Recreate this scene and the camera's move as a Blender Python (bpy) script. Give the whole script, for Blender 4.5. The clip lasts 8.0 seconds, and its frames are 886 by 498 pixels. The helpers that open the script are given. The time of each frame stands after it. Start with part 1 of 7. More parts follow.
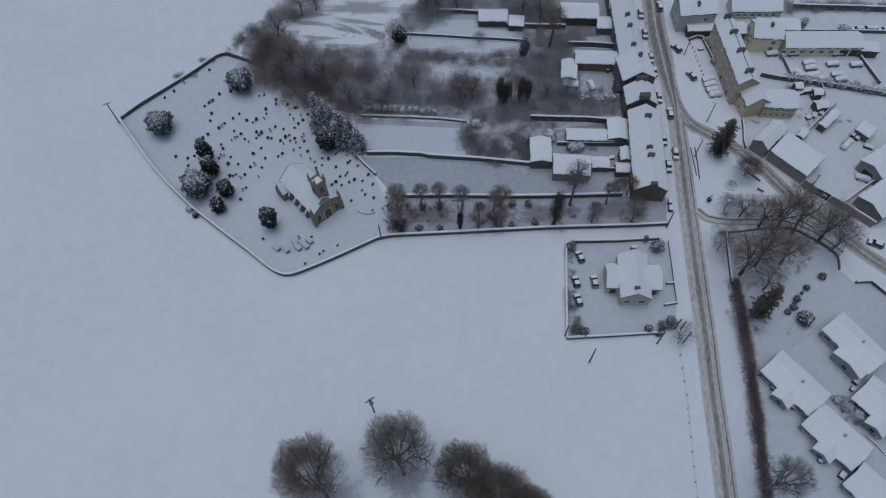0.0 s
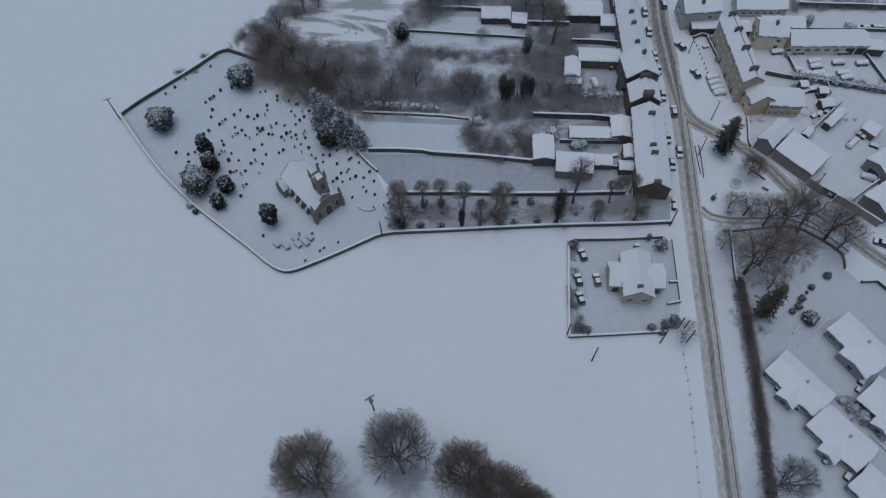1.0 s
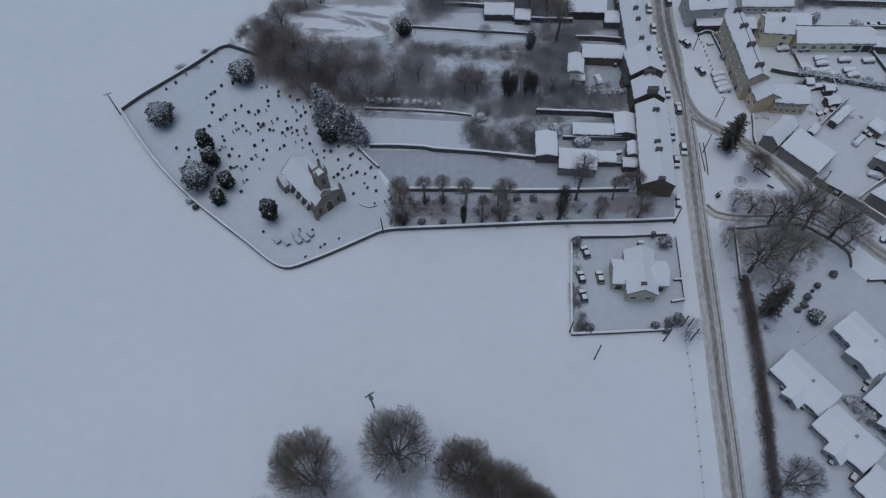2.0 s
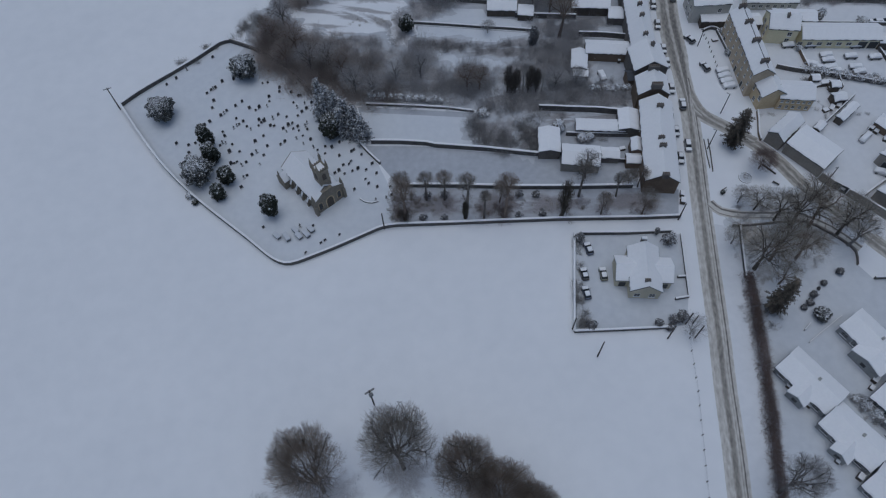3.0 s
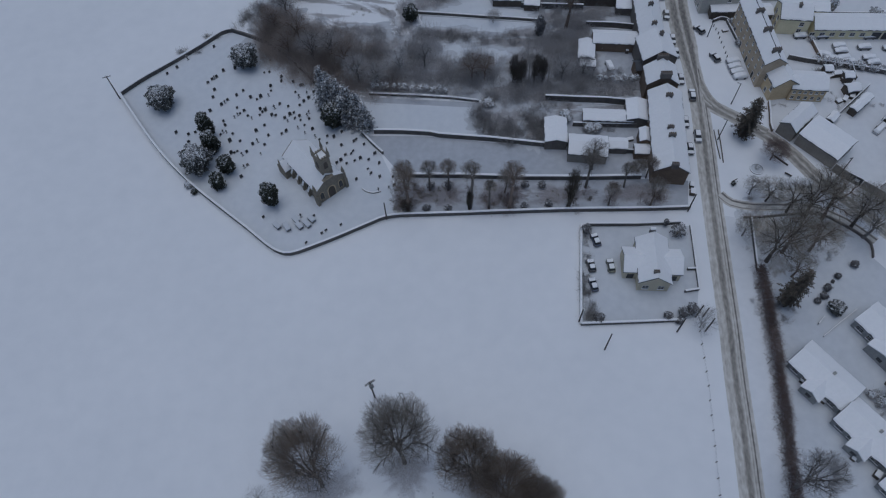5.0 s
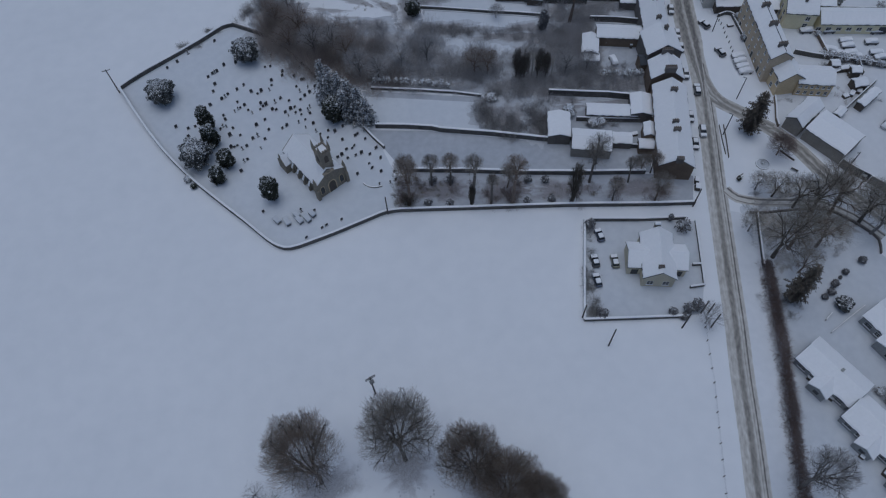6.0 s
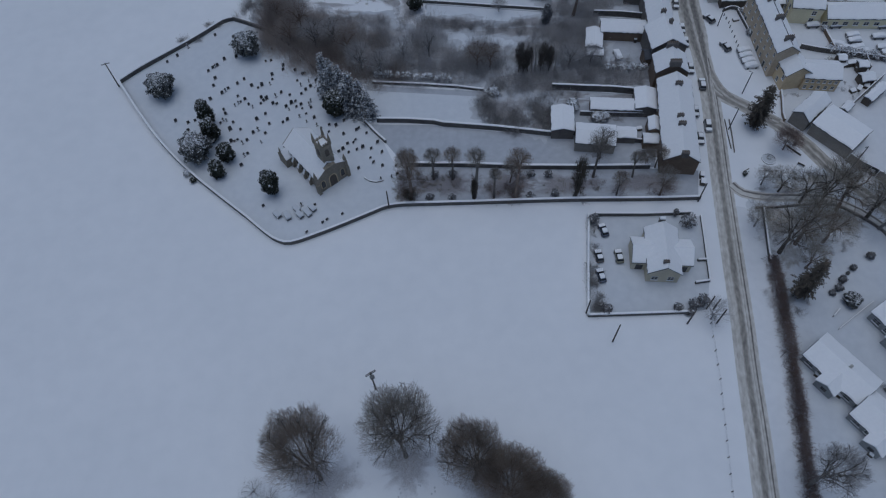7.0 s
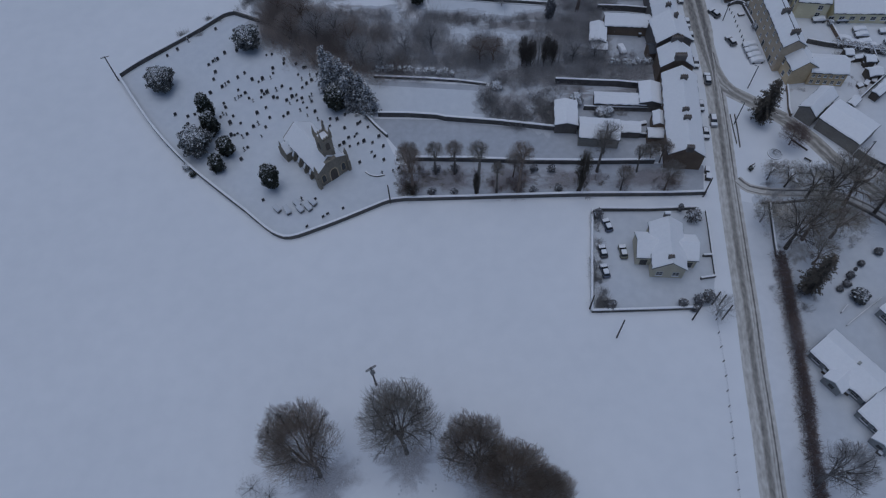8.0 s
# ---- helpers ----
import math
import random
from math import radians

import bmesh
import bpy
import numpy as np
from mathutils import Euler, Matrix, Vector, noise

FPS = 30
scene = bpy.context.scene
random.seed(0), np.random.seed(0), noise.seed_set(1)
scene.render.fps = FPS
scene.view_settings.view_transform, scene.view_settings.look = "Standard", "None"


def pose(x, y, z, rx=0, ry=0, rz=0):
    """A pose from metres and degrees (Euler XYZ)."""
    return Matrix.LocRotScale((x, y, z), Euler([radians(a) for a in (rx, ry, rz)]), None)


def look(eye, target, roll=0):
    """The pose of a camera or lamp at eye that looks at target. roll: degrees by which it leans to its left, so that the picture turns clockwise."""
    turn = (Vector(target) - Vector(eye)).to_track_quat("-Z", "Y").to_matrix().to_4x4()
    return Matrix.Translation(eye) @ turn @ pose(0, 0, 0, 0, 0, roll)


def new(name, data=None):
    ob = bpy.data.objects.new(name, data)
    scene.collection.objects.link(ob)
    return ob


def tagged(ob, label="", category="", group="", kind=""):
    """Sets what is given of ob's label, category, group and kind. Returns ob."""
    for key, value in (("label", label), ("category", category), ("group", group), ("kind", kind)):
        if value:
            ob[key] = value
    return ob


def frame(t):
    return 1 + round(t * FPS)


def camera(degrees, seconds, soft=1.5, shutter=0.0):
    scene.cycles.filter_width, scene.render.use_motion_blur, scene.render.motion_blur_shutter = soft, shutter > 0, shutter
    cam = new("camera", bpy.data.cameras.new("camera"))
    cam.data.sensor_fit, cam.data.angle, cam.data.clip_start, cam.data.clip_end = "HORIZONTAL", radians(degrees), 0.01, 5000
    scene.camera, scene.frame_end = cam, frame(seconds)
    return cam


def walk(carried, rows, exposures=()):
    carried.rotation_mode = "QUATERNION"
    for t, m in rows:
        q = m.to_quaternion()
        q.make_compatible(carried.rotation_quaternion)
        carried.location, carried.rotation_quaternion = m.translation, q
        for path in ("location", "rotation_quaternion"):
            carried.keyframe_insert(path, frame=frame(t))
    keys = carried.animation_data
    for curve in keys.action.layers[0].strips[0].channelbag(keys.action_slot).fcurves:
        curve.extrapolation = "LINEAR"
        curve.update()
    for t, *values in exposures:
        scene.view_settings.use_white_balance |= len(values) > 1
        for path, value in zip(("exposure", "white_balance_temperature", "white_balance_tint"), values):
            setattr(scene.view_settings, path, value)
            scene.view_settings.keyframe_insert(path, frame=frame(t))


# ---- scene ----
cam = camera(64.70, 8.0, soft=1.2)
PATH = [
    (0.0, (-0.54, -4.88, 160.78), (1.08, 42.76, 72.87), -2.20),
    (0.5, (-0.41, -5.05, 159.89), (1.04, 42.73, 72.05), -2.24),
    (1.0, (-0.30, -5.26, 158.91), (0.98, 42.67, 71.15), -2.30),
    (1.5, (-0.19, -5.50, 157.84), (0.91, 42.59, 70.17), -2.36),
    (3.0, (0.05, -6.41, 154.25), (0.65, 42.25, 66.89), -2.61),
    (3.5, (0.11, -6.75, 152.95), (0.54, 42.11, 65.70), -2.71),
    (4.0, (0.16, -7.10, 151.62), (0.42, 41.97, 64.48), -2.81),
    (4.5, (0.20, -7.45, 150.25), (0.30, 41.82, 63.23), -2.90),
    (6.0, (0.26, -8.48, 146.09), (-0.11, 41.39, 59.41), -3.18),
    (6.5, (0.25, -8.79, 144.70), (-0.26, 41.26, 58.13), -3.26),
    (7.0, (0.24, -9.08, 143.34), (-0.42, 41.14, 56.87), -3.33),
    (7.5, (0.22, -9.35, 142.00), (-0.58, 41.04, 55.62), -3.39),
    (8.0, (0.18, -9.58, 140.69), (-0.74, 40.95, 54.40), -3.44),
]
EXPOSURES = [(0.0, -0.13, 5520, 6), (1.0, -0.15, 5500, 4), (3.0, -0.2, 5460, 5), (3.5, -0.21, 5440, 4), (4.5, -0.28, 5420, 6), (6.0, -0.31, 5310, 6), (6.5, -0.35, 5270, 5), (7.5, -0.39, 5220, 6), (8.0, -0.44, 5200, 8)]
walk(cam, [(t, look(eye, target, roll)) for t, eye, target, roll in PATH], EXPOSURES)

# ---- light: a white winter overcast, with a wide weak sun ----
SUN_HEIGHT, SUN_TURN = radians(86), radians(320)
world = bpy.data.worlds.new("overcast")
scene.world = world
world.use_nodes = True
wn = world.node_tree.nodes
sky = wn.new("ShaderNodeTexSky")
sky.sky_type, sky.sun_disc = "NISHITA", False
sky.sun_elevation, sky.sun_rotation = SUN_HEIGHT, SUN_TURN
sky.air_density, sky.dust_density, sky.ozone_density = 1.0, 4.0, 1.0
world.node_tree.links.new(sky.outputs[0], wn["Background"].inputs[0])
wn["Background"].inputs[1].default_value = 0.065
sun_data = bpy.data.lights.new("sun", "SUN")
sun_data.energy, sun_data.angle, sun_data.color = 0.5, radians(60), (1.0, 0.95, 0.9)
sun = new("sun", sun_data)
sun.matrix_world = look((0, 0, 300), (300 * math.sin(SUN_TURN) * -1, -300 * math.cos(SUN_TURN), 300 - 300 * math.tan(SUN_HEIGHT)))


# ---- materials ----
def material(name, rough=0.8, metal=0.0):
    m = bpy.data.materials.new(name)
    m.use_nodes = True
    nodes, links = m.node_tree.nodes, m.node_tree.links
    bsdf = nodes["Principled BSDF"]
    bsdf.inputs["Roughness"].default_value = rough
    bsdf.inputs["Metallic"].default_value = metal
    return m, nodes, links, bsdf


def noise_node(nodes, links, scale, detail=4.0, coords="Object", stretch=(1, 1, 1)):
    tc, mp, nz = nodes.new("ShaderNodeTexCoord"), nodes.new("ShaderNodeMapping"), nodes.new("ShaderNodeTexNoise")
    mp.inputs["Scale"].default_value = stretch
    nz.inputs["Scale"].default_value, nz.inputs["Detail"].default_value = scale, detail
    links.new(tc.outputs[coords], mp.inputs[0])
    links.new(mp.outputs[0], nz.inputs["Vector"])
    return nz


def ramp_node(nodes, links, source, stops):
    r = nodes.new("ShaderNodeValToRGB")
    el = r.color_ramp.elements
    while len(el) < len(stops):
        el.new(0.5)
    for e, (p, c) in zip(el, stops):
        e.position, e.color = p, (*c, 1) if len(c) == 3 else c
    links.new(source, r.inputs[0])
    return r


def bump(nodes, links, bsdf, source, strength, distance):
    b = nodes.new("ShaderNodeBump")
    b.inputs["Strength"].default_value, b.inputs["Distance"].default_value = strength, distance
    links.new(source, b.inputs["Height"])
    links.new(b.outputs[0], bsdf.inputs["Normal"])


def mix_node(nodes, links, factor, a, b):
    mx = nodes.new("ShaderNodeMix")
    mx.data_type = "RGBA"
    for sock, v in ((mx.inputs[0], factor), (mx.inputs[6], a), (mx.inputs[7], b)):
        if hasattr(v, "links"):
            links.new(v, sock)
        else:
            sock.default_value = v if isinstance(v, float) else (*v, 1)
    return mx.outputs[2]


def two_scale(name, dark, light, big, small, rough=0.85, strength=0.3, coords="Object", stretch=(1, 1, 1), random_tone=0.0):
    """A surface that varies at two scales, with fine relief."""
    m, nodes, links, bsdf = material(name, rough)
    a = noise_node(nodes, links, big, 5, coords, stretch)
    b = noise_node(nodes, links, small, 6, coords, stretch)
    mid = tuple((p + q) / 2 for p, q in zip(dark, light))
    ra = ramp_node(nodes, links, a.outputs[0], [(0.3, dark), (0.7, light)])
    rb = ramp_node(nodes, links, b.outputs[0], [(0.3, dark), (0.7, light)])
    out = mix_node(nodes, links, 0.5, ra.outputs[0], rb.outputs[0])
    if random_tone:
        oi = nodes.new("ShaderNodeObjectInfo")
        rt = ramp_node(nodes, links, oi.outputs["Random"], [(0.0, (1 - random_tone,) * 3), (1.0, (1 + random_tone,) * 3)])
        mm = nodes.new("ShaderNodeMix")
        mm.data_type, mm.blend_type = "RGBA", "MULTIPLY"
        mm.inputs[0].default_value = 1.0
        links.new(out, mm.inputs[6])
        links.new(rt.outputs[0], mm.inputs[7])
        out = mm.outputs[2]
    links.new(out, bsdf.inputs["Base Color"])
    bump(nodes, links, bsdf, b.outputs[0], strength, 0.05)
    return m


SNOW_DARK, SNOW_LIGHT = (0.76, 0.775, 0.795), (0.83, 0.84, 0.855)


def snowed(name, dark, light, cover=0.5, scale=1.5, rough=0.9):
    """Foliage, bark or stone with snow lying on the faces that look up."""
    m, nodes, links, bsdf = material(name, rough)
    geo, sep = nodes.new("ShaderNodeNewGeometry"), nodes.new("ShaderNodeSeparateXYZ")
    links.new(geo.outputs["True Normal"], sep.inputs[0])
    nz = noise_node(nodes, links, scale, 4)
    add = nodes.new("ShaderNodeMath")
    add.operation = "MULTIPLY_ADD"
    links.new(nz.outputs[0], add.inputs[0])
    add.inputs[1].default_value = 0.9
    links.new(sep.outputs[2], add.inputs[2])
    mr = nodes.new("ShaderNodeMapRange")
    mr.inputs[1].default_value, mr.inputs[2].default_value = 1.45 - cover, 1.7 - cover
    links.new(add.outputs[0], mr.inputs[0])
    patch = noise_node(nodes, links, 0.22, 3)
    tone = nodes.new("ShaderNodeMath")
    tone.operation = "MULTIPLY_ADD"
    links.new(geo.outputs["Random Per Island"], tone.inputs[0])
    tone.inputs[1].default_value = 0.5
    spread = nodes.new("ShaderNodeMapRange")
    spread.inputs[1].default_value, spread.inputs[2].default_value, spread.inputs[4].default_value = 0.35, 0.65, 0.5
    links.new(patch.outputs[0], spread.inputs[0])
    links.new(spread.outputs[0], tone.inputs[2])
    base = ramp_node(nodes, links, tone.outputs[0], [(0.0, dark), (1.0, light)])
    links.new(mix_node(nodes, links, mr.outputs[0], base.outputs[0], (0.8, 0.82, 0.85)), bsdf.inputs["Base Color"])
    return m


def snow_material(name, bump_scale, strength, dark=SNOW_DARK, light=SNOW_LIGHT):
    m, nodes, links, bsdf = material(name, 0.65)
    a = noise_node(nodes, links, 0.035, 4)
    b = noise_node(nodes, links, bump_scale, 5)
    ra = ramp_node(nodes, links, a.outputs[0], [(0.3, dark), (0.7, light)])
    rb = ramp_node(nodes, links, b.outputs[0], [(0.3, dark), (0.65, light)])
    links.new(mix_node(nodes, links, 0.45, ra.outputs[0], rb.outputs[0]), bsdf.inputs["Base Color"])
    bump(nodes, links, bsdf, b.outputs[0], strength, 0.15)
    return m


SNOW = snow_material("snow", 0.25, 0.08)
ROOF_SNOW = snow_material("roof_snow", 1.6, 0.2, (0.83, 0.838, 0.85), (0.9, 0.902, 0.91))
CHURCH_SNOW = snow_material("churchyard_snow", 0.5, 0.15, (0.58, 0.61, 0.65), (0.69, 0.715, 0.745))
YARD = snow_material("yard_snow", 0.5, 0.15, (0.655, 0.672, 0.695), (0.755, 0.768, 0.788))
TRODDEN = snow_material("trodden_snow", 0.5, 0.15, (0.52, 0.545, 0.58), (0.64, 0.662, 0.69))
SLATE = two_scale("slate", (0.05, 0.055, 0.065), (0.1, 0.105, 0.12), 0.4, 5)
STONE = two_scale("field_stone", (0.05, 0.05, 0.05), (0.17, 0.16, 0.15), 0.6, 3.5, strength=0.8)
CHURCH_STONE = two_scale("church_stone", (0.17, 0.15, 0.115), (0.36, 0.32, 0.255), 0.3, 3.0, strength=0.5)
RUBBLE = two_scale("rubble_stone", (0.1, 0.09, 0.085), (0.22, 0.2, 0.18), 0.4, 3.0, strength=0.6)
BUFF = two_scale("buff_stone", (0.52, 0.41, 0.25), (0.72, 0.59, 0.38), 0.35, 3.0, strength=0.5)
BUNGALOW_WALL = two_scale("pale_bungalow_stone", (0.54, 0.49, 0.36), (0.7, 0.64, 0.5), 0.4, 3.5, strength=0.3)
CREAM = two_scale("cream_render", (0.72, 0.66, 0.44), (0.84, 0.78, 0.56), 0.25, 2.5, strength=0.15)
PALE = two_scale("pale_render", (0.45, 0.44, 0.4), (0.6, 0.59, 0.55), 0.3, 2.5, strength=0.15)
BROWNSTONE = two_scale("brown_stone", (0.42, 0.345, 0.245), (0.6, 0.505, 0.375), 0.35, 3.0, strength=0.5)
BRICK = two_scale("brown_brick", (0.135, 0.102, 0.073), (0.235, 0.175, 0.125), 0.5, 4.0, strength=0.4)
ESTATE_WALL = two_scale("estate_render", (0.24, 0.245, 0.24), (0.4, 0.405, 0.395), 0.4, 3.0, strength=0.2)
GREYWALL = two_scale("grey_cladding", (0.24, 0.222, 0.198), (0.37, 0.348, 0.31), 0.4, 3.0, strength=0.2)
TIMBER = two_scale("dark_timber", (0.065, 0.055, 0.046), (0.15, 0.127, 0.105), 0.7, 6.0, strength=0.4, stretch=(1, 1, 0.2))
POLE_WOOD = two_scale("pole_wood", (0.05, 0.045, 0.04), (0.11, 0.1, 0.09), 0.6, 6.0, stretch=(1, 1, 0.15))
STEEL = two_scale("dull_steel", (0.1, 0.11, 0.12), (0.2, 0.21, 0.22), 1.0, 8.0, rough=0.5)
GRAVE = snowed("grave_slate", (0.03, 0.03, 0.035), (0.09, 0.09, 0.09), 0.25)
TOMB = snowed("tomb_stone", (0.15, 0.15, 0.15), (0.25, 0.25, 0.24), 0.6)
BARK = snowed("bark_with_snow", (0.09, 0.083, 0.076), (0.21, 0.19, 0.17), 0.42)
WOOD_BARK = snowed("dark_oak_bark", (0.065, 0.058, 0.05), (0.155, 0.135, 0.118), 0.32)
FROST_BARK = snowed("frosted_bark", (0.12, 0.115, 0.11), (0.28, 0.27, 0.26), 0.6)
BROWN_BARK = snowed("brown_bark", (0.115, 0.09, 0.075), (0.27, 0.21, 0.17), 0.25)
YEW = snowed("yew_foliage", (0.02, 0.026, 0.018), (0.055, 0.06, 0.045), 0.18, 2.5)
CONIFER = snowed("conifer_foliage", (0.05, 0.056, 0.054), (0.13, 0.135, 0.128), 0.33, 3.5)
RIME = snowed("rimed_growth", (0.24, 0.23, 0.225), (0.5, 0.48, 0.47), 0.55)
SNOWY_FIR = snowed("snow_laden_fir", (0.06, 0.066, 0.068), (0.15, 0.155, 0.152), 0.17, 2.0)
FIR = snowed("fir_foliage", (0.045, 0.042, 0.034), (0.15, 0.128, 0.1), -0.12, 2.5)
SCRUB = snowed("scrub_twigs", (0.2, 0.19, 0.18), (0.45, 0.43, 0.41), 0.6)
HEDGE = snowed("hedge_twigs", (0.14, 0.104, 0.095), (0.31, 0.24, 0.215), -0.1)
TWIGS = snowed("fine_grey_twigs", (0.22, 0.2, 0.175), (0.46, 0.42, 0.37), 0.3)
WOOD_TWIGS = snowed("brown_green_twigs", (0.21, 0.19, 0.155), (0.5, 0.46, 0.39), 0.36)
FIELD_TWIGS = snowed("field_tree_twigs", (0.21, 0.178, 0.148), (0.47, 0.395, 0.33), 0.25)
GREY_SHRUB = snowed("grey_shrub", (0.1, 0.1, 0.105), (0.24, 0.235, 0.235), 0.12)
BROWN_THICKET = snowed("brown_thicket_twigs", (0.25, 0.215, 0.195), (0.58, 0.51, 0.465), 0.45)
THICKET = snowed("thicket_twigs", (0.34, 0.326, 0.325), (0.68, 0.66, 0.655), 0.6)
GRASS = snowed("dead_grass", (0.22, 0.2, 0.16), (0.4, 0.37, 0.31), 0.35)
GLASS, _n, _l, _b = material("window_glass", 0.08)
_b.inputs["Base Color"].default_value = (0.02, 0.024, 0.03, 1)
_b.inputs["Specular IOR Level"].default_value = 0.6
WHITE = two_scale("white_paint", (0.62, 0.62, 0.6), (0.78, 0.78, 0.77), 1.0, 8.0, rough=0.5, strength=0.05)
DARKPAINT = two_scale("dark_paint", (0.025, 0.03, 0.035), (0.06, 0.065, 0.07), 1.0, 8.0, rough=0.5, strength=0.05)
RUBBER = two_scale("rubber", (0.015, 0.015, 0.015), (0.035, 0.035, 0.035), 2, 9)


def rough_material(name, plants, cover, soft=0.25, snow=(0.79, 0.8, 0.82)):
    """Thin snow over dead growth, in streaks and flecks."""
    m, nodes, links, bsdf = material(name, 0.9)
    a = noise_node(nodes, links, 0.12, 5)
    b = noise_node(nodes, links, 0.9, 7)
    c = noise_node(nodes, links, 4.0, 4)
    mixv = nodes.new("ShaderNodeMath")
    mixv.operation = "MULTIPLY_ADD"
    links.new(b.outputs[0], mixv.inputs[0])
    mixv.inputs[1].default_value = 0.8
    links.new(a.outputs[0], mixv.inputs[2])
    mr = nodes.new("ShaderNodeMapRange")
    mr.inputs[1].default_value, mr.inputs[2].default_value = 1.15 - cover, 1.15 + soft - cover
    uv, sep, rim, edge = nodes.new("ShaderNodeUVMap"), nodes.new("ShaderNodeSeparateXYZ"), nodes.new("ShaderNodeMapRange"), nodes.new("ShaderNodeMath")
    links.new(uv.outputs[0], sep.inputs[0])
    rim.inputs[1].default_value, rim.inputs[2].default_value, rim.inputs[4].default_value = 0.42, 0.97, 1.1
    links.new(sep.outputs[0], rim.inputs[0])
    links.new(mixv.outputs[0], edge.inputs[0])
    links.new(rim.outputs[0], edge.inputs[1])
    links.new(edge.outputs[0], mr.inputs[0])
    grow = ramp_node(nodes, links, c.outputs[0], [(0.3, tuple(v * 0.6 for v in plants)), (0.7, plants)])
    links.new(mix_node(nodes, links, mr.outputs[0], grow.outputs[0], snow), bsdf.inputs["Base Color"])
    bump(nodes, links, bsdf, b.outputs[0], 0.6, 0.25)
    return m


ROUGH = rough_material("snowy_rough_ground", (0.4, 0.392, 0.4), 0.12, 0.6, (0.52, 0.54, 0.57))
LITTER = rough_material("snowy_leaf_litter", (0.52, 0.51, 0.515), 0.04, 0.9)
GARDEN_LITTER = rough_material("garden_leaf_litter", (0.35, 0.335, 0.345), 0.05, 0.8, (0.46, 0.475, 0.505))
# garden snow in a darker, bluer grey than the open fields
DULL_LAWN = two_scale("dull_garden_snow", (0.385, 0.402, 0.437), (0.52, 0.543, 0.58), 0.07, 0.6, rough=0.8, strength=0.15)
WOOD_FLOOR = rough_material("snowy_wood_floor", (0.42, 0.395, 0.36), 0.36, 0.5, (0.62, 0.64, 0.665))
BIRCH = snowed("pale_birch_bark", (0.45, 0.43, 0.4), (0.65, 0.62, 0.58), 0.2)
CYPRESS = snowed("cypress_foliage", (0.09, 0.08, 0.07), (0.2, 0.175, 0.15), -0.05)


def road_material(name, width, tracks, slush):
    """Slushy tarmac: ruts in the wheel lines, packed snow between them and towards the edges."""
    m, nodes, links, bsdf = material(name, 0.6)
    uv, sep = nodes.new("ShaderNodeUVMap"), nodes.new("ShaderNodeSeparateXYZ")
    links.new(uv.outputs[0], sep.inputs[0])
    n1 = noise_node(nodes, links, 0.16, 4, "UV", (1.0, 0.12, 1))
    n2 = noise_node(nodes, links, 1.6, 6, "UV", (1.0, 0.35, 1))
    n3 = noise_node(nodes, links, 0.05, 3, "UV", (0.4, 1, 1))
    shift = nodes.new("ShaderNodeMath")
    shift.operation = "MULTIPLY_ADD"
    links.new(n1.outputs[0], shift.inputs[0])
    shift.inputs[1].default_value = 0.7
    links.new(sep.outputs[0], shift.inputs[2])
    half = width / 2
    stops = [(0.02, (0.0,) * 3), (0.1, (0.25,) * 3)]
    for c, w, depth in tracks:
        p = (c + half + 0.35) / (width + 0.7)
        k = w / (width + 0.7)
        stops += [(p - k, (0.25,) * 3), (p - 0.4 * k, (depth,) * 3), (p + 0.4 * k, (depth,) * 3), (p + k, (0.25,) * 3)]
    stops += [(0.9, (0.25,) * 3), (0.98, (0.0,) * 3)]
    stops = sorted(stops)
    norm = nodes.new("ShaderNodeMapRange")
    norm.inputs[1].default_value, norm.inputs[2].default_value = -half, half + 0.7
    links.new(shift.outputs[0], norm.inputs[0])
    ruts = ramp_node(nodes, links, norm.outputs[0], stops)
    wear = nodes.new("ShaderNodeMath")
    wear.operation = "MULTIPLY_ADD"
    links.new(n2.outputs[0], wear.inputs[0])
    wear.inputs[1].default_value = 0.9
    links.new(ruts.outputs[0], wear.inputs[2])
    wear2 = nodes.new("ShaderNodeMath")
    wear2.operation = "MULTIPLY_ADD"
    links.new(n3.outputs[0], wear2.inputs[0])
    wear2.inputs[1].default_value = slush
    links.new(wear.outputs[0], wear2.inputs[2])
    mr = nodes.new("ShaderNodeMapRange")
    mr.inputs[1].default_value, mr.inputs[2].default_value = 0.25, 1.75
    links.new(wear2.outputs[0], mr.inputs[0])
    tone = ramp_node(nodes, links, mr.outputs[0], [(0.12, (0.76, 0.775, 0.795)), (0.36, (0.6, 0.58, 0.54)), (0.62, (0.36, 0.338, 0.3)), (0.9, (0.14, 0.132, 0.122))])
    links.new(tone.outputs[0], bsdf.inputs["Base Color"])
    bump(nodes, links, bsdf, n2.outputs[0], 0.4, 0.06)
    return m


ROAD = road_material("slushy_road", 5.2, [(-1.9, 0.2, 0.32), (-0.1, 0.85, 0.72), (1.1, 0.16, 0.45), (1.72, 0.22, 0.9)], 0.4)
DRIVE = road_material("snowy_driveway", 2.8, [(-0.7, 0.36, 1.0), (0.75, 0.22, 0.7)], 0.3)
LANE = road_material("slushy_lane", 4.4, [(-0.85, 0.8, 0.6), (0.8, 0.75, 0.66)], 0.5)


# ---- mesh helpers ----
def mesh_object(name, bm, mat, parent=None, smooth=False):
    me = bpy.data.meshes.new(name)
    bm.to_mesh(me)
    bm.free()
    me.materials.append(mat)
    if smooth:
        me.polygons.foreach_set("use_smooth", [True] * len(me.polygons))
    ob = new(name, me)
    if parent:
        ob.parent = parent
    return ob


def part(name, bm, mat, parent, label="", smooth=False):
    ob = mesh_object(name, bm, mat, parent, smooth)
    if label:
        tagged(ob, label)
    return ob


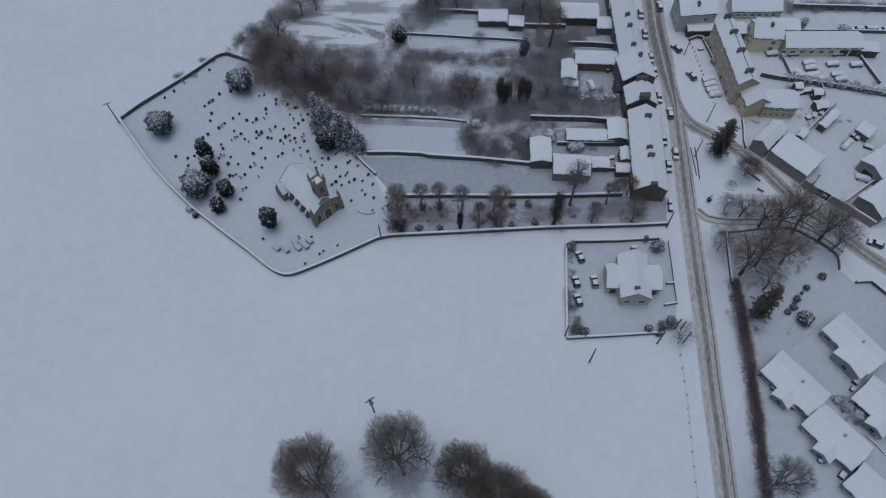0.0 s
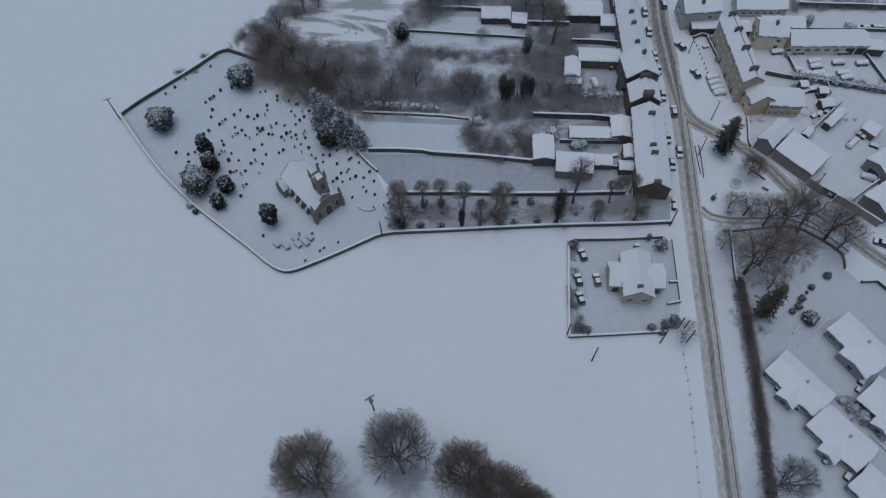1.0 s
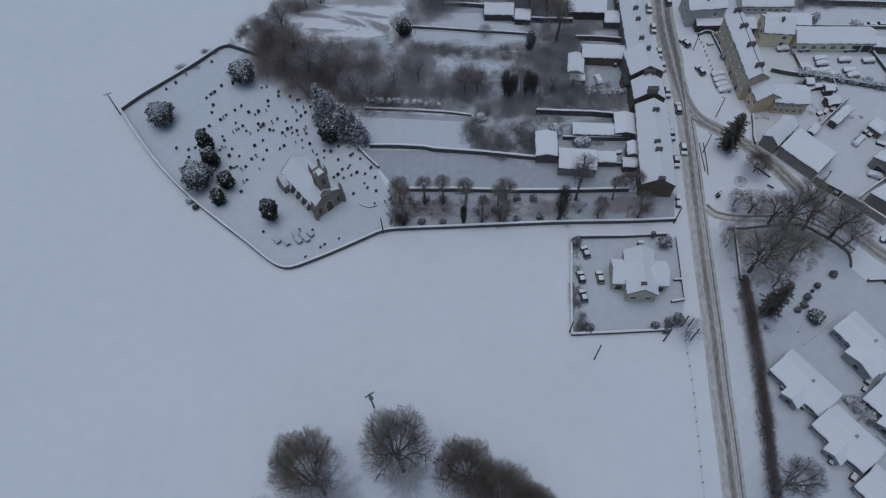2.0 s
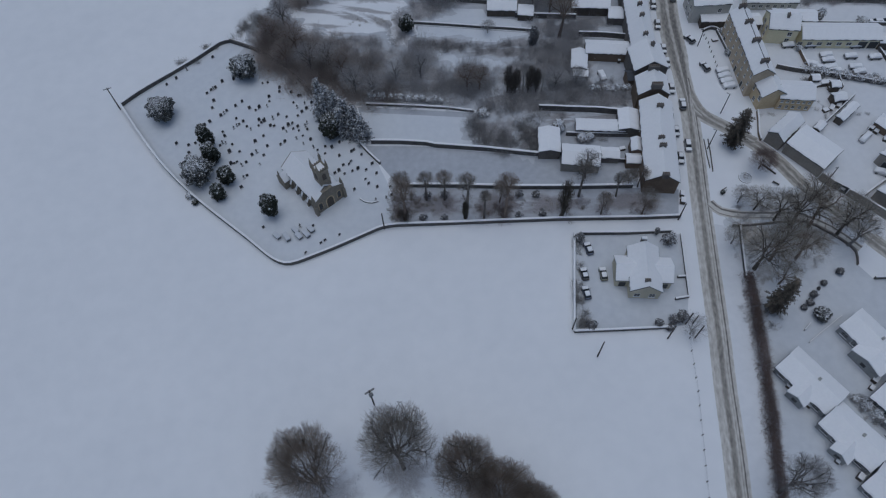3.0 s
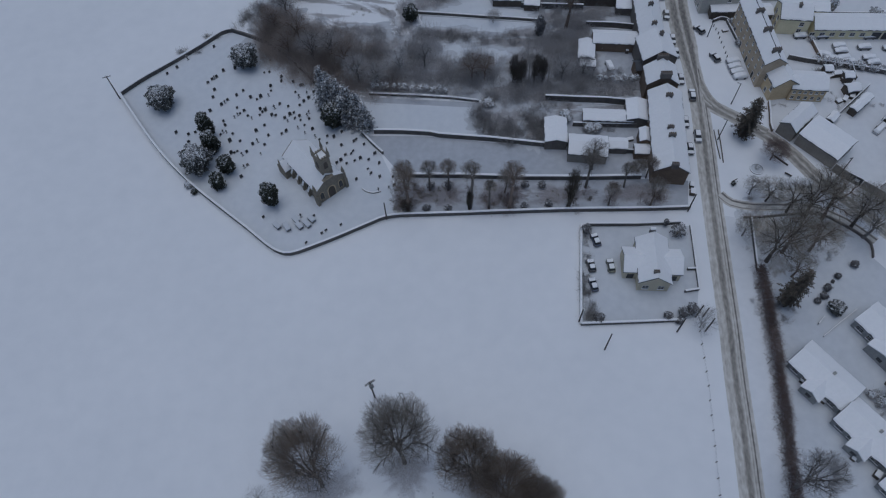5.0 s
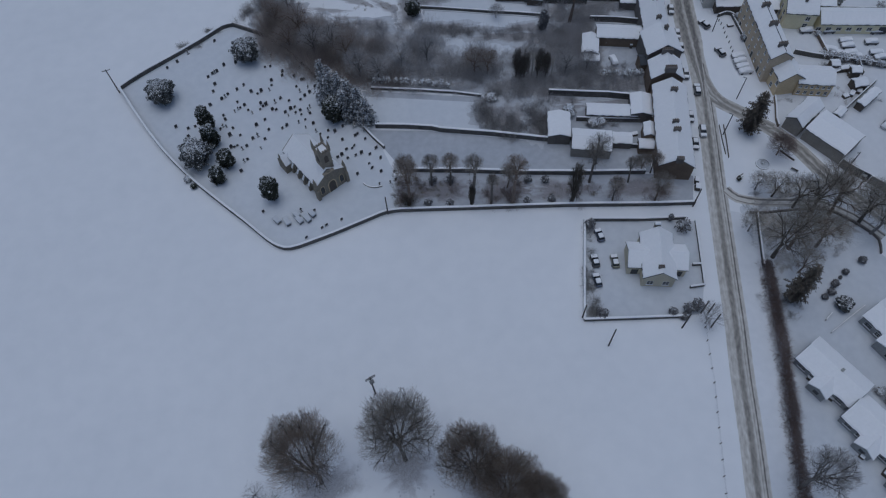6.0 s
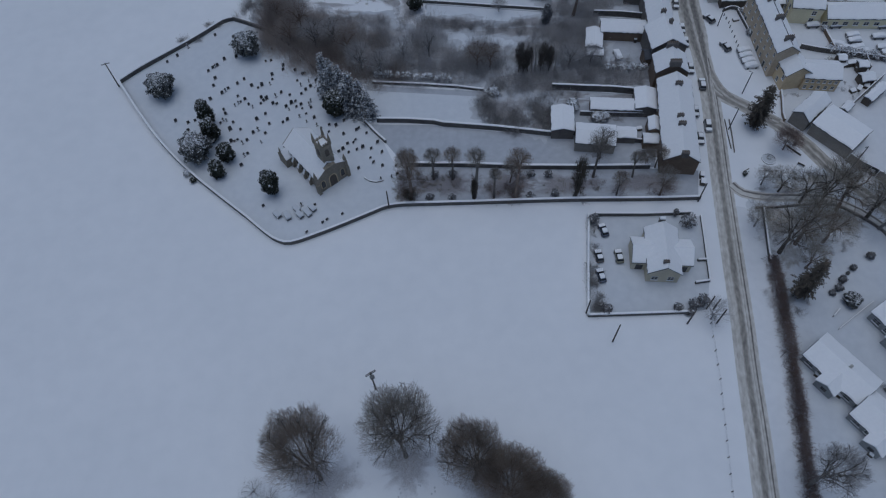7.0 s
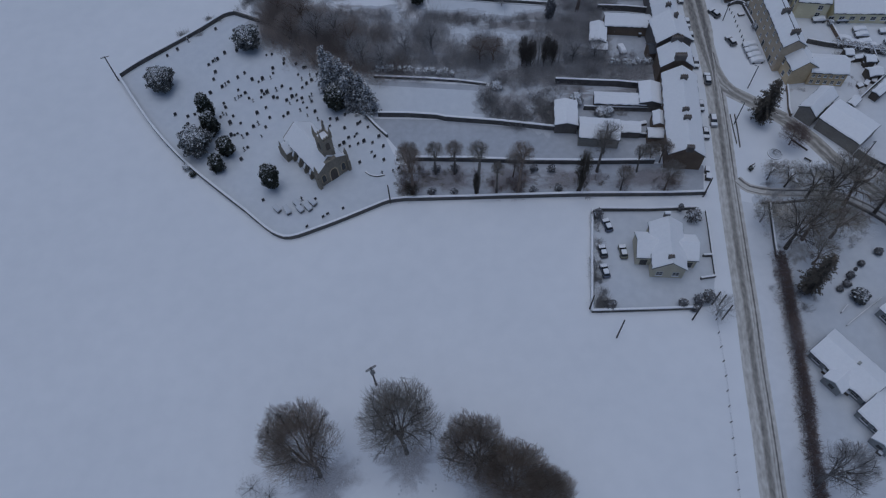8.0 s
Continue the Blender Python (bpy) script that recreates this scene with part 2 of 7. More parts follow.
def empty(name, m, label, category, group="", kind=""):
    ob = new(name)
    ob.empty_display_size = 0.5
    ob.matrix_world = m
    return tagged(ob, label, category, group, kind)


def add_box(bm, x0, x1, y0, y1, z0, z1, bevel=0.0):
    m = Matrix.LocRotScale(((x0 + x1) / 2, (y0 + y1) / 2, (z0 + z1) / 2), None, (x1 - x0, y1 - y0, z1 - z0))
    made = bmesh.ops.create_cube(bm, size=1, matrix=m)["verts"]
    if bevel:
        edges = list({e for v in made for e in v.link_edges})
        bmesh.ops.bevel(bm, geom=edges, offset=bevel, segments=1, affect="EDGES")
    return bm


def box(x0, x1, y0, y1, z0, z1, bevel=0.0):
    return add_box(bmesh.new(), x0, x1, y0, y1, z0, z1, bevel)


def prism(bm, outline, lift):
    """A closed solid from a flat outline of 3D points and the vector it is pushed by."""
    a = [bm.verts.new(p) for p in outline]
    b = [bm.verts.new(Vector(p) + Vector(lift)) for p in outline]
    bm.faces.new(a)
    bm.faces.new(b[::-1])
    n = len(a)
    for i in range(n):
        bm.faces.new((a[i], b[i], b[(i + 1) % n], a[(i + 1) % n]))
    bmesh.ops.recalc_face_normals(bm, faces=bm.faces[:])
    return bm


def add_tube(bm, p0, p1, r0, r1, sides=8):
    p0, p1 = Vector(p0), Vector(p1)
    d = p1 - p0
    m = Matrix.Translation((p0 + p1) / 2) @ d.to_track_quat("Z", "Y").to_matrix().to_4x4()
    bmesh.ops.create_cone(bm, cap_ends=True, segments=sides, radius1=r0, radius2=r1, depth=d.length, matrix=m)
    return bm


def raw_mesh(name, verts, faces, mat, parent=None):
    """An object from arrays, for what has very many small pieces."""
    me = bpy.data.meshes.new(name)
    verts, faces = np.asarray(verts, np.float32), np.asarray(faces, np.int32)
    me.vertices.add(len(verts))
    me.vertices.foreach_set("co", verts.ravel())
    k = faces.shape[1]
    me.loops.add(faces.size)
    me.loops.foreach_set("vertex_index", faces.ravel())
    me.polygons.add(len(faces))
    me.polygons.foreach_set("loop_start", np.arange(0, faces.size, k, dtype=np.int32))
    me.materials.append(mat)
    me.update(calc_edges=True)
    ob = new(name, me)
    if parent:
        ob.parent = parent
    return ob


def spot(p, z=0.0, turn=0.0):
    return pose(p[0], p[1], z, 0, 0, turn)


def heading(a, b):
    return math.degrees(math.atan2(b[1] - a[1], b[0] - a[0]))
# ---- ground, roads, walls ----
def ground():
    bm = bmesh.new()
    xs = [-2500, -600, -300] + list(range(-200, 221, 12)) + [320, 600, 2500]
    ys = [-2500, -600, -200] + list(range(-60, 261, 12)) + [350, 600, 2500]
    grid = [[bm.verts.new((x, y, 0.0)) for x in xs] for y in ys]
    for j in range(len(ys) - 1):
        for i in range(len(xs) - 1):
            bm.faces.new((grid[j][i], grid[j][i + 1], grid[j + 1][i + 1], grid[j + 1][i]))
    ob = mesh_object("ground", bm, SNOW, smooth=True)
    return tagged(ob, "open fields and yards under smooth fresh snow", "ground", kind="structure")


ground()


def smooth_line(pts, step=3.0):
    """A smooth line through the points, at even steps."""
    pts = [Vector((p[0], p[1], 0)) for p in pts]
    pts = [pts[0] * 2 - pts[1]] + pts + [pts[-1] * 2 - pts[-2]]
    out = []
    for i in range(1, len(pts) - 2):
        p0, p1, p2, p3 = pts[i - 1:i + 3]
        n = max(2, int((p2 - p1).length / step))
        for k in range(n):
            t = k / n
            out.append(0.5 * (2 * p1 + (p2 - p0) * t + (2 * p0 - 5 * p1 + 4 * p2 - p3) * t * t + (3 * p1 - p0 - 3 * p2 + p3) * t ** 3))
    out.append(pts[-2])
    return out


def side_of(line, i):
    d = line[min(i + 1, len(line) - 1)] - line[max(i - 1, 0)]
    d.normalize()
    return Vector((-d.y, d.x, 0))


def strip(name, pts, width, z, mat, label, category, taper=0.0):
    line = smooth_line(pts)
    bm = bmesh.new()
    uv = bm.loops.layers.uv.new("UVMap")
    rows, run = [], 0.0
    for i, p in enumerate(line):
        s = side_of(line, i)
        if i:
            run += (p - line[i - 1]).length
        wide = width * (min(1.0, 0.1 + run / taper) if taper else 1.0)
        rows.append(([bm.verts.new(p + s * (wide / 2 * k) + Vector((0, 0, z - 0.05 * abs(k) ** 3))) for k in (1, 0.5, 0, -0.5, -1)], run))
    for (a, ra), (b, rb) in zip(rows, rows[1:]):
        for j in range(4):
            f = bm.faces.new((a[j + 1], b[j + 1], b[j], a[j]))
            for loop, (u, v) in zip(f.loops, ((j + 1, ra), (j + 1, rb), (j, rb), (j, ra))):
                loop[uv].uv = (-width / 2 + u * width / 4, v)
    ob = mesh_object(name, bm, mat)
    return tagged(ob, label, category, kind="structure")


MAIN = [(59.2, 7.1), (59.9, 15.9), (61.2, 25.8), (62.8, 40.0), (64.5, 52.6), (66.2, 67.7), (67.5, 79.0), (68.8, 90.3), (70.4, 102.1), (71.6, 111.7), (72.7, 121.9), (73.2, 132.5), (73.5, 143.8), (74.1, 155.6), (75.5, 168.0), (76.9, 186.6), (80.5, 245.4)]
start = Vector(MAIN[0]) + (Vector(MAIN[0]) - Vector(MAIN[1])) * 4
MAIN = [tuple(start)] + MAIN
strip("road", MAIN, 5.2, 0.06, ROAD, "tarmac main road with slushy brown wheel tracks in snow", "road")
BROAD = road_material("broad_slush", 6.8, [(-1.1, 1.5, 0.7), (1.3, 1.3, 0.8)], 0.5)
strip("road_slush", [(72.1, 117.5), (72.9, 124.0), (73.2, 132.5), (73.5, 143.8), (74.1, 155.6), (75.5, 168.0), (76.9, 186.6), (80.5, 245.4)], 6.8, 0.072, BROAD, "broad brown slush where the road widens", "road", 26.0)
strip("lane", [(72.4, 122.9), (75.1, 118.1), (81.1, 113.0), (88.5, 105.6), (93.0, 99.0), (96.9, 91.4), (104.3, 81.3), (111.4, 71.6), (121.8, 60.3), (135.9, 41.5)], 4.4, 0.052, LANE, "narrow lane with grey slush tracks branching off the road", "road")
strip("lane", [(70.8, 88.8), (73.1, 86.0), (78.5, 84.5), (85.9, 84.0), (93.1, 83.0), (99.4, 79.1), (104.7, 72.8)], 2.8, 0.065, DRIVE, "driveway with faint slush ruts under bare trees", "road")
strip("lane", [(73.2, 132.5), (73.8, 125.6), (75.0, 120.0), (77.8, 115.9), (82.2, 112.1), (87.7, 107.3)], 3.6, 0.056, LANE, "flare of slush where the lane meets the road", "road")


def rough_patch(name, c, ax, ay, seed, mat, label, z=0.012, turn=0.0):
    """A flat patch of thinly covered ground with a ragged edge."""
    bm = bmesh.new()
    rr = random.Random(seed)
    ph = [rr.uniform(0, 6.3) for _ in range(4)]
    n = 72
    mid = bm.verts.new((c[0], c[1], z))
    ring = []
    for k in range(n):
        a = 2 * math.pi * k / n
        q = 1 + 0.16 * math.sin(3 * a + ph[0]) + 0.1 * math.sin(7 * a + ph[1]) + 0.08 * math.sin(13 * a + ph[2]) + rr.uniform(-0.07, 0.07)
        x, y, ct, st = ax * q * math.cos(a), ay * q * math.sin(a), math.cos(radians(turn)), math.sin(radians(turn))
        ring.append(bm.verts.new((c[0] + x * ct - y * st, c[1] + x * st + y * ct, z)))
    uv = bm.loops.layers.uv.new("UVMap")
    for k in range(n):
        f = bm.faces.new((mid, ring[k], ring[(k + 1) % n]))
        for loop in f.loops:
            loop[uv].uv = (0.0 if loop.vert is mid else 1.0, 0.0)
    return tagged(mesh_object(name, bm, mat), label, "ground", kind="structure")


def garden_plot(corners, z, mat=None, label="garden lawn under darker blue-grey snow"):
    bm = bmesh.new()
    bm.faces.new([bm.verts.new((p[0], p[1], z)) for p in corners])
    bmesh.ops.recalc_face_normals(bm, faces=bm.faces[:])
    return tagged(mesh_object("garden_lawn" if mat is None else "trodden_ground", bm, mat or DULL_LAWN), label, "lawn" if mat is None else "ground", kind="structure")


YARD_SNOW = "yards and gardens under duller trodden snow"
garden_plot([(34.8, 81.4), (31.0, 55.2), (53.9, 55.0), (57.5, 55.4), (59.5, 62.4), (61.3, 79.9)], 0.003, TRODDEN, YARD_SNOW)
garden_plot([(76.3, 80.8), (74.5, 66.7), (73.6, 60.0), (71.6, 42.0), (69.0, 22.0), (66.6, 3.0), (65.5, -7.0), (145.8, -11.6), (150.0, 30.0), (116.7, 54.6), (109.0, 64.4), (105.1, 64.5), (102.6, 68.5), (103.2, 72.1), (101.1, 75.2), (97.7, 78.4), (93.4, 81.3), (86.7, 81.6), (79.1, 81.2)], 0.003, TRODDEN, YARD_SNOW)
garden_plot([(62.0, 15.9), (63.3, 25.8), (64.9, 40.0), (66.6, 52.6), (68.3, 67.7), (69.6, 79.0), (70.0, 82.5), (76.2, 80.8), (74.4, 66.7), (73.5, 60.0), (71.5, 42.0), (68.9, 22.0), (66.5, 3.0), (65.4, -7.0), (58.4, -10.0), (61.2, 7.1)], 0.004, YARD, "road verge under dull snow thrown up by traffic")
garden_plot([(91.0, 117.7), (89.3, 107.6), (100.9, 94.3), (103.3, 91.4), (106.3, 88.9), (114.9, 79.9), (224.0, 71.8), (215.0, 171.0), (95.0, 172.0), (94.5, 150.0), (94.8, 123.0)], 0.003, YARD, YARD_SNOW)
garden_plot([(-89.0, 132.5), (-73.7, 110.3), (-55.7, 91.8), (-43.1, 80.3), (-40.0, 78.1), (-37.1, 77.5), (-24.8, 82.0), (-14.0, 86.6), (-10.0, 87.5), (-12.5, 100.4), (-15.1, 106.9), (-27.3, 123.5), (-41.1, 142.2), (-51.9, 151.7), (-59.9, 155.7), (-76.1, 143.6)], 0.0035, CHURCH_SNOW, "churchyard grass under trodden snow")
garden_plot([(-9.4, 87.5), (-9.0, 98.8), (51.8, 94.7), (63.8, 93.4), (61.9, 84.6)], 0.005)
garden_plot([(-9.4, 99.2), (-12.1, 103.1), (-14.3, 106.5), (-17.3, 110.5), (-18.5, 113.4), (-1.8, 112.0), (29.4, 106.2), (54.9, 102.8), (53.4, 95.1)], 0.006)
garden_plot([(-18.5, 115.1), (-20.8, 127.5), (12.7, 122.9), (30.7, 122.0), (29.6, 107.3), (-1.7, 112.8)], 0.005)
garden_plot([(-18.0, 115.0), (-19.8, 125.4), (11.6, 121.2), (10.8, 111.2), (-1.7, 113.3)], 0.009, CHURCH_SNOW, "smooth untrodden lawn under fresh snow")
garden_plot([(-31.6, 132.7), (-7.6, 150.7), (-3.7, 159.0), (32.9, 152.9), (46.5, 149.8), (61.9, 147.6), (58.3, 119.9), (12.2, 124.0), (-18.3, 128.6)], 0.004)
garden_plot([(-4.6, 160.0), (1.6, 175.8), (64.4, 170.3), (61.7, 148.5), (33.0, 153.9)], 0.0055)
garden_plot([(30.4, 113.9), (30.7, 122.0), (58.1, 118.9), (56.3, 103.3), (35.6, 104.9)], 0.0065)


UPPER_LAWN = "untrodden upper garden lawn under fresh snow"
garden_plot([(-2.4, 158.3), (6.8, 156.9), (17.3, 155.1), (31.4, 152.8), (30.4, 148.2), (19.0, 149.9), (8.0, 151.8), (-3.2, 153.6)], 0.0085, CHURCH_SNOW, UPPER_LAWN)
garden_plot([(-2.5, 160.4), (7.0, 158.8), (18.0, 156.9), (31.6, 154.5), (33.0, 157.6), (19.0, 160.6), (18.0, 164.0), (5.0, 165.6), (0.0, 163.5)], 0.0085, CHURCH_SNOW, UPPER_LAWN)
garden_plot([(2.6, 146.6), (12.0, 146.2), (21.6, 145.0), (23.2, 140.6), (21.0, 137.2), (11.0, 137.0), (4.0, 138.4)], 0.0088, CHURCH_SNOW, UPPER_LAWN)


SCRUBLAND = [((-46.0, 155.2), 11, 13), ((-31.8, 145.9), 15, 11), ((-16.5, 137.9), 14, 10), ((-3.0, 136.8), 12, 9), ((21.7, 130.3), 16, 8), ((35.8, 135.7), 11, 12), ((8.4, 131.5), 12, 5), ((2.8, 149.8), 14, 3.4), ((23.3, 145.8), 14, 3.4), ((18.6, 116.1), 9, 7), ((48.1, 128.1), 12, 3.5), ((38.3, 153.9), 9, 5), ((0.2, 165.8), 8, 7), ((11.3, 169.8), 13, 4), ((34.6, 167.0), 13, 6), ((-21.5, 153.1), 12, 3.5)]
SCRUBLAND += [((27.0, 112.4), 5, 7), ((-18.1, 144.7), 13, 8), ((-8.3, 131.8), 13, 5), ((33.4, 124.1), 12, 4), ((42.5, 135.1), 7, 11), ((6.9, 132.7), 15, 4.5), ((45.3, 153.3), 10, 3), ((41.0, 147.7), 8, 5), ((27.2, 148.9), 8, 2.5), ((26.6, 136.5), 9, 6), ((49.5, 157.7), 8, 1.5), ((43.7, 160.7), 4, 3), ((40.9, 124.5), 12, 4), ((50.9, 124.5), 10, 3.5), ((37.6, 119.0), 8, 3), ((47.4, 118.6), 9, 1.8)]
for k, (c, ax, ay) in enumerate(SCRUBLAND):
    rough_patch("rough_ground", c, ax, ay, 400 + k, ROUGH, "rough ground with dead growth under thin snow", 0.010 + 0.001 * k)
for k, (c, ax, ay, turn) in enumerate((((-22.3, 163.5), 10, 1.6, -22), ((-31.2, 160.4), 7, 1.2, -10), ((-23.2, 155.6), 9, 1.5, -18), ((-17.8, 166.1), 12, 1.2, -15), ((-33.1, 166.9), 8, 1.2, -12), ((-13.5, 160.8), 8, 2, -30), ((-35.9, 171.4), 9, 3, 0), ((-17.8, 172.4), 14, 3.5, -6), ((-7.3, 157.8), 4, 8, 0), ((-34.6, 155.4), 7, 3, -20), ((-25.0, 150.4), 10, 2, -8),
                                       ((-8.6, 93.2), 3.6, 4.6, 0), ((16.1, 91.9), 9, 3.9, 0), ((0.2, 92.6), 9, 4.1, 0), ((30.5, 91.0), 10, 3.6, 0), ((49.4, 90.4), 10, 3.6, 0))):
    rough_patch("rough_grass", c, ax, ay, 430 + k, GARDEN_LITTER if k > 10 else LITTER, "rough grass and leaf litter under thin snow", 0.0095 + 0.001 * k, turn)
for k, (c, ax, ay) in enumerate((((84.6, 74.4), 10, 9), ((95.7, 76.8), 9, 6), ((79.9, 68.2), 5, 6), ((79.7, 78.1), 7, 8), ((85.3, 87.2), 9, 3.5), ((94.7, 88.2), 9, 5), ((104.6, 81.3), 7, 6))):
    rough_patch("wood_floor", c, ax, ay, 450 + k, WOOD_FLOOR, "leaf-strewn snowy floor of the roadside wood", 0.012 + 0.003 * k)


# shade below the field trees painted into the snow colour, with leaf flecks
TREE_SHADE = rough_material("tree_shade_snow", (0.58, 0.57, 0.58), 0.18, 0.9, (0.785, 0.797, 0.815))
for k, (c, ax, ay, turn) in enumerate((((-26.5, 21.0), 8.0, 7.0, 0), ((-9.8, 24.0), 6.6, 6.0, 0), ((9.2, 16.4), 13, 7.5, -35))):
    rough_patch("tree_shade_patch", c, ax, ay, 470 + k, TREE_SHADE, "snow darkened for shade and leaf litter below the old field trees", 0.012 + 0.003 * k, turn)


def wall_run(name, pts, height, thick, label, mat=None, cap=0.12, curved=False, step=3.0):
    """A free-standing wall along a line, with uneven stones in its outline and a snow cap on top."""
    mat = mat or STONE
    line = smooth_line(pts, step) if curved else [Vector((p[0], p[1], 0)) for p in pts]
    dense = []
    for a, b in zip(line, line[1:]):
        n = max(1, int((b - a).length / 2.0))
        dense += [a.lerp(b, k / n) for k in range(n)]
    dense.append(line[-1])
    root = empty(name, Matrix(), label, "wall", kind="structure")
    for piece, lo, hi, grow, m in (("stonework", -0.2, height, 0.0, mat), ("snow_cap", height, height + cap, 0.04, ROOF_SNOW)):
        if piece == "snow_cap" and cap <= 0:
            continue
        bm = bmesh.new()
        rows = []
        for i, p in enumerate(dense):
            s = side_of(dense, i)
            w = thick / 2 + grow
            j = 0.05 * noise.noise((p.x * 0.4, p.y * 0.4, 0.3)) + 0.12 * noise.noise((p.x * 0.08, p.y * 0.08, 5.0))
            top = hi + j
            base = lo if piece == "stonework" else height + j
            inset = 0.0 if piece == "stonework" else 0.12
            rows.append([bm.verts.new(p + s * w + Vector((0, 0, base))), bm.verts.new(p + s * (w - inset) + Vector((0, 0, top))),
                         bm.verts.new(p - s * (w - inset) + Vector((0, 0, top))), bm.verts.new(p - s * w + Vector((0, 0, base)))])
        for a, b in zip(rows, rows[1:]):
            for k in range(3):
                bm.faces.new((a[k], a[k + 1], b[k + 1], b[k]))
        bm.faces.new(rows[0][::-1])
        bm.faces.new(rows[-1])
        bmesh.ops.recalc_face_normals(bm, faces=bm.faces[:])
        part(piece, bm, m, root)
    return root


CHURCHYARD = "drystone churchyard wall capped with snow"
wall_run("wall_churchyard", [(-89.0, 132.5), (-81.5, 121.1), (-73.7, 110.3), (-64.8, 100.3), (-55.7, 91.8), (-48.5, 85.4), (-43.1, 80.3), (-40.0, 78.1), (-37.1, 77.5), (-32.8, 78.8), (-24.8, 82.0), (-17.3, 85.3), (-14.0, 86.6), (-10.0, 87.0)], 1.45, 0.5, CHURCHYARD, cap=0.1, curved=True)
wall_run("wall_churchyard_north", [(-89.0, 132.5), (-84.3, 137.0), (-76.1, 143.6), (-68.2, 149.9), (-62.9, 154.8), (-59.9, 155.7)], 1.35, 0.55, CHURCHYARD, cap=0.18, curved=True)
wall_run("wall_churchyard_east", [(-59.9, 155.7), (-51.9, 151.7), (-46.5, 147.6), (-41.1, 142.2), (-35.0, 134.7), (-27.3, 123.5)], 1.2, 0.45, "drystone churchyard wall under the thicket", cap=0, curved=True)
wall_run("wall_churchyard_gardens", [(-27.3, 123.5), (-21.7, 116.4), (-17.7, 110.8), (-14.5, 106.9)], 1.2, 0.45, CHURCHYARD, cap=0.12, curved=True)
GARDEN = "old stone garden wall capped with snow"
wall_run("wall_field", [(-10.0, 87.0), (2.1, 86.7), (17.1, 86.4), (32.8, 86.0), (50.0, 85.2), (62.3, 84.9)], 1.45, 0.55, "stone wall between snowy field and tree garden", curved=True)
wall_run("wall_terrace_garden", [(-9.1, 99.2), (6.0, 98.1), (21.2, 96.6), (34.2, 95.7), (51.8, 94.9)], 1.6, 0.6, GARDEN)
wall_run("wall_long_garden", [(-16.9, 114.2), (-8.9, 113.6), (-1.7, 112.6), (0.6, 111.8), (14.8, 109.5), (29.5, 106.6), (35.1, 106.9)], 1.7, 0.6, GARDEN)
wall_run("wall_upper_garden", [(-18.3, 128.0), (-5.1, 126.4), (4.7, 125.0), (12.1, 123.3)], 0.9, 0.5, GARDEN)
wall_run("wall_mid_garden", [(30.4, 122.7), (38.0, 121.8), (46.1, 120.9), (52.8, 119.6)], 2.2, 0.5, GARDEN)
wall_run("wall_mid_garden_back", [(36.8, 113.2), (42.3, 112.6), (48.7, 112.0), (55.0, 111.5)], 1.6, 0.4, GARDEN)
wall_run("wall_barn_yard", [(44.4, 103.6), (50.3, 103.2), (56.4, 102.5)], 1.5, 0.4, GARDEN)
wall_run("wall_strip_garden", [(-3.7, 159.4), (6.8, 157.8), (17.3, 155.9), (24.3, 154.9), (32.1, 153.5)], 1.0, 0.4, GARDEN)
wall_run("wall_far_garden", [(27.5, 159.9), (37.2, 158.6), (45.9, 157.6)], 2.0, 0.5, GARDEN)
wall_run("wall_top_garden", [(5.7, 168.3), (12.9, 167.7), (20.1, 166.3)], 1.5, 0.5, GARDEN)
wall_run("wall_north_garden", [(45.7, 150.4), (53.5, 149.5), (59.4, 148.3)], 2.0, 0.4, GARDEN)
PLOT = "low rendered boundary wall of the bungalow plot"
wall_run("wall_plot_west", [(34.6, 81.6), (32.7, 68.7), (30.8, 55.1)], 0.9, 0.5, PLOT, PALE, cap=0.18)
wall_run("wall_plot_north", [(36.2, 81.5), (47.7, 80.9), (59.0, 80.7)], 1.3, 0.5, PLOT, cap=0.18)
wall_run("wall_plot_south", [(30.8, 55.1), (42.8, 54.9), (53.9, 54.8)], 1.1, 0.5, PLOT, cap=0.18)
wall_run("wall_plot_east", [(61.3, 79.9), (60.7, 73.8), (60.0, 67.4), (59.5, 62.4)], 0.8, 0.28, PLOT, cap=0.1)
wall_run("wall_plot_gate", [(56.1, 62.0), (59.5, 62.4)], 0.9, 0.4, PLOT)
wall_run("wall_plot_gate_north", [(57.9, 67.8), (60.1, 67.8)], 0.9, 0.4, PLOT)
WOOD_WALL = "stone wall beside the wooded garden"
wall_run("wall_wood_lane", [(74.9, 81.4), (79.1, 81.2), (86.7, 81.6), (93.4, 81.3), (97.7, 78.4), (101.1, 75.2), (103.2, 72.1), (102.4, 68.4)], 0.7, 0.3, WOOD_WALL, RUBBLE, cap=0, curved=True)
wall_run("wall_wood_road", [(76.5, 80.9), (75.7, 75.9), (74.8, 70.2), (74.3, 66.7)], 1.2, 0.3, WOOD_WALL, cap=0.06)
wall_run("wall_estate", [(105.1, 64.5), (109.0, 64.4), (112.3, 59.8), (116.7, 54.6)], 1.2, 0.4, "low stone wall by the estate entrance")
wall_run("wall_car_park", [(100.8, 133.5), (105.4, 131.8), (111.4, 130.2), (120.2, 127.7), (129.3, 124.8), (139.7, 121.3)], 1.6, 0.4, "snowy stone wall along the car park")
wall_run("wall_car_park_west", [(109.2, 141.4), (109.5, 136.8), (109.8, 132.3)], 1.3, 0.35, "brown stone wall beside the car park", BRICK)
wall_run("wall_far_yard", [(113.7, 150.5), (122.2, 149.5), (132.5, 148.6), (149.5, 146.6)], 1.3, 0.4, "stone wall along the back yards")
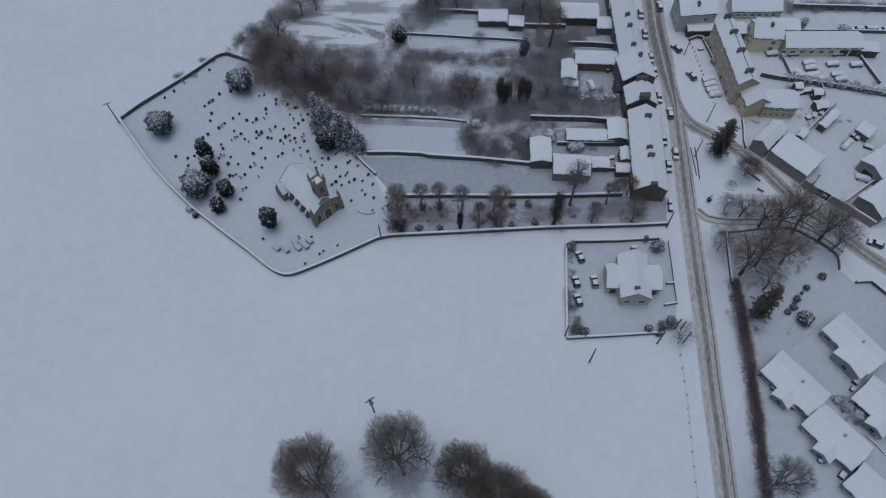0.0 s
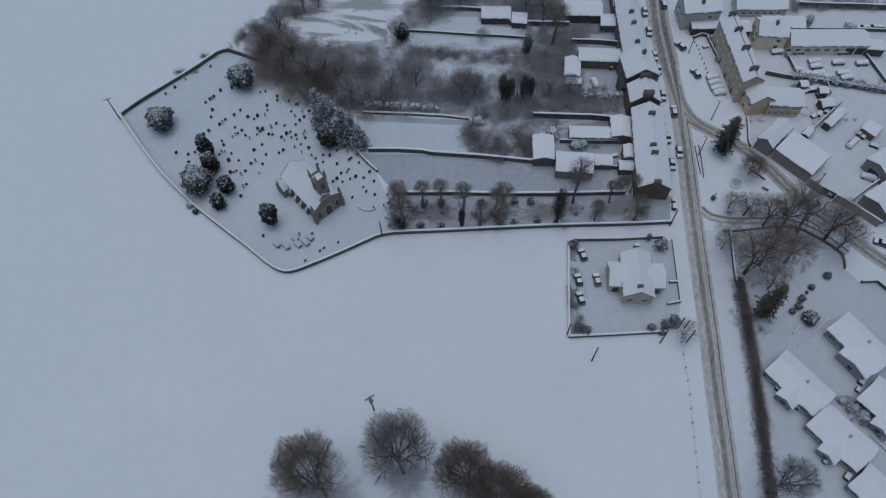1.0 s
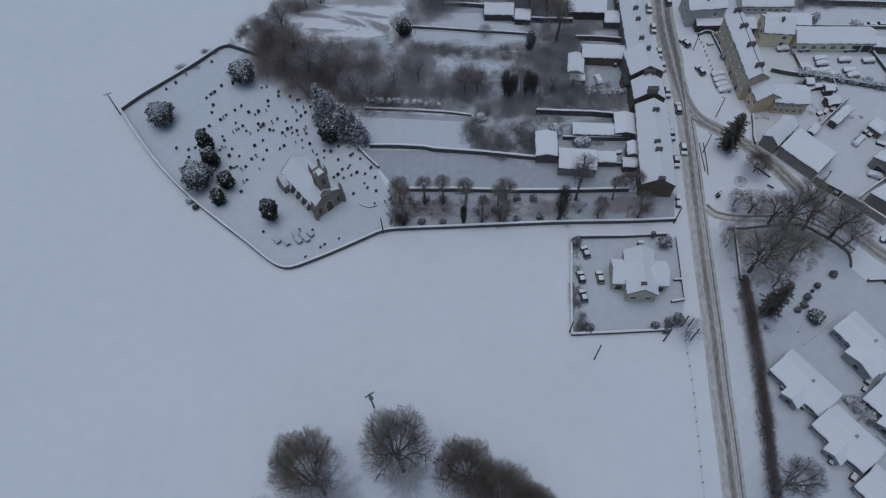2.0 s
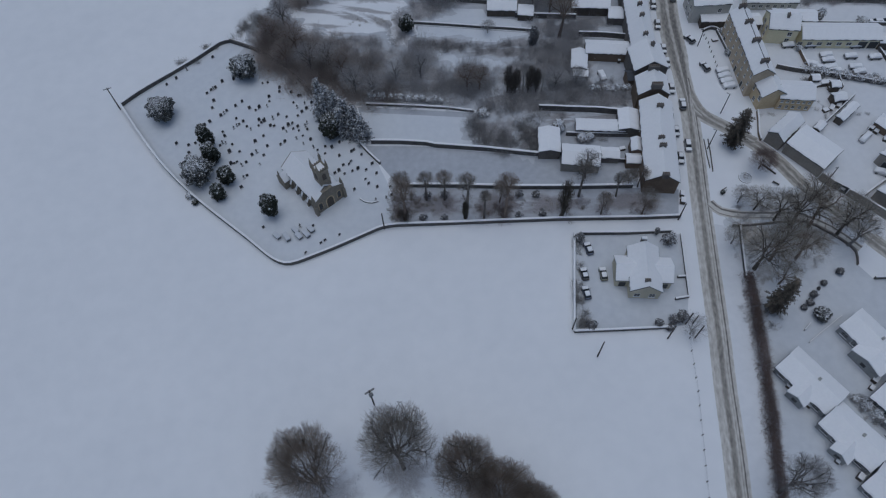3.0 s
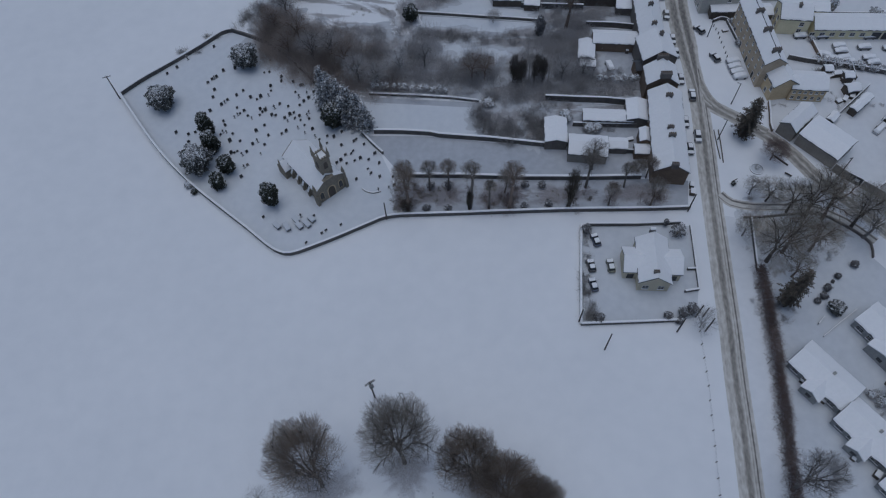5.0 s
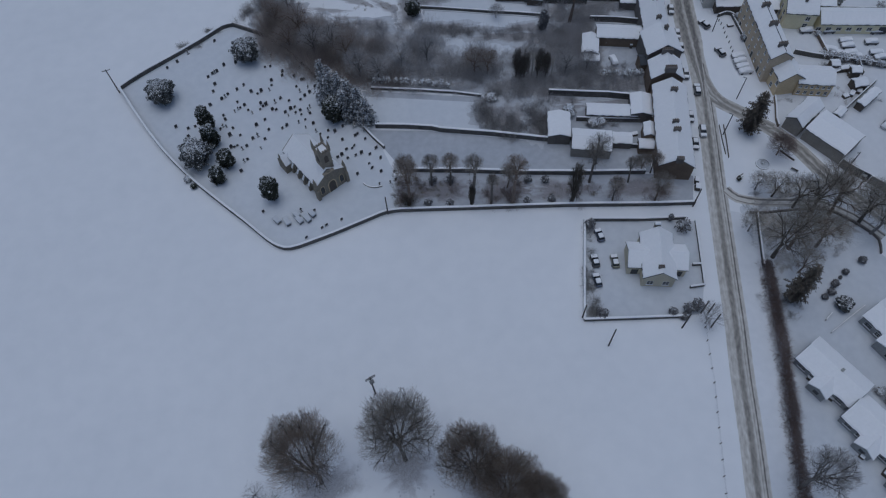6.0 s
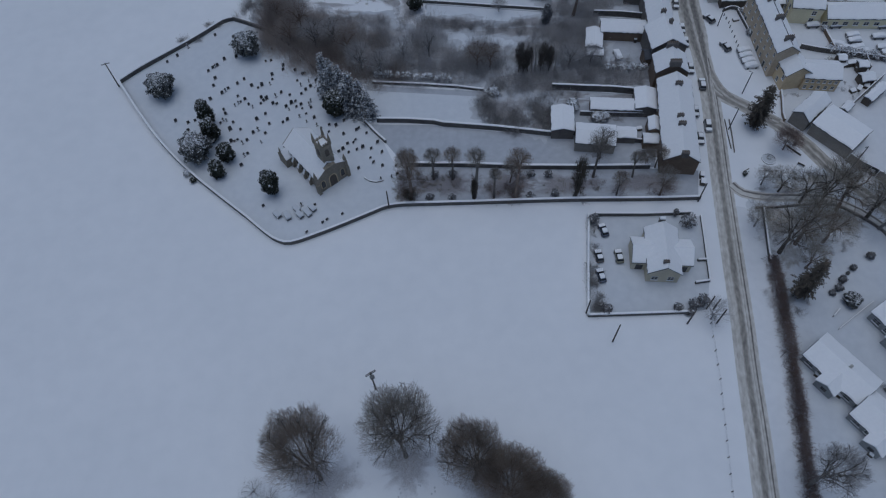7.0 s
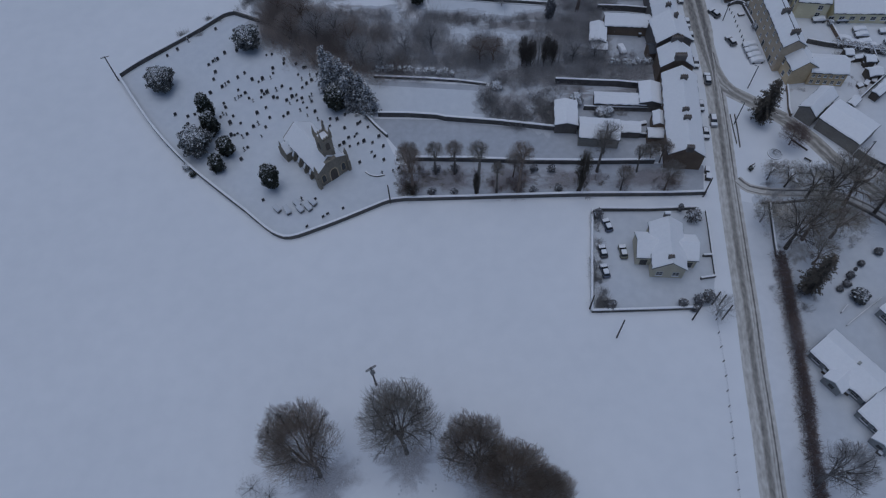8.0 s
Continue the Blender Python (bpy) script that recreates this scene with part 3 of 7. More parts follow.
wall_run("wall_far_right", [(118.4, 160.1), (127.1, 158.9), (135.8, 157.9), (153.0, 155.6)], 2.2, 0.5, "dark stone wall at the far yards")
wall_run("wall_side_lane", [(91.0, 117.7), (90.4, 114.4), (89.3, 109.9), (89.2, 107.6)], 1.1, 0.35, "low stone wall by the lane", BRICK)
wall_run("wall_terrace_front", [(83.1, 149.3), (85.6, 150.3), (87.4, 149.6), (88.1, 148.1)], 1.2, 0.35, "curved forecourt wall with snow cap", curved=True)
wall_run("wall_forecourt", [(87.3, 149.2), (88.4, 140.2), (90.0, 131.1), (90.6, 124.2)], 1.0, 0.3, "low forecourt wall before the tall terrace")
wall_run("wall_warehouse_yard", [(100.9, 94.3), (103.3, 91.4)], 3.0, 0.4, "grey roadside wall of the warehouse yard", GREYWALL)
wall_run("wall_warehouse_lane", [(106.3, 88.9), (109.5, 85.9), (114.9, 79.9)], 2.8, 0.4, "grey roadside wall of the warehouse yard", GREYWALL)
wall_run("wall_yard_end", [(109.8, 87.5), (116.1, 91.4), (123.5, 95.6)], 1.6, 0.4, "yard wall with a thick snow cap", GREYWALL)
wall_run("wall_far_car_park", [(132.4, 139.2), (133.2, 134.6), (134.6, 127.4)], 1.2, 0.4, "low stone wall at the car park edge")
wall_run("path_rail", [(75.2, 109.1), (74.8, 104.6), (74.0, 98.4)], 0.45, 0.14, "low dark rail beside the footway", TIMBER, cap=0)
wall_run("path_rail", [(74.1, 109.2), (73.7, 103.8), (73.5, 99.6)], 0.35, 0.14, "low dark rail beside the footway", TIMBER, cap=0)
wall_run("path_rail", [(87.5, 99.8), (88.9, 98.0), (90.2, 96.4)], 0.5, 0.16, "low dark rail on the green", TIMBER, cap=0)
wall_run("wall_yard_boards", [(116.0, 106.5), (119.4, 109.4), (123.8, 112.7)], 1.8, 0.15, "dark board fence in the yard", TIMBER)
wall_run("wall_shed_yard", [(105.0, 109.4), (110.8, 114.2), (119.3, 121.1)], 1.7, 0.25, "dark yard wall behind the lean-to", TIMBER)
wall_run("wall_store_yard", [(117.2, 128.8), (117.0, 124.1)], 1.4, 0.2, "thin yard wall under snow", TIMBER)
wall_run("garden_rail", [(84.6, 49.2), (89.3, 52.3), (94.2, 55.4)], 0.5, 0.1, "thin rail across the snowy lawn", TIMBER, cap=0.03)
wall_run("garden_rail", [(84.3, 52.2), (86.2, 53.9)], 0.8, 0.12, "short dark rail on the lawn", TIMBER, cap=0.03)
wall_run("garden_edge", [(94.2, 27.2), (96.1, 24.5), (97.1, 22.4)], 0.4, 0.15, "low edging between the estate gardens", TIMBER, cap=0.03)
# ---- buildings ----
def roof_slab(bm, half_l, half_w, eave, ridge, thick, lift, over, inset=0.0):
    """Two sloping slabs that meet at the ridge."""
    slope = (ridge - eave) / half_w
    for s in (-1, 1):
        o = over - inset
        lo = eave - slope * o + lift
        pts = [(-half_l - o, s * (half_w + o), lo), (-half_l - o, 0, ridge + lift), (-half_l - o, 0, ridge + lift + thick), (-half_l - o, s * (half_w + o), lo + thick)]
        prism(bm, pts, (2 * (half_l + o), 0, 0))
    return bm


def snow_slab(half_l, half_w, eave, ridge, thick, lift, over, seed):
    """Snow lying on both slopes: uneven in depth, with a ragged edge along the eaves and verges."""
    r = random.Random(seed)
    bm = bmesh.new()
    slope = (ridge - eave) / half_w
    n = max(4, int(2 * half_l / 0.7))
    for s in (-1, 1):
        rows = []
        for i in range(n + 1):
            x = (-1 + 2 * i / n) * (half_l + over - 0.05)
            if i in (0, n):
                x += r.uniform(-0.08, 0.04) * (1 if i == n else -1)
            o = over + r.uniform(-0.16, 0.06)
            row = []
            for t in (0.0, 0.08, 0.45, 1.0):
                y = (half_w + o) * (1 - t)
                base = ridge - slope * y + lift
                deep = thick * (0.55 if t == 0 else 1.0) * r.uniform(0.8, 1.15) if t < 1 else thick * (1 + 0.12 * math.sin(i * 1.7 + seed))
                row.append((bm.verts.new((x, s * y, base)), bm.verts.new((x, s * y, base + deep))))
            rows.append(row)
        for a, b in zip(rows, rows[1:]):
            for k in range(3):
                bm.faces.new((a[k][1], a[k + 1][1], b[k + 1][1], b[k][1]))
            bm.faces.new((a[0][0], a[0][1], b[0][1], b[0][0]))
        for row in (rows[0], rows[-1]):
            for k in range(3):
                bm.faces.new((row[k][0], row[k + 1][0], row[k + 1][1], row[k][1]))
    bmesh.ops.remove_doubles(bm, verts=bm.verts[:], dist=0.002)
    bmesh.ops.recalc_face_normals(bm, faces=bm.faces[:])
    return bm


def framed(w, h, f, m):
    """A closed frame of width f round an opening w by h, turned into its wall by m."""
    bm = bmesh.new()
    out = [(-w / 2 - f, -f), (w / 2 + f, -f), (w / 2 + f, h + f), (-w / 2 - f, h + f)]
    hole = [(-w / 2, 0), (w / 2, 0), (w / 2, h), (-w / 2, h)]
    rings = [[bm.verts.new((x, y, z)) for x, z in loop] for loop, y in ((out, -0.06), (hole, -0.06), (hole, 0.05), (out, 0.05))]
    for a, b in zip(rings, rings[1:] + rings[:1]):
        for k in range(4):
            bm.faces.new((a[k], a[(k + 1) % 4], b[(k + 1) % 4], b[k]))
    bmesh.ops.recalc_face_normals(bm, faces=bm.faces[:])
    bm.transform(m)
    return bm


def house(name, a, b, width, eave, ridge, label, category="house", wall=None, chimneys=(), windows=(), doors=(), over=0.25, snow=0.22, group="", roof_mat=None):
    """A gabled building whose ridge runs from a to b. Its own x runs along the ridge and y to the left of it.
    windows, doors: side (E, W: the ends at b and a; N, S: left and right), place along that side, height of the foot, width, height."""
    wall = wall or RUBBLE
    L = math.dist(a, b)
    hl, hw = L / 2, width / 2
    root = empty(name, spot(((a[0] + b[0]) / 2, (a[1] + b[1]) / 2), 0, heading(a, b)), label, category, group)
    bm = bmesh.new()
    prism(bm, [(-hl, -hw, -0.3), (-hl, hw, -0.3), (-hl, hw, eave), (-hl, 0, ridge), (-hl, -hw, eave)], (L, 0, 0))
    part("wall", bm, wall, root)
    roof = part("roof", roof_slab(bmesh.new(), hl, hw, eave, ridge, 0.14, 0.02, over), roof_mat or SLATE, root)
    bm = snow_slab(hl, hw, eave, ridge, snow, 0.165, over, int(abs(a[0] * 7 + a[1] * 3)))
    if snow > 0.01:
        part("snow_cover", bm, ROOF_SNOW, roof, "thick smooth snow on the roof")
    for u, v, lu, lv, top in chimneys:
        base = ridge - abs(v) * (ridge - eave) / hw - 0.6
        bm = box(u - lu / 2, u + lu / 2, v - lv / 2, v + lv / 2, base, top, 0.03)
        add_box(bm, u - lu / 2 - 0.08, u + lu / 2 + 0.08, v - lv / 2 - 0.08, v + lv / 2 + 0.08, top - 0.35, top - 0.15)
        stack = part("chimney", bm, RUBBLE, root)
        n = max(1, int(max(lu, lv) / 0.55))
        for k in range(n):
            o = (k - (n - 1) / 2) * 0.5
            x, y = (u + o, v) if lu >= lv else (u, v + o)
            part("chimney_pot", add_tube(bmesh.new(), (x, y, top), (x, y, top + 0.5), 0.15, 0.12, 7), BRICK, stack)
    for kind, rows in (("window", windows), ("door", doors)):
        for side, p, z, w, h in rows:
            m = {"S": Matrix.Translation((p, -hw, z)), "N": Matrix.Translation((p, hw, z)) @ pose(0, 0, 0, 0, 0, 180),
                 "E": Matrix.Translation((hl, p, z)) @ pose(0, 0, 0, 0, 0, 90), "W": Matrix.Translation((-hl, p, z)) @ pose(0, 0, 0, 0, 0, -90)}[side]
            f = 0.05 if w > 1.5 else 0.08 if w > 0.85 else 0.05
            fr = part(kind, framed(w, h, f, m), WHITE, root)
            rows2 = [("pane" if kind == "window" else "leaf", (-w / 2, w / 2, -0.015, 0.05, 0, h), GLASS if kind == "window" else DARKPAINT)]
            if kind == "window":
                rows2 += [("mullion", (-0.03, 0.03, -0.045, 0.045, 0.002, h - 0.002), WHITE), ("transom", (-w / 2 + 0.002, w / 2 - 0.002, -0.04, 0.04, h * 0.48, h * 0.48 + 0.06), WHITE),
                          ("sill", (-w / 2 - 0.15, w / 2 + 0.15, -0.16, 0.05, -f - 0.12, -f), ROOF_SNOW)]
            for nm, extent, mat in rows2:
                bm = box(*extent)
                bm.transform(m)
                part(nm, bm, mat, fr)
    return root


def row_of(side, p0, p1, n, z, w, h):
    return [(side, p0 + (p1 - p0) * (k + 0.5) / n, z, w, h) for k in range(n)]


# the stone terrace along the road
TERRACE = "terraced stone houses with snowy slate roof"
house("terrace_row", (58.1, 92.7), (61.5, 118.8), 8.6, 5.3, 8.2, TERRACE + " and dark south gable", wall=BRICK,
      chimneys=[(-13.6, 0, 0.9, 1.6, 9.5), (-4.2, 0, 0.7, 1.7, 9.3), (-1.6, 0.2, 0.6, 1.5, 9.2), (9.0, -0.2, 0.7, 1.7, 9.3)],
      windows=row_of("S", -13, 13, 7, 3.3, 1.0, 1.3) + row_of("S", -13, 13, 7, 0.9, 1.0, 1.4) + row_of("N", -12, 12, 5, 3.3, 0.9, 1.2), doors=row_of("S", -11, 15, 4, 0.1, 0.9, 2.0))
house("terrace_row", (61.2, 120.5), (61.6, 127.0), 8.4, 6.4, 9.6, TERRACE + ", taller pair", wall=BRICK,
      chimneys=[(-3.2, 0, 1.1, 2.8, 10.9), (3.2, 0, 0.9, 2.8, 10.8)], windows=row_of("S", -4, 4, 2, 4.0, 1.0, 1.4) + row_of("S", -4, 4, 2, 0.9, 1.0, 1.5))
house("terrace_row", (62.5, 130.0), (62.0, 138.7), 9.4, 6.0, 9.0, TERRACE + " and deep rear roof", wall=RUBBLE,
      chimneys=[(2.0, -1.2, 0.7, 1.0, 10.0)], windows=row_of("S", -4, 4, 2, 3.8, 1.0, 1.3))
house("terrace_row", (62.1, 139.1), (63.9, 169.4), 6.8, 5.6, 8.6, TERRACE + ", long straight run", wall=RUBBLE,
      chimneys=[(-13.6, 0, 0.6, 1.3, 9.7), (-6.0, 0, 0.6, 1.3, 9.7), (-1.5, 0.1, 0.6, 1.3, 9.7), (6.5, 0, 0.6, 1.3, 9.7)],
      windows=row_of("S", -15, 15, 9, 3.5, 0.9, 1.2))

# outbuildings behind the terrace
SHED = "stone outbuilding with a snow-covered roof"
def shed(a, b, width, eave, ridge, label=SHED, wall=None, **kw):
    return house("outbuilding", a, b, width, eave, ridge, label, "outbuilding", wall or RUBBLE, group="garden outbuildings", **kw)


shed((19.2, 163.3), (28.0, 162.5), 5.0, 2.4, 3.6, "dark timber shed with snowy roof", TIMBER)
shed((28.5, 160.5), (33.0, 159.8), 4.4, 2.2, 2.6, "lean-to shed with shallow snowy roof", TIMBER)
shed((45.0, 162.4), (56.3, 161.1), 6.4, 3.2, 4.6, "long dark stone barn under snow", TIMBER)
shed((55.5, 156.9), (61.9, 155.9), 4.8, 2.6, 3.4)
shed((60.1, 163.4), (63.1, 163.1), 5.0, 4.0, 5.0)
shed((46.3, 142.8), (60.0, 141.0), 5.0, 3.2, 4.4, "long low rear wing with snow-covered roof", BRICK)
shed((43.3, 134.9), (44.6, 141.9), 4.4, 2.6, 3.4, "small stone shed with snowy pitched roof")
shed((41.7, 134.5), (45.8, 133.9), 3.0, 1.8, 2.2, "lean-to below the shed under snow")
shed((53.4, 111.4), (54.3, 118.3), 5.4, 3.2, 4.0, "rear extension with flat snowy roof")
shed((39.6, 115.0), (52.7, 113.5), 3.8, 2.3, 3.0, "long narrow stable with snowy roof", BRICK)
shed((54.1, 104.0), (54.6, 108.1), 2.8, 3.5, 4.2, "small rear extension with brown gable", BRICK)
shed((31.1, 105.5), (31.8, 113.4), 5.6, 3.2, 4.0, "square stone barn with snowy roof")
shed((34.2, 104.5), (44.0, 103.0), 6.4, 3.4, 4.6, "broad barn with grey south wall", GREYWALL)
shed((44.3, 105.1), (49.6, 104.5), 3.4, 2.2, 2.8, "low shed roof beside the barn")
shed((56.2, 130.6), (60.9, 131.0), 3.6, 3.4, 4.6, "rear wing of the taller houses with bare wet slates", BRICK, snow=0.0)
shed((51.2, 102.5), (55.8, 102.2), 3.0, 2.4, 3.0, "brown brick wash house with snowy roof", BRICK)

# the tall terrace over the forecourt
TALL = [("N", -11.2 + 2.8 * k, z, 0.55, 1.0) for k in range(9) for z in (3.9, 6.7)] + [("N", -10.5 + 5.2 * k, 1.0, 0.6, 1.1) for k in range(5)]
tall = house("tall_terrace", (91.6, 123.6), (91.0, 147.9), 5.8, 8.6, 10.6, "three-storey brown stone terrace with snowy roof and stone chimneys", wall=BROWNSTONE,
      chimneys=[(-9.6, 0, 0.7, 2.2, 11.8), (-1.8, 0, 0.7, 2.2, 11.8), (5.4, 0, 0.7, 2.1, 11.8), (11.6, 0, 0.7, 2.0, 11.8)], windows=TALL, doors=[("N", -8.5 + 5.8 * k, 0.05, 1.0, 2.1) for k in range(4)])
for x0, x1 in ((-12.0, -10.1), (-9.1, -2.3), (-1.3, 4.9), (5.9, 11.1)):
    part("ridge_tiles", box(x0, x1, -0.34, -0.1, 10.75, 10.94, 0.04), SLATE, tall, "bare dark ridge tiles")
house("gabled_house", (94.3, 118.8), (93.7, 124.6), 6.8, 5.2, 7.6, "brown stone house with snowy roof and plain gable", wall=BUFF, windows=[("N", -2, 3.2, 0.9, 1.3), ("N", 2, 3.2, 0.9, 1.3), ("N", 0, 0.8, 0.9, 1.3)])
house("house_wing", (96.6, 121.6), (105.6, 120.3), 6.6, 4.4, 6.2, "long buff house wing with rows of small windows", wall=BUFF,
      windows=row_of("S", -4.4, 4.4, 6, 3.0, 0.6, 0.7) + row_of("S", -4.4, 4.4, 5, 0.8, 0.7, 1.0))
house("corner_house", (79.8, 157.3), (90.9, 157.3), 8.0, 6.6, 8.4, "grey rendered corner house with snow-covered roof", wall=PALE,
      chimneys=[(0.0, -1.4, 0.7, 1.2, 9.2)], windows=[("S", 2.6, 3.8, 0.9, 1.3), ("W", -2, 3.8, 0.9, 1.3), ("W", 0.8, 3.8, 0.9, 1.3), ("W", -2, 0.9, 0.9, 1.4), ("W", 0.8, 0.9, 0.9, 1.4)])
shed((82.6, 152.6), (90.8, 152.2), 3.6, 2.6, 3.0, "low flat-roofed store below the corner house", TIMBER)
house("village_hall", (98.2, 160.6), (113.6, 159.3), 6.0, 2.8, 4.3, "long stone hall with a row of windows", "hall", wall=PALE, windows=row_of("S", -6.5, 6.5, 6, 1.0, 1.0, 0.9))
house("cream_house", (100.4, 147.4), (108.9, 146.0), 7.6, 5.4, 7.6, "cream rendered house with snow-covered roof", wall=CREAM, chimneys=[(0.6, -0.6, 0.7, 1.0, 8.6)],
      windows=[("S", 2.0, 0.9, 1.1, 1.2), ("S", 2.0, 3.3, 1.1, 1.2), ("W", -1.6, 0.9, 1.0, 1.4), ("W", 1.2, 0.9, 1.0, 1.4), ("W", -1.6, 3.3, 1.0, 1.3), ("W", 1.2, 3.3, 1.0, 1.3)])
house("cream_workshop", (109.8, 144.0), (132.4, 142.1), 6.6, 3.4, 5.0, "long cream workshop with snowy roof and low windows", "workshop", wall=CREAM,
      windows=row_of("S", -13, 4, 6, 1.3, 1.3, 1.0), doors=[("S", 6.5, 0.05, 2.6, 2.6), ("S", 9.6, 0.05, 2.6, 2.6)])
shed((132.2, 140.4), (137.2, 139.5), 4.0, 2.6, 3.2, "low store at the workshop end", TIMBER)
shed((103.4, 150.7), (115.6, 149.4), 4.6, 4.0, 5.0, "rear wing behind the cream house", CREAM)
shed((97.0, 150.1), (99.5, 150.1), 4.6, 3.2, 4.0, "dark slate wing between terrace and cream house", TIMBER)

# barns and yards on the far side of the lane
house("warehouse", (97.2, 106.2), (104.2, 97.5), 8.7, 3.9, 5.1, "grey-walled warehouse with a broad snowy roof", "warehouse", wall=GREYWALL, doors=[("E", 0.5, 0.1, 2.8, 2.5)])
house("warehouse", (91.5, 105.8), (98.9, 112.0), 4.6, 3.9, 5.5, "older end of the warehouse with grey gable", "warehouse", wall=GREYWALL)
house("barn", (118.7, 95.5), (132.2, 102.9), 7.0, 3.8, 5.2, "broad modern barn with dark gable and snowy roof", "barn", wall=GREYWALL, doors=[("W", 0, 0.1, 3.0, 2.6)])
house("barn", (114.3, 84.0), (128.5, 91.7), 8.0, 3.6, 5.0, "low barn beside the lane with snowy roof", "barn", wall=GREYWALL)
shed((112.1, 119.6), (115.6, 120.0), 2.8, 2.1, 2.8, "small yard shed with snowy roof", TIMBER)
shed((111.4, 112.0), (117.5, 116.8), 2.1, 2.2, 2.5, "open-fronted lean-to in the yard", TIMBER)
shed((104.5, 109.3), (107.0, 111.4), 1.8, 1.6, 1.9, "small lean-to on the yard wall", TIMBER)
shed((113.1, 124.4), (115.5, 124.2), 2.4, 2.2, 2.6, "small yard hut under snow", TIMBER)
shed((108.6, 127.3), (110.7, 127.2), 2.2, 2.0, 2.4, "garden hut with snow on it", TIMBER)
shed((121.9, 111.3), (124.5, 108.3), 4.2, 2.4, 3.0, "brown yard store with snow on its roof", BRICK)

# low houses on the estate
LOW = "single-storey rendered house with broad snow-covered roof"
def low_house(a, b, width=7.4, eave=2.7, ridge=4.4, forward=(0.39, 0.7)):
    L = math.dist(a, b)
    root = house("low_house", a, b, width, eave, ridge, LOW, wall=ESTATE_WALL, group="low estate houses", over=0.45, snow=0.25,
                 windows=[("S", -L / 2 + 1.9, 0.9, 1.7, 1.2), ("S", -L / 2 + 4.4, 0.9, 1.0, 1.1), ("S", L / 2 - 2.0, 0.9, 1.7, 1.2), ("N", 0, 0.9, 1.7, 1.2)], doors=[("S", L / 2 - 4.2, 0.05, 0.9, 2.0)])
    # the gabled wing that stands forward
    xa, xb, reach, top = L * (forward[0] - 0.5), L * (forward[1] - 0.5), 2.3, eave + 1.1
    xm, y0, y1 = (xa + xb) / 2, -width / 2 + 0.2, -width / 2 - reach
    bm = bmesh.new()
    prism(bm, [(xa, y0, -0.3), (xb, y0, -0.3), (xb, y0, eave - 0.1), (xm, y0, top), (xa, y0, eave - 0.1)], (0, y1 - y0, 0))
    wing = part("wing", bm, ESTATE_WALL, root)
    bm = bmesh.new()
    rise = (top - eave + 0.1) / (xm - xa)
    for s in (-1, 1):
        xe = xm + s * (xb - xm + 0.35)
        lo = top - rise * abs(xe - xm)
        prism(bm, [(xe, y0 + 1.6, lo + 0.02), (xm, y0 + 1.6, top + 0.02), (xm, y0 + 1.6, top + 0.34), (xe, y0 + 1.6, lo + 0.32)], (0, y1 - y0 - 1.95, 0))
    part("wing_snow", bm, ROOF_SNOW, wing)
    part("pane", box(xm - 0.6, xm + 0.6, y1 - 0.03, y1 + 0.02, 0.9, 2.0), GLASS, wing)
    stack = part("chimney", box(0.5, 1.1, -0.1, 0.5, ridge - 0.4, ridge + 0.9, 0.03), PALE, root)
    for x in (0.66, 0.94):
        part("chimney_pot", add_tube(bmesh.new(), (x, 0.2, ridge + 0.9), (x, 0.2, ridge + 1.35), 0.11, 0.1, 8), PALE, stack)
    return root


low_house((77.3, 44.9), (84.8, 34.1))
low_house((82.85, 32.0), (90.05, 21.8))
low_house((94.5, 53.4), (101.1, 42.2), 7.0, 3.2, 4.8, (0.42, 0.98))
low_house((96.15, 37.25), (103.9, 26.5), 7.9)
low_house((87.5, 18.6), (95.0, 7.8), 7.0)
low_house((112.2, 53.8), (119.6, 41.8))


# the pale bungalow with its crossing wings
def bungalow():
    a, b = (48.5, 62.8), (49.7, 74.4)
    root = house("bungalow", a, b, 7.1, 4.2, 6.9, "pale stone bungalow with crossing wings under thick snow", wall=BUNGALOW_WALL, over=0.35, snow=0.25,
                 chimneys=[(-4.6, 0.3, 0.6, 1.2, 7.7), (6.4, 0.3, 0.6, 1.2, 7.7)], windows=[("W", -1.8, 1.1, 1.3, 1.4), ("W", 1.8, 1.1, 1.3, 1.4)])
    part("chimney_snow", box(6.05, 6.75, -0.35, 0.95, 7.705, 8.25, 0.12), ROOF_SNOW, root, "loaf of snow over the chimney pots")
    for s, reach, x in ((1, 2.9, 0.4), (-1, 2.7, 0.2)):
        bm = bmesh.new()
        y0, y1 = s * 3.4, s * (3.8 + reach)
        prism(bm, [(x - 3.2, y0, -0.3), (x + 3.2, y0, -0.3), (x + 3.2, y0, 3.4), (x, y0, 5.4), (x - 3.2, y0, 3.4)], (0, y1 - y0, 0))
        wing = part("wing", bm, BUNGALOW_WALL, root)
        for nm, th, lift, mat, o in (("wing_roof", 0.12, 0.02, SLATE, 0.3), ("wing_snow", 0.24, 0.15, ROOF_SNOW, 0.25)):
            bm = bmesh.new()
            for k in (-1, 1):
                lo = 3.4 - 0.625 * o + lift
                prism(bm, [(x + k * (3.2 + o), 0, lo), (x, 0, 5.4 + lift), (x, 0, 5.4 + lift + th), (x + k * (3.2 + o), 0, lo + th)], (0, y1 + s * o, 0))
            part(nm, bm, mat, wing)
        bm = box(x - 3.24, x - 3.19, s * 5.0 - 0.8, s * 5.0 + 0.8, 0.1, 2.3)
        part("pane", bm, GLASS, wing)
    return root


bungalow()
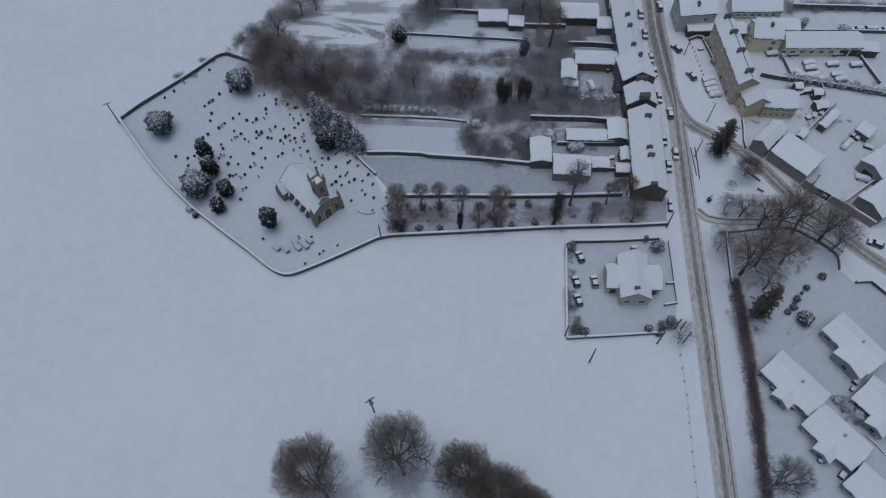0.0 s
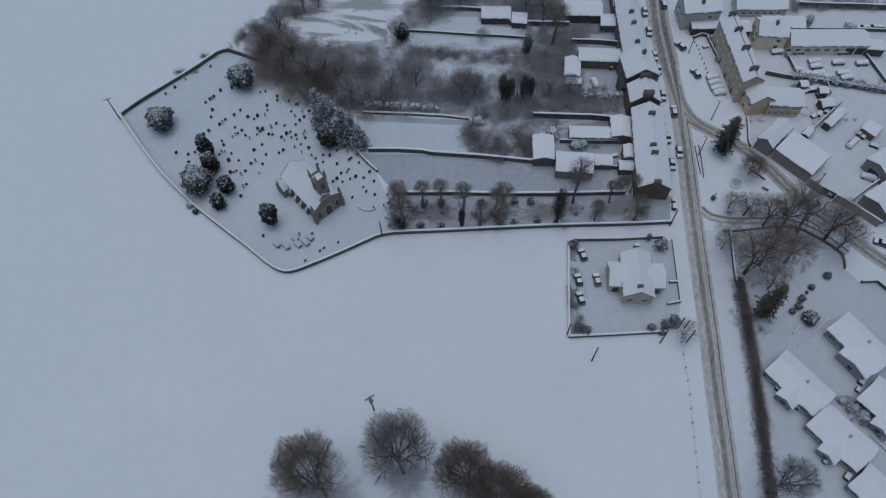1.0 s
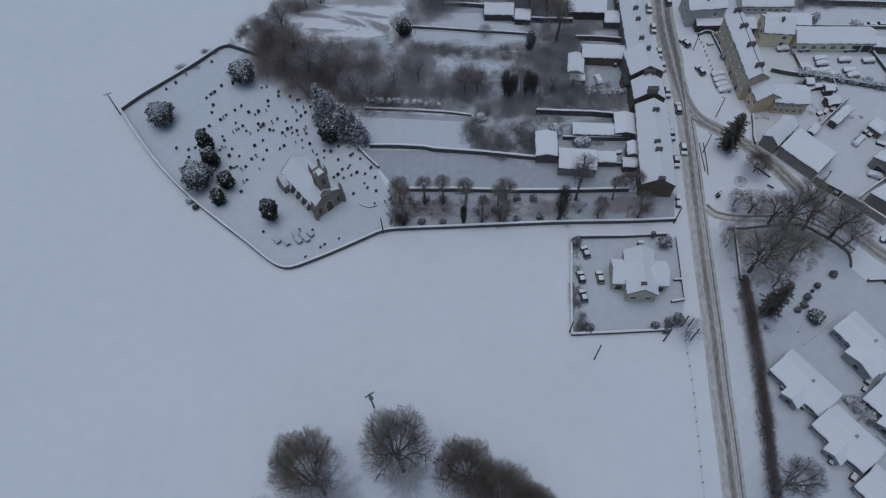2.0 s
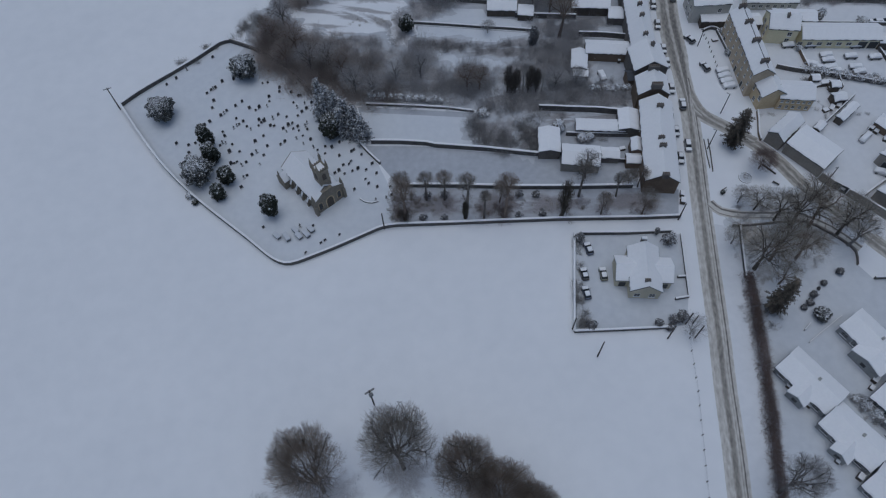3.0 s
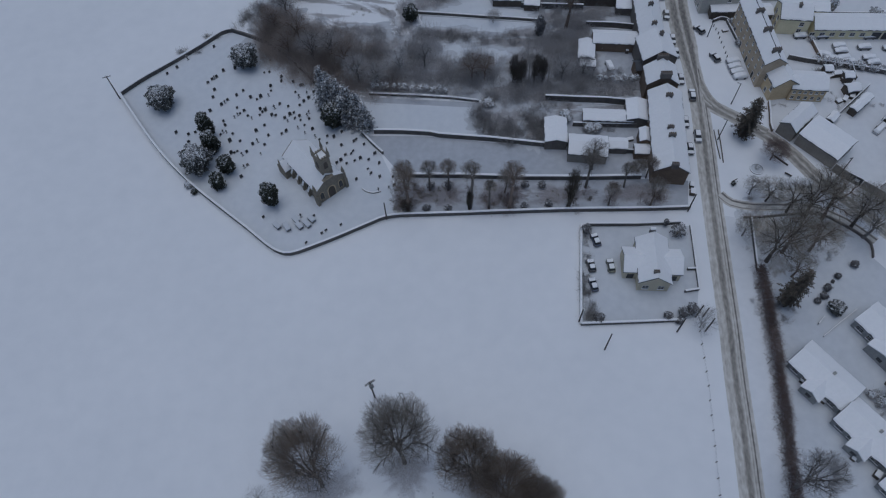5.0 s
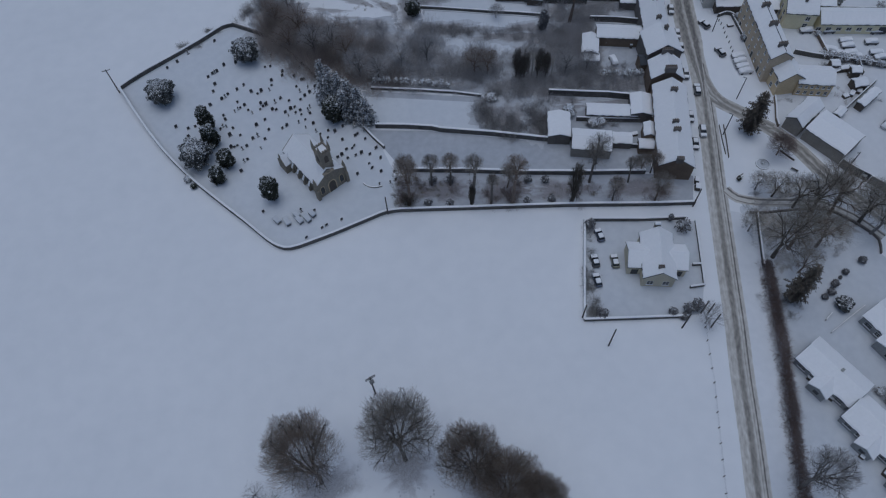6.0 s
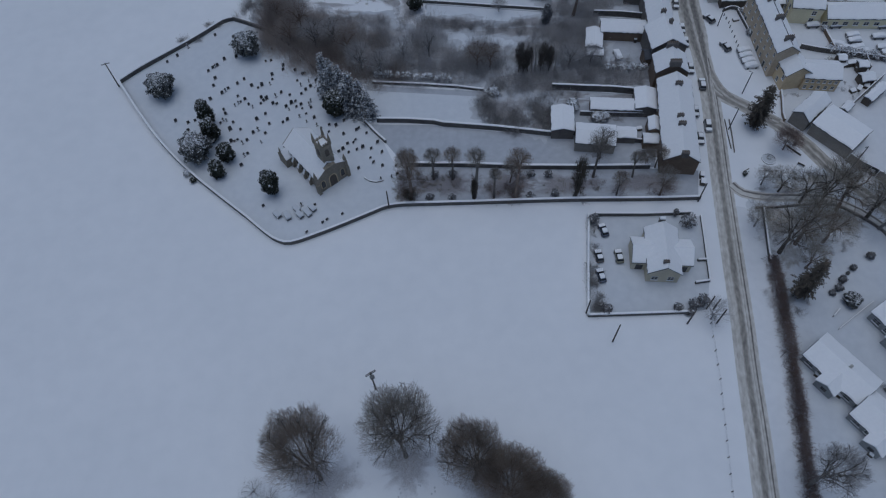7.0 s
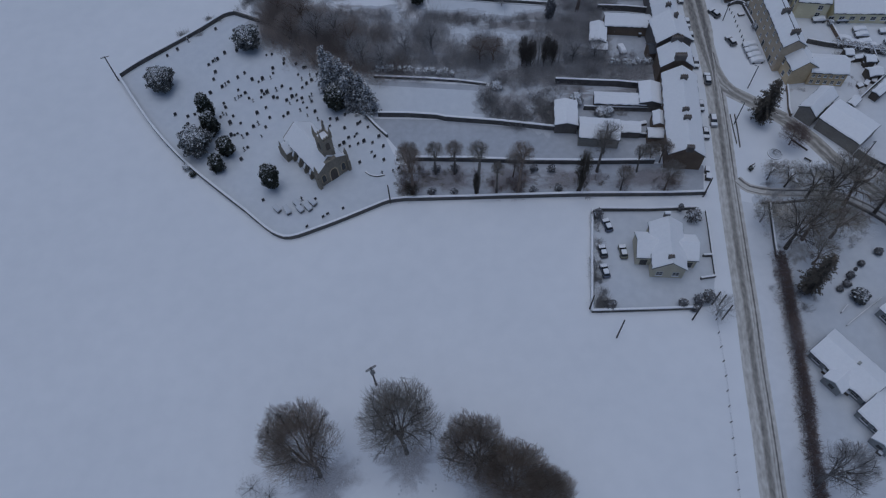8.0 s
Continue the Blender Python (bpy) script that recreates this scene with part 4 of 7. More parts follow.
# ---- the church ----
def arch_outline(w, h, n=6):
    """A pointed arch in the x-z plane, from its foot."""
    pts = [(-w / 2, 0), (w / 2, 0), (w / 2, h - w * 0.8)]
    for k in range(1, n):
        t = k / n
        pts.append((w / 2 * math.cos(t * math.pi / 2) ** 0.8, h - w * 0.8 + w * 0.8 * math.sin(t * math.pi / 2)))
    pts.append((0, h))
    return pts + [(-x, z) for x, z in pts[-2:1:-1]]


def pinnacle(x, y, z, s, h):
    bm = box(x - s, x + s, y - s, y + s, z - 0.4, z + h * 0.35)
    m = Matrix.Translation((x, y, z + h * 0.35 + h * 0.325)) @ pose(0, 0, 0, 0, 0, 45)
    bmesh.ops.create_cone(bm, cap_ends=True, segments=4, radius1=s * 1.35, radius2=0.04, depth=h * 0.65, matrix=m)
    return bm


def church():
    """A nave with a snowy roof, a gabled entrance front, a pinnacled tower just behind it, and a small side wing."""
    a, b = (-27.7, 94.9), (-37.2, 107.0)
    root = empty("church", spot(((a[0] + b[0]) / 2, (a[1] + b[1]) / 2), 0, heading(a, b)), "old stone parish church with pinnacled tower and snowy roof", "church")
    hl, hw, eave, ridge = math.dist(a, b) / 2, 4.0, 4.5, 7.6
    bm = bmesh.new()
    prism(bm, [(-hl, -hw, -0.3), (-hl, hw, -0.3), (-hl, hw, eave), (-hl, 0, ridge), (-hl, -hw, eave)], (2 * hl, 0, 0))
    part("nave", bm, CHURCH_STONE, root)
    roof = part("roof", roof_slab(bmesh.new(), hl - 0.7, hw, eave, ridge, 0.15, 0.02, 0.25), SLATE, root)
    part("snow_cover", snow_slab(hl - 0.7, hw, eave, ridge, 0.25, 0.175, 0.25, 7), ROOF_SNOW, roof)
    # entrance front with its parapet
    bm = bmesh.new()
    prism(bm, [(-hl - 0.5, -hw - 0.3, -0.3), (-hl - 0.5, hw + 0.3, -0.3), (-hl - 0.5, hw + 0.3, 5.2), (-hl - 0.5, 1.6, 7.2), (-hl - 0.5, -1.6, 7.2), (-hl - 0.5, -hw - 0.3, 5.8)], (0.9, 0, 0))
    front = part("entrance_front", bm, CHURCH_STONE, root, "weathered stone entrance front with pointed arches")
    for y0, z0, y1, z1 in ((hw + 0.3, 5.2, 1.6, 7.2), (-hw - 0.3, 5.8, -1.6, 7.2)):
        bm = bmesh.new()
        prism(bm, [(-hl - 0.55, y0, z0 + 0.02), (-hl - 0.55, y1, z1 + 0.02), (-hl - 0.55, y1, z1 + 0.2), (-hl - 0.55, y0, z0 + 0.2)], (0.95, 0, 0))
        part("parapet_snow", bm, ROOF_SNOW, front)
    for y, w, h, z, nm, mat in ((0.0, 2.0, 4.0, 0.0, "door", TIMBER), (2.9, 1.1, 2.6, 1.3, "window", GLASS), (-2.9, 1.1, 2.6, 1.3, "window", GLASS)):
        bm = bmesh.new()
        prism(bm, [(-hl - 0.56, y + px * 1.25, z - 0.1 + pz * 1.08) for px, pz in arch_outline(w, h)], (0.1, 0, 0))
        surround = part(nm, bm, BUFF, front)
        bm = bmesh.new()
        prism(bm, [(-hl - 0.58, y + px, z + pz) for px, pz in arch_outline(w, h)], (0.1, 0, 0))
        part("leaf" if nm == "door" else "pane", bm, mat, surround)
    for y in (-hw - 0.4, hw + 0.4):
        bm = box(-hl - 1.0, -hl + 0.2, y - 0.4, y + 0.4, -0.3, 3.8)
        add_box(bm, -hl - 0.7, -hl + 0.2, y - 0.35, y + 0.35, 3.8, 5.8)
        part("buttress", bm, CHURCH_STONE, root)
        part("pinnacle", pinnacle(-hl - 0.2, y, 5.8, 0.32, 2.6), CHURCH_STONE, root)
    # tower
    tx, ty, ts, tz = -hl + 2.4, -0.9, 1.45, 14.0
    bm = box(-ts, ts, -ts, ts, 0, tz - 1.0)
    add_box(bm, -ts - 0.15, ts + 0.15, -ts - 0.15, ts + 0.15, tz - 1.25, tz - 1.0)
    add_box(bm, -ts - 0.1, ts + 0.1, -ts - 0.1, ts + 0.1, 8.6, 8.8)
    at = Matrix.Translation((tx, ty, 0))
    bm.transform(at)
    tower = part("tower", bm, CHURCH_STONE, root, "square stone tower with battlements")
    bm = bmesh.new()
    for k in range(4):
        o = -ts + 0.12 + (2 * ts - 0.24) * (k + 0.5) / 4
        for x0, x1, y0, y1 in ((o - 0.22, o + 0.22, -ts, -ts + 0.3), (o - 0.22, o + 0.22, ts - 0.3, ts), (-ts, -ts + 0.3, o - 0.22, o + 0.22), (ts - 0.3, ts, o - 0.22, o + 0.22)):
            add_box(bm, x0, x1, y0, y1, tz - 1.0, tz - 0.25)
    bm.transform(at)
    part("battlement", bm, CHURCH_STONE, tower)
    bm = box(-ts + 0.3, ts - 0.3, -ts + 0.3, ts - 0.3, tz - 1.0, tz - 0.85, 0.04)
    bm.transform(at)
    part("tower_roof", bm, ROOF_SNOW, tower, "flat tower roof filled with snow")
    for sx in (-1, 1):
        for sy in (-1, 1):
            part("pinnacle", pinnacle(tx + sx * ts * 0.95, ty + sy * ts * 0.95, tz - 0.7, 0.26, 3.4), CHURCH_STONE, tower)
    for face in range(4):
        bm = bmesh.new()
        prism(bm, [(px, -ts - 0.05, 9.4 + pz) for px, pz in arch_outline(1.1, 2.4)], (0, 0.1, 0))
        bm.transform(at @ pose(0, 0, 0, 0, 0, 90 * face))
        part("belfry_louvre", bm, TIMBER, tower)
    # side wing with its gable, and the small buttresses and windows of the flank
    bm = bmesh.new()
    x0, x1, reach = hl - 3.8, hl - 0.4, 2.2
    prism(bm, [(x0, hw - 0.1, -0.3), (x1, hw - 0.1, -0.3), (x1, hw - 0.1, 3.2), ((x0 + x1) / 2, hw - 0.1, 5.0), (x0, hw - 0.1, 3.2)], (0, reach, 0))
    wing = part("vestry", bm, CHURCH_STONE, root)
    bm = bmesh.new()
    for xe in (x0 - 0.2, x1 + 0.2):
        xm = (x0 + x1) / 2
        prism(bm, [(xe, hw - 0.6, 3.02), (xm, hw - 0.6, 5.03), (xm, hw - 0.6, 5.3), (xe, hw - 0.6, 3.3)], (0, reach + 0.3, 0))
    part("vestry_snow", bm, ROOF_SNOW, wing)
    part("finial", pinnacle((x0 + x1) / 2, hw + reach - 0.2, 5.3, 0.16, 1.5), CHURCH_STONE, wing)
    for k in range(4):
        x = -hl + 1.8 + k * 2.5
        bm = bmesh.new()
        prism(bm, [(x + px, hw - 0.05, 1.5 + pz) for px, pz in arch_outline(0.9, 2.4)], (0, 0.1, 0))
        part("window", bm, GLASS, root)
        bm = bmesh.new()
        prism(bm, [(x + 1.3, hw - 0.05, -0.3), (x + 1.3, hw + 0.8, -0.3), (x + 1.3, hw + 0.7, 1.9), (x + 1.3, hw - 0.05, 3.4)], (0.6, 0, 0))
        but = part("buttress", bm, CHURCH_STONE, root)
        bm = bmesh.new()
        prism(bm, [(x + 1.28, hw - 0.05, 3.42), (x + 1.28, hw + 0.72, 1.92), (x + 1.28, hw + 0.72, 2.12), (x + 1.28, hw - 0.05, 3.65)], (0.64, 0, 0))
        part("snow_cap", bm, ROOF_SNOW, but)
    return root, heading(a, b)


CHURCH, CHURCH_TURN = church()


# ---- the graves ----
def gravestone_mesh(w, h, t, shape):
    bm = bmesh.new()
    if shape == "cross":
        add_box(bm, -0.12, 0.12, -t / 2, t / 2, 0, h)
        add_box(bm, -w / 2, w / 2, -t / 2, t / 2, h * 0.62, h * 0.62 + 0.22)
        add_box(bm, -0.35, 0.35, -0.25, 0.25, -0.1, 0.2)
        return bm
    top = {"round": [(w / 2 * math.cos(k * math.pi / 8), h - w / 2 + w / 2 * math.sin(k * math.pi / 8)) for k in range(9)],
           "square": [(w / 2, h), (-w / 2, h)], "shoulder": [(w / 2, h * 0.8), (w * 0.36, h * 0.82), (w * 0.25, h), (-w * 0.25, h), (-w * 0.36, h * 0.82), (-w / 2, h * 0.8)]}[shape]
    prism(bm, [(x, -t / 2, z) for x, z in [(-w / 2, -0.15), (w / 2, -0.15)] + top], (0, t, 0))
    add_box(bm, -w / 2 - 0.12, w / 2 + 0.12, -0.22, 0.22, -0.1, 0.12)
    return bm


GRAVE_KINDS = []
for w, h, t, shape in ((0.85, 1.25, 0.16, "round"), (0.9, 1.5, 0.18, "shoulder"), (0.75, 1.05, 0.15, "square"), (0.8, 1.7, 0.2, "cross"), (0.95, 1.6, 0.18, "round")):
    bm = gravestone_mesh(w, h, t, shape)
    me = bpy.data.meshes.new("gravestone")
    bm.to_mesh(me)
    bm.free()
    me.materials.append(GRAVE)
    GRAVE_KINDS.append((me, {"cross": "dark stone grave cross standing in snow", "round": "dark round-topped gravestone standing in snow", "shoulder": "dark shouldered gravestone standing in snow", "square": "low square gravestone standing in snow"}[shape]))
rg = random.Random(11)


def graves(points):
    for p in points:
        me, label = rg.choice(GRAVE_KINDS)
        ob = new("gravestone", me)
        s = rg.uniform(0.7, 1.0)
        ob.matrix_world = pose(p[0], p[1], 0, rg.uniform(-6, 6), rg.uniform(-4, 4), CHURCH_TURN + 90 + rg.uniform(-9, 9)) @ Matrix.Diagonal((s, s, s, 1))
        tagged(ob, label, "gravestone", "gravestones in the churchyard")


graves([(-71.7, 145.2), (-74.3, 141.9), (-76.9, 139.7), (-64.5, 149.6), (-60.6, 139.6), (-57.3, 140.4), (-62.3, 137.4), (-62.9, 137.0), (-63.5, 136.6), (-64.6, 135.4), (-62.3, 132.4), (-62.4, 129.7), (-59.7, 126.8), (-58.9, 127.6), (-58.2, 128.5), (-55.8, 130.0), (-54.1, 131.6), (-58.8, 146.1), (-62.6, 124.8), (-48.7, 138.2), (-47.2, 138.3), (-47.3, 142.9), (-43.6, 136.0), (-43.5, 134.5), (-46.4, 132.8), (-46.2, 131.1), (-46.7, 129.3), (-48.9, 129.0), (-51.7, 129.0), (-49.9, 128.1), (-43.4, 125.9), (-44.7, 124.7), (-48.6, 124.4), (-47.3, 124.7), (-55.2, 125.4)])
graves([(-40.0, 134.0), (-39.2, 130.1), (-38.1, 128.3), (-36.0, 129.6), (-35.3, 127.7), (-36.6, 126.5), (-37.9, 132.5), (-37.3, 132.7), (-40.9, 125.0), (-37.7, 125.2), (-38.8, 137.6), (-34.0, 129.7), (-35.0, 122.3), (-39.2, 122.6), (-33.1, 126.0), (-71.1, 117.6), (-67.6, 116.8), (-65.8, 117.4), (-65.3, 118.5), (-64.4, 116.3), (-67.2, 114.2), (-64.0, 123.7), (-58.5, 120.8), (-57.8, 119.3), (-57.3, 116.9), (-58.2, 117.0), (-58.8, 116.1), (-55.4, 116.2), (-55.9, 113.7), (-53.2, 113.6), (-53.6, 110.2), (-54.3, 109.7), (-55.1, 109.6), (-52.1, 108.9), (-51.0, 109.8)])
graves([(-49.6, 112.2), (-48.4, 113.1), (-49.1, 116.8), (-47.0, 118.6), (-46.4, 111.9), (-47.2, 108.9), (-55.6, 122.0), (-54.8, 122.9), (-54.2, 123.3), (-51.9, 122.3), (-50.7, 121.2), (-50.4, 105.4), (-51.2, 104.7), (-51.6, 101.6), (-45.6, 115.0), (-42.0, 115.3), (-40.9, 116.2), (-48.6, 122.4), (-47.9, 123.4), (-47.1, 123.9), (-45.2, 122.1), (-44.2, 122.0), (-41.6, 120.8), (-40.2, 121.9), (-40.7, 119.7), (-38.8, 120.6), (-43.3, 126.1), (-53.1, 124.2), (-37.5, 121.3), (-37.7, 117.1), (-36.0, 118.0), (-35.7, 115.2), (-35.4, 121.3), (-37.2, 119.9), (-34.8, 120.1)])
graves([(-33.7, 116.4), (-32.8, 113.7), (-31.7, 112.7), (-29.6, 113.7), (-29.6, 111.4), (-27.7, 113.3), (-31.2, 110.5), (-25.6, 110.3), (-25.7, 114.9), (-22.3, 111.5), (-21.7, 112.1), (-19.6, 110.3), (-22.5, 108.3), (-24.5, 107.1), (-23.0, 107.4), (-25.6, 105.3), (-26.7, 104.6), (-24.1, 104.2), (-22.0, 105.0), (-20.5, 105.6), (-18.3, 105.1), (-16.7, 107.0), (-15.5, 103.7), (-18.5, 102.1), (-17.7, 100.6), (-15.3, 99.3), (-11.9, 99.2), (-11.5, 96.6), (-13.0, 95.8), (-21.4, 98.9), (-15.7, 95.2), (-44.8, 88.7), (-33.6, 80.6), (-29.8, 83.1), (-28.8, 83.9), (-25.1, 85.3), (-32.0, 88.4), (-35.3, 88.4)])


def table_tomb(p, turn, l, w, h):
    root = empty("table_tomb", spot(p, 0, turn), "stone chest tomb under a thick lid of snow", "tomb", "chest tombs below the church")
    part("chest", box(-l / 2, l / 2, -w / 2, w / 2, -0.1, h, 0.03), TOMB, root)
    slab = part("slab", box(-l / 2 - 0.12, l / 2 + 0.12, -w / 2 - 0.12, w / 2 + 0.12, h, h + 0.14, 0.02), TOMB, root)
    part("snow_cap", box(-l / 2 - 0.1, l / 2 + 0.1, -w / 2 - 0.1, w / 2 + 0.1, h + 0.14, h + 0.36, 0.07), TRODDEN, slab)


for p, l in (((-41.1, 85.8), 2.0), ((-38.6, 85.3), 2.4), ((-35.5, 85.4), 1.9), ((-33.6, 85.9), 2.2), ((-32.5, 87.2), 1.9), ((-36.4, 87.2), 1.8)):
    table_tomb(p, CHURCH_TURN + rg.uniform(-8, 8), l, 1.1, 0.85)
wall_run("wall_grave_kerb", [(-19.9, 96.0), (-18.7, 95.0), (-16.9, 94.5), (-15.1, 94.9)], 0.35, 0.25, "low curved stone kerb in the churchyard", curved=True, cap=0.08)
# ---- trees and scrub ----
def strokes(segments):
    """Tapered three-sided sticks from rows of x0 y0 z0 x1 y1 z1 r0 r1."""
    s = np.asarray(segments, np.float64)
    p0, p1, r0, r1 = s[:, 0:3], s[:, 3:6], s[:, 6:7], s[:, 7:8]
    d = p1 - p0
    d /= np.maximum(np.linalg.norm(d, axis=1, keepdims=True), 1e-6)
    ref = np.where(np.abs(d[:, 2:3]) > 0.9, np.array([[1.0, 0, 0]]), np.array([[0, 0, 1.0]]))
    u = np.cross(d, ref)
    u /= np.linalg.norm(u, axis=1, keepdims=True)
    v = np.cross(u, d)
    ring = [u * math.cos(a) + v * math.sin(a) for a in (math.pi / 2, math.pi / 2 + 2.094, math.pi / 2 + 4.189)]
    verts = np.stack([p0 + ring[0] * r0, p0 + ring[1] * r0, p0 + ring[2] * r0, p1 + ring[0] * r1, p1 + ring[1] * r1, p1 + ring[2] * r1], 1).reshape(-1, 3)
    base = (np.arange(len(s)) * 6)[:, None, None]
    faces = (np.array([[[0, 1, 4, 3], [1, 2, 5, 4], [2, 0, 3, 5]]]) + base).reshape(-1, 4)
    return verts, faces


def tree_sticks(height, spread, seed, limbs=9, fork=5, sub=5, twigs=16, bole=0.2, thick=1.0, upright=0.5, lead_share=0.38, fan=0.5):
    """Trunk rows and crown rows of a bare broadleaf tree."""
    r = np.random.RandomState(seed)
    tr = 0.026 * height * thick
    trunk, crown = [], []
    top = np.array([r.normal(0, 0.02) * height, r.normal(0, 0.02) * height, height * bole])
    trunk.append([0, 0, -0.2, *(top * 0.5), tr * 1.25, tr])
    trunk.append([*(top * 0.5), *top, tr, tr * 0.85])
    lead = top + np.array([r.normal(0, 0.03) * height, r.normal(0, 0.03) * height, height * lead_share])
    trunk.append([*top, *lead, tr * 0.8, tr * 0.3])
    centre = np.array([0, 0, height * (bole + (1 - bole) * 0.5)])
    half = height * (1 - bole) * 0.52

    def grow(p, goal, r0, r1, n=4, wobble=0.08):
        pts = [p]
        span = np.linalg.norm(goal - p)
        for k in range(1, n + 1):
            t = k / n
            q = p + (goal - p) * t + np.array([0, 0, span * 0.10 * math.sin(t * math.pi)]) + r.normal(0, wobble * span / n, 3)
            crown.append([*pts[-1], *q, r0 + (r1 - r0) * (t - 1 / n), r0 + (r1 - r0) * t])
            pts.append(q)
        return pts

    for k in range(limbs):
        az = 2 * math.pi * (k + r.uniform(-0.3, 0.3)) / limbs
        el = r.uniform(-0.15, 1.0) if k % 3 else r.uniform(0.7, 1.3)
        goal = centre + np.array([math.cos(az) * math.cos(el) * spread, math.sin(az) * math.cos(el) * spread, math.sin(el) * half]) * r.uniform(0.6, 0.78)
        start = top + (lead - top) * r.uniform(0, 0.8)
        limb = grow(start, goal, tr * 0.5, tr * 0.2)
        for j in range(fork):
            p = limb[r.randint(1, len(limb))]
            out = (p - centre) / np.array([spread, spread, half])
            way = out / max(np.linalg.norm(out), 0.2) * 0.6 + r.normal(0, 0.55, 3) + np.array([0, 0, 0.25 * upright])
            way /= np.linalg.norm(way)
            goal = p + way * np.array([spread, spread, half]) * r.uniform(0.28, 0.5)
            rel = (goal - centre) / np.array([spread, spread, half])
            goal = centre + rel / max(1.0, np.linalg.norm(rel) / 0.92) * np.array([spread, spread, half])
            bough = grow(p, goal, tr * 0.2, tr * 0.08, 3)
            for i in range(sub):
                p2 = bough[r.randint(1, len(bough))]
                out = (p2 - centre) / np.array([spread, spread, half])
                way = out / max(np.linalg.norm(out), 0.2) * 0.9 + r.normal(0, 0.5, 3) + np.array([0, 0, 0.2 * upright])
                way /= np.linalg.norm(way)
                end = p2 + way * spread * r.uniform(0.16, 0.34)
                rel = (end - centre) / np.array([spread, spread, half])
                end = centre + rel / max(1.0, np.linalg.norm(rel) / 0.95) * np.array([spread, spread, half])
                crown.append([*p2, *end, tr * 0.085, tr * 0.03])
    # the fine outer twigs: short sprays that fan outwards and end on an uneven dome
    n = limbs * fork * sub * twigs
    axes = np.array([spread, spread, half])
    d = r.normal(0, 1, (n, 3))
    if bole > 0.05:
        d[:, 2] = np.where(d[:, 2] < -0.35, -d[:, 2], d[:, 2])
    d /= np.linalg.norm(d, axis=1, keepdims=True)
    az, el = np.arctan2(d[:, 1], d[:, 0]), np.arcsin(d[:, 2])
    lump = 0.9 + 0.06 * np.sin(5 * az + 3 * el + seed) + 0.05 * np.sin(9 * az - 7 * el + seed * 3) + 0.05 * np.sin(15 * az + 11 * el)
    inner = r.uniform(0.3, 0.95, n) ** 0.8
    s = centre + d * axes * (lump * inner)[:, None]
    away = s - top
    away /= np.maximum(np.linalg.norm(away, axis=1, keepdims=True), 0.3)
    w = d * (1 - fan) + away * fan * 1.2 + r.normal(0, 0.42, (n, 3)) + np.array([0, 0, 0.55 * upright])
    e = s + w * axes * (lump * r.uniform(0.05, 0.15, n))[:, None]
    rel = (e - centre) / axes
    far = np.linalg.norm(rel, axis=1) / (lump * 1.04)
    e = centre + rel / np.maximum(1.0, far)[:, None] * axes
    fine = max(0.013, min(0.024, 0.0012 * spread + 0.011))
    return trunk, crown, np.hstack([s, e, np.full((n, 1), fine), np.full((n, 1), fine * 0.45)])


def bare_tree(name, p, height, spread, seed, label, mat=None, group="", turn=0.0, twig=None, lean=(0.0, 0.0), **kw):
    mat = mat or BARK
    trunk, crown, tips = tree_sticks(height, spread, seed, **kw)
    # the whole tree leans, by so many metres at six tenths of its height
    trunk, crown, tips = (np.asarray(rows, np.float64) for rows in (trunk, crown, tips))
    for rows in (trunk, crown, tips):
        for o in (0, 3):
            share = np.clip(rows[:, o + 2] / (0.6 * height), 0.0, 1.3)
            rows[:, o] += lean[0] * share
            rows[:, o + 1] += lean[1] * share
    root = empty(name, spot(p, 0, turn), label, "tree", group)
    bm = bmesh.new()
    for x0, y0, z0, x1, y1, z1, r0, r1 in trunk:
        add_tube(bm, (x0, y0, z0), (x1, y1, z1), r0, r1, 9)
    part("trunk", bm, mat, root)
    raw_mesh("branch_frame", *strokes(crown), mat, root)
    raw_mesh("crown", *strokes(tips), twig or mat, root)
    return root


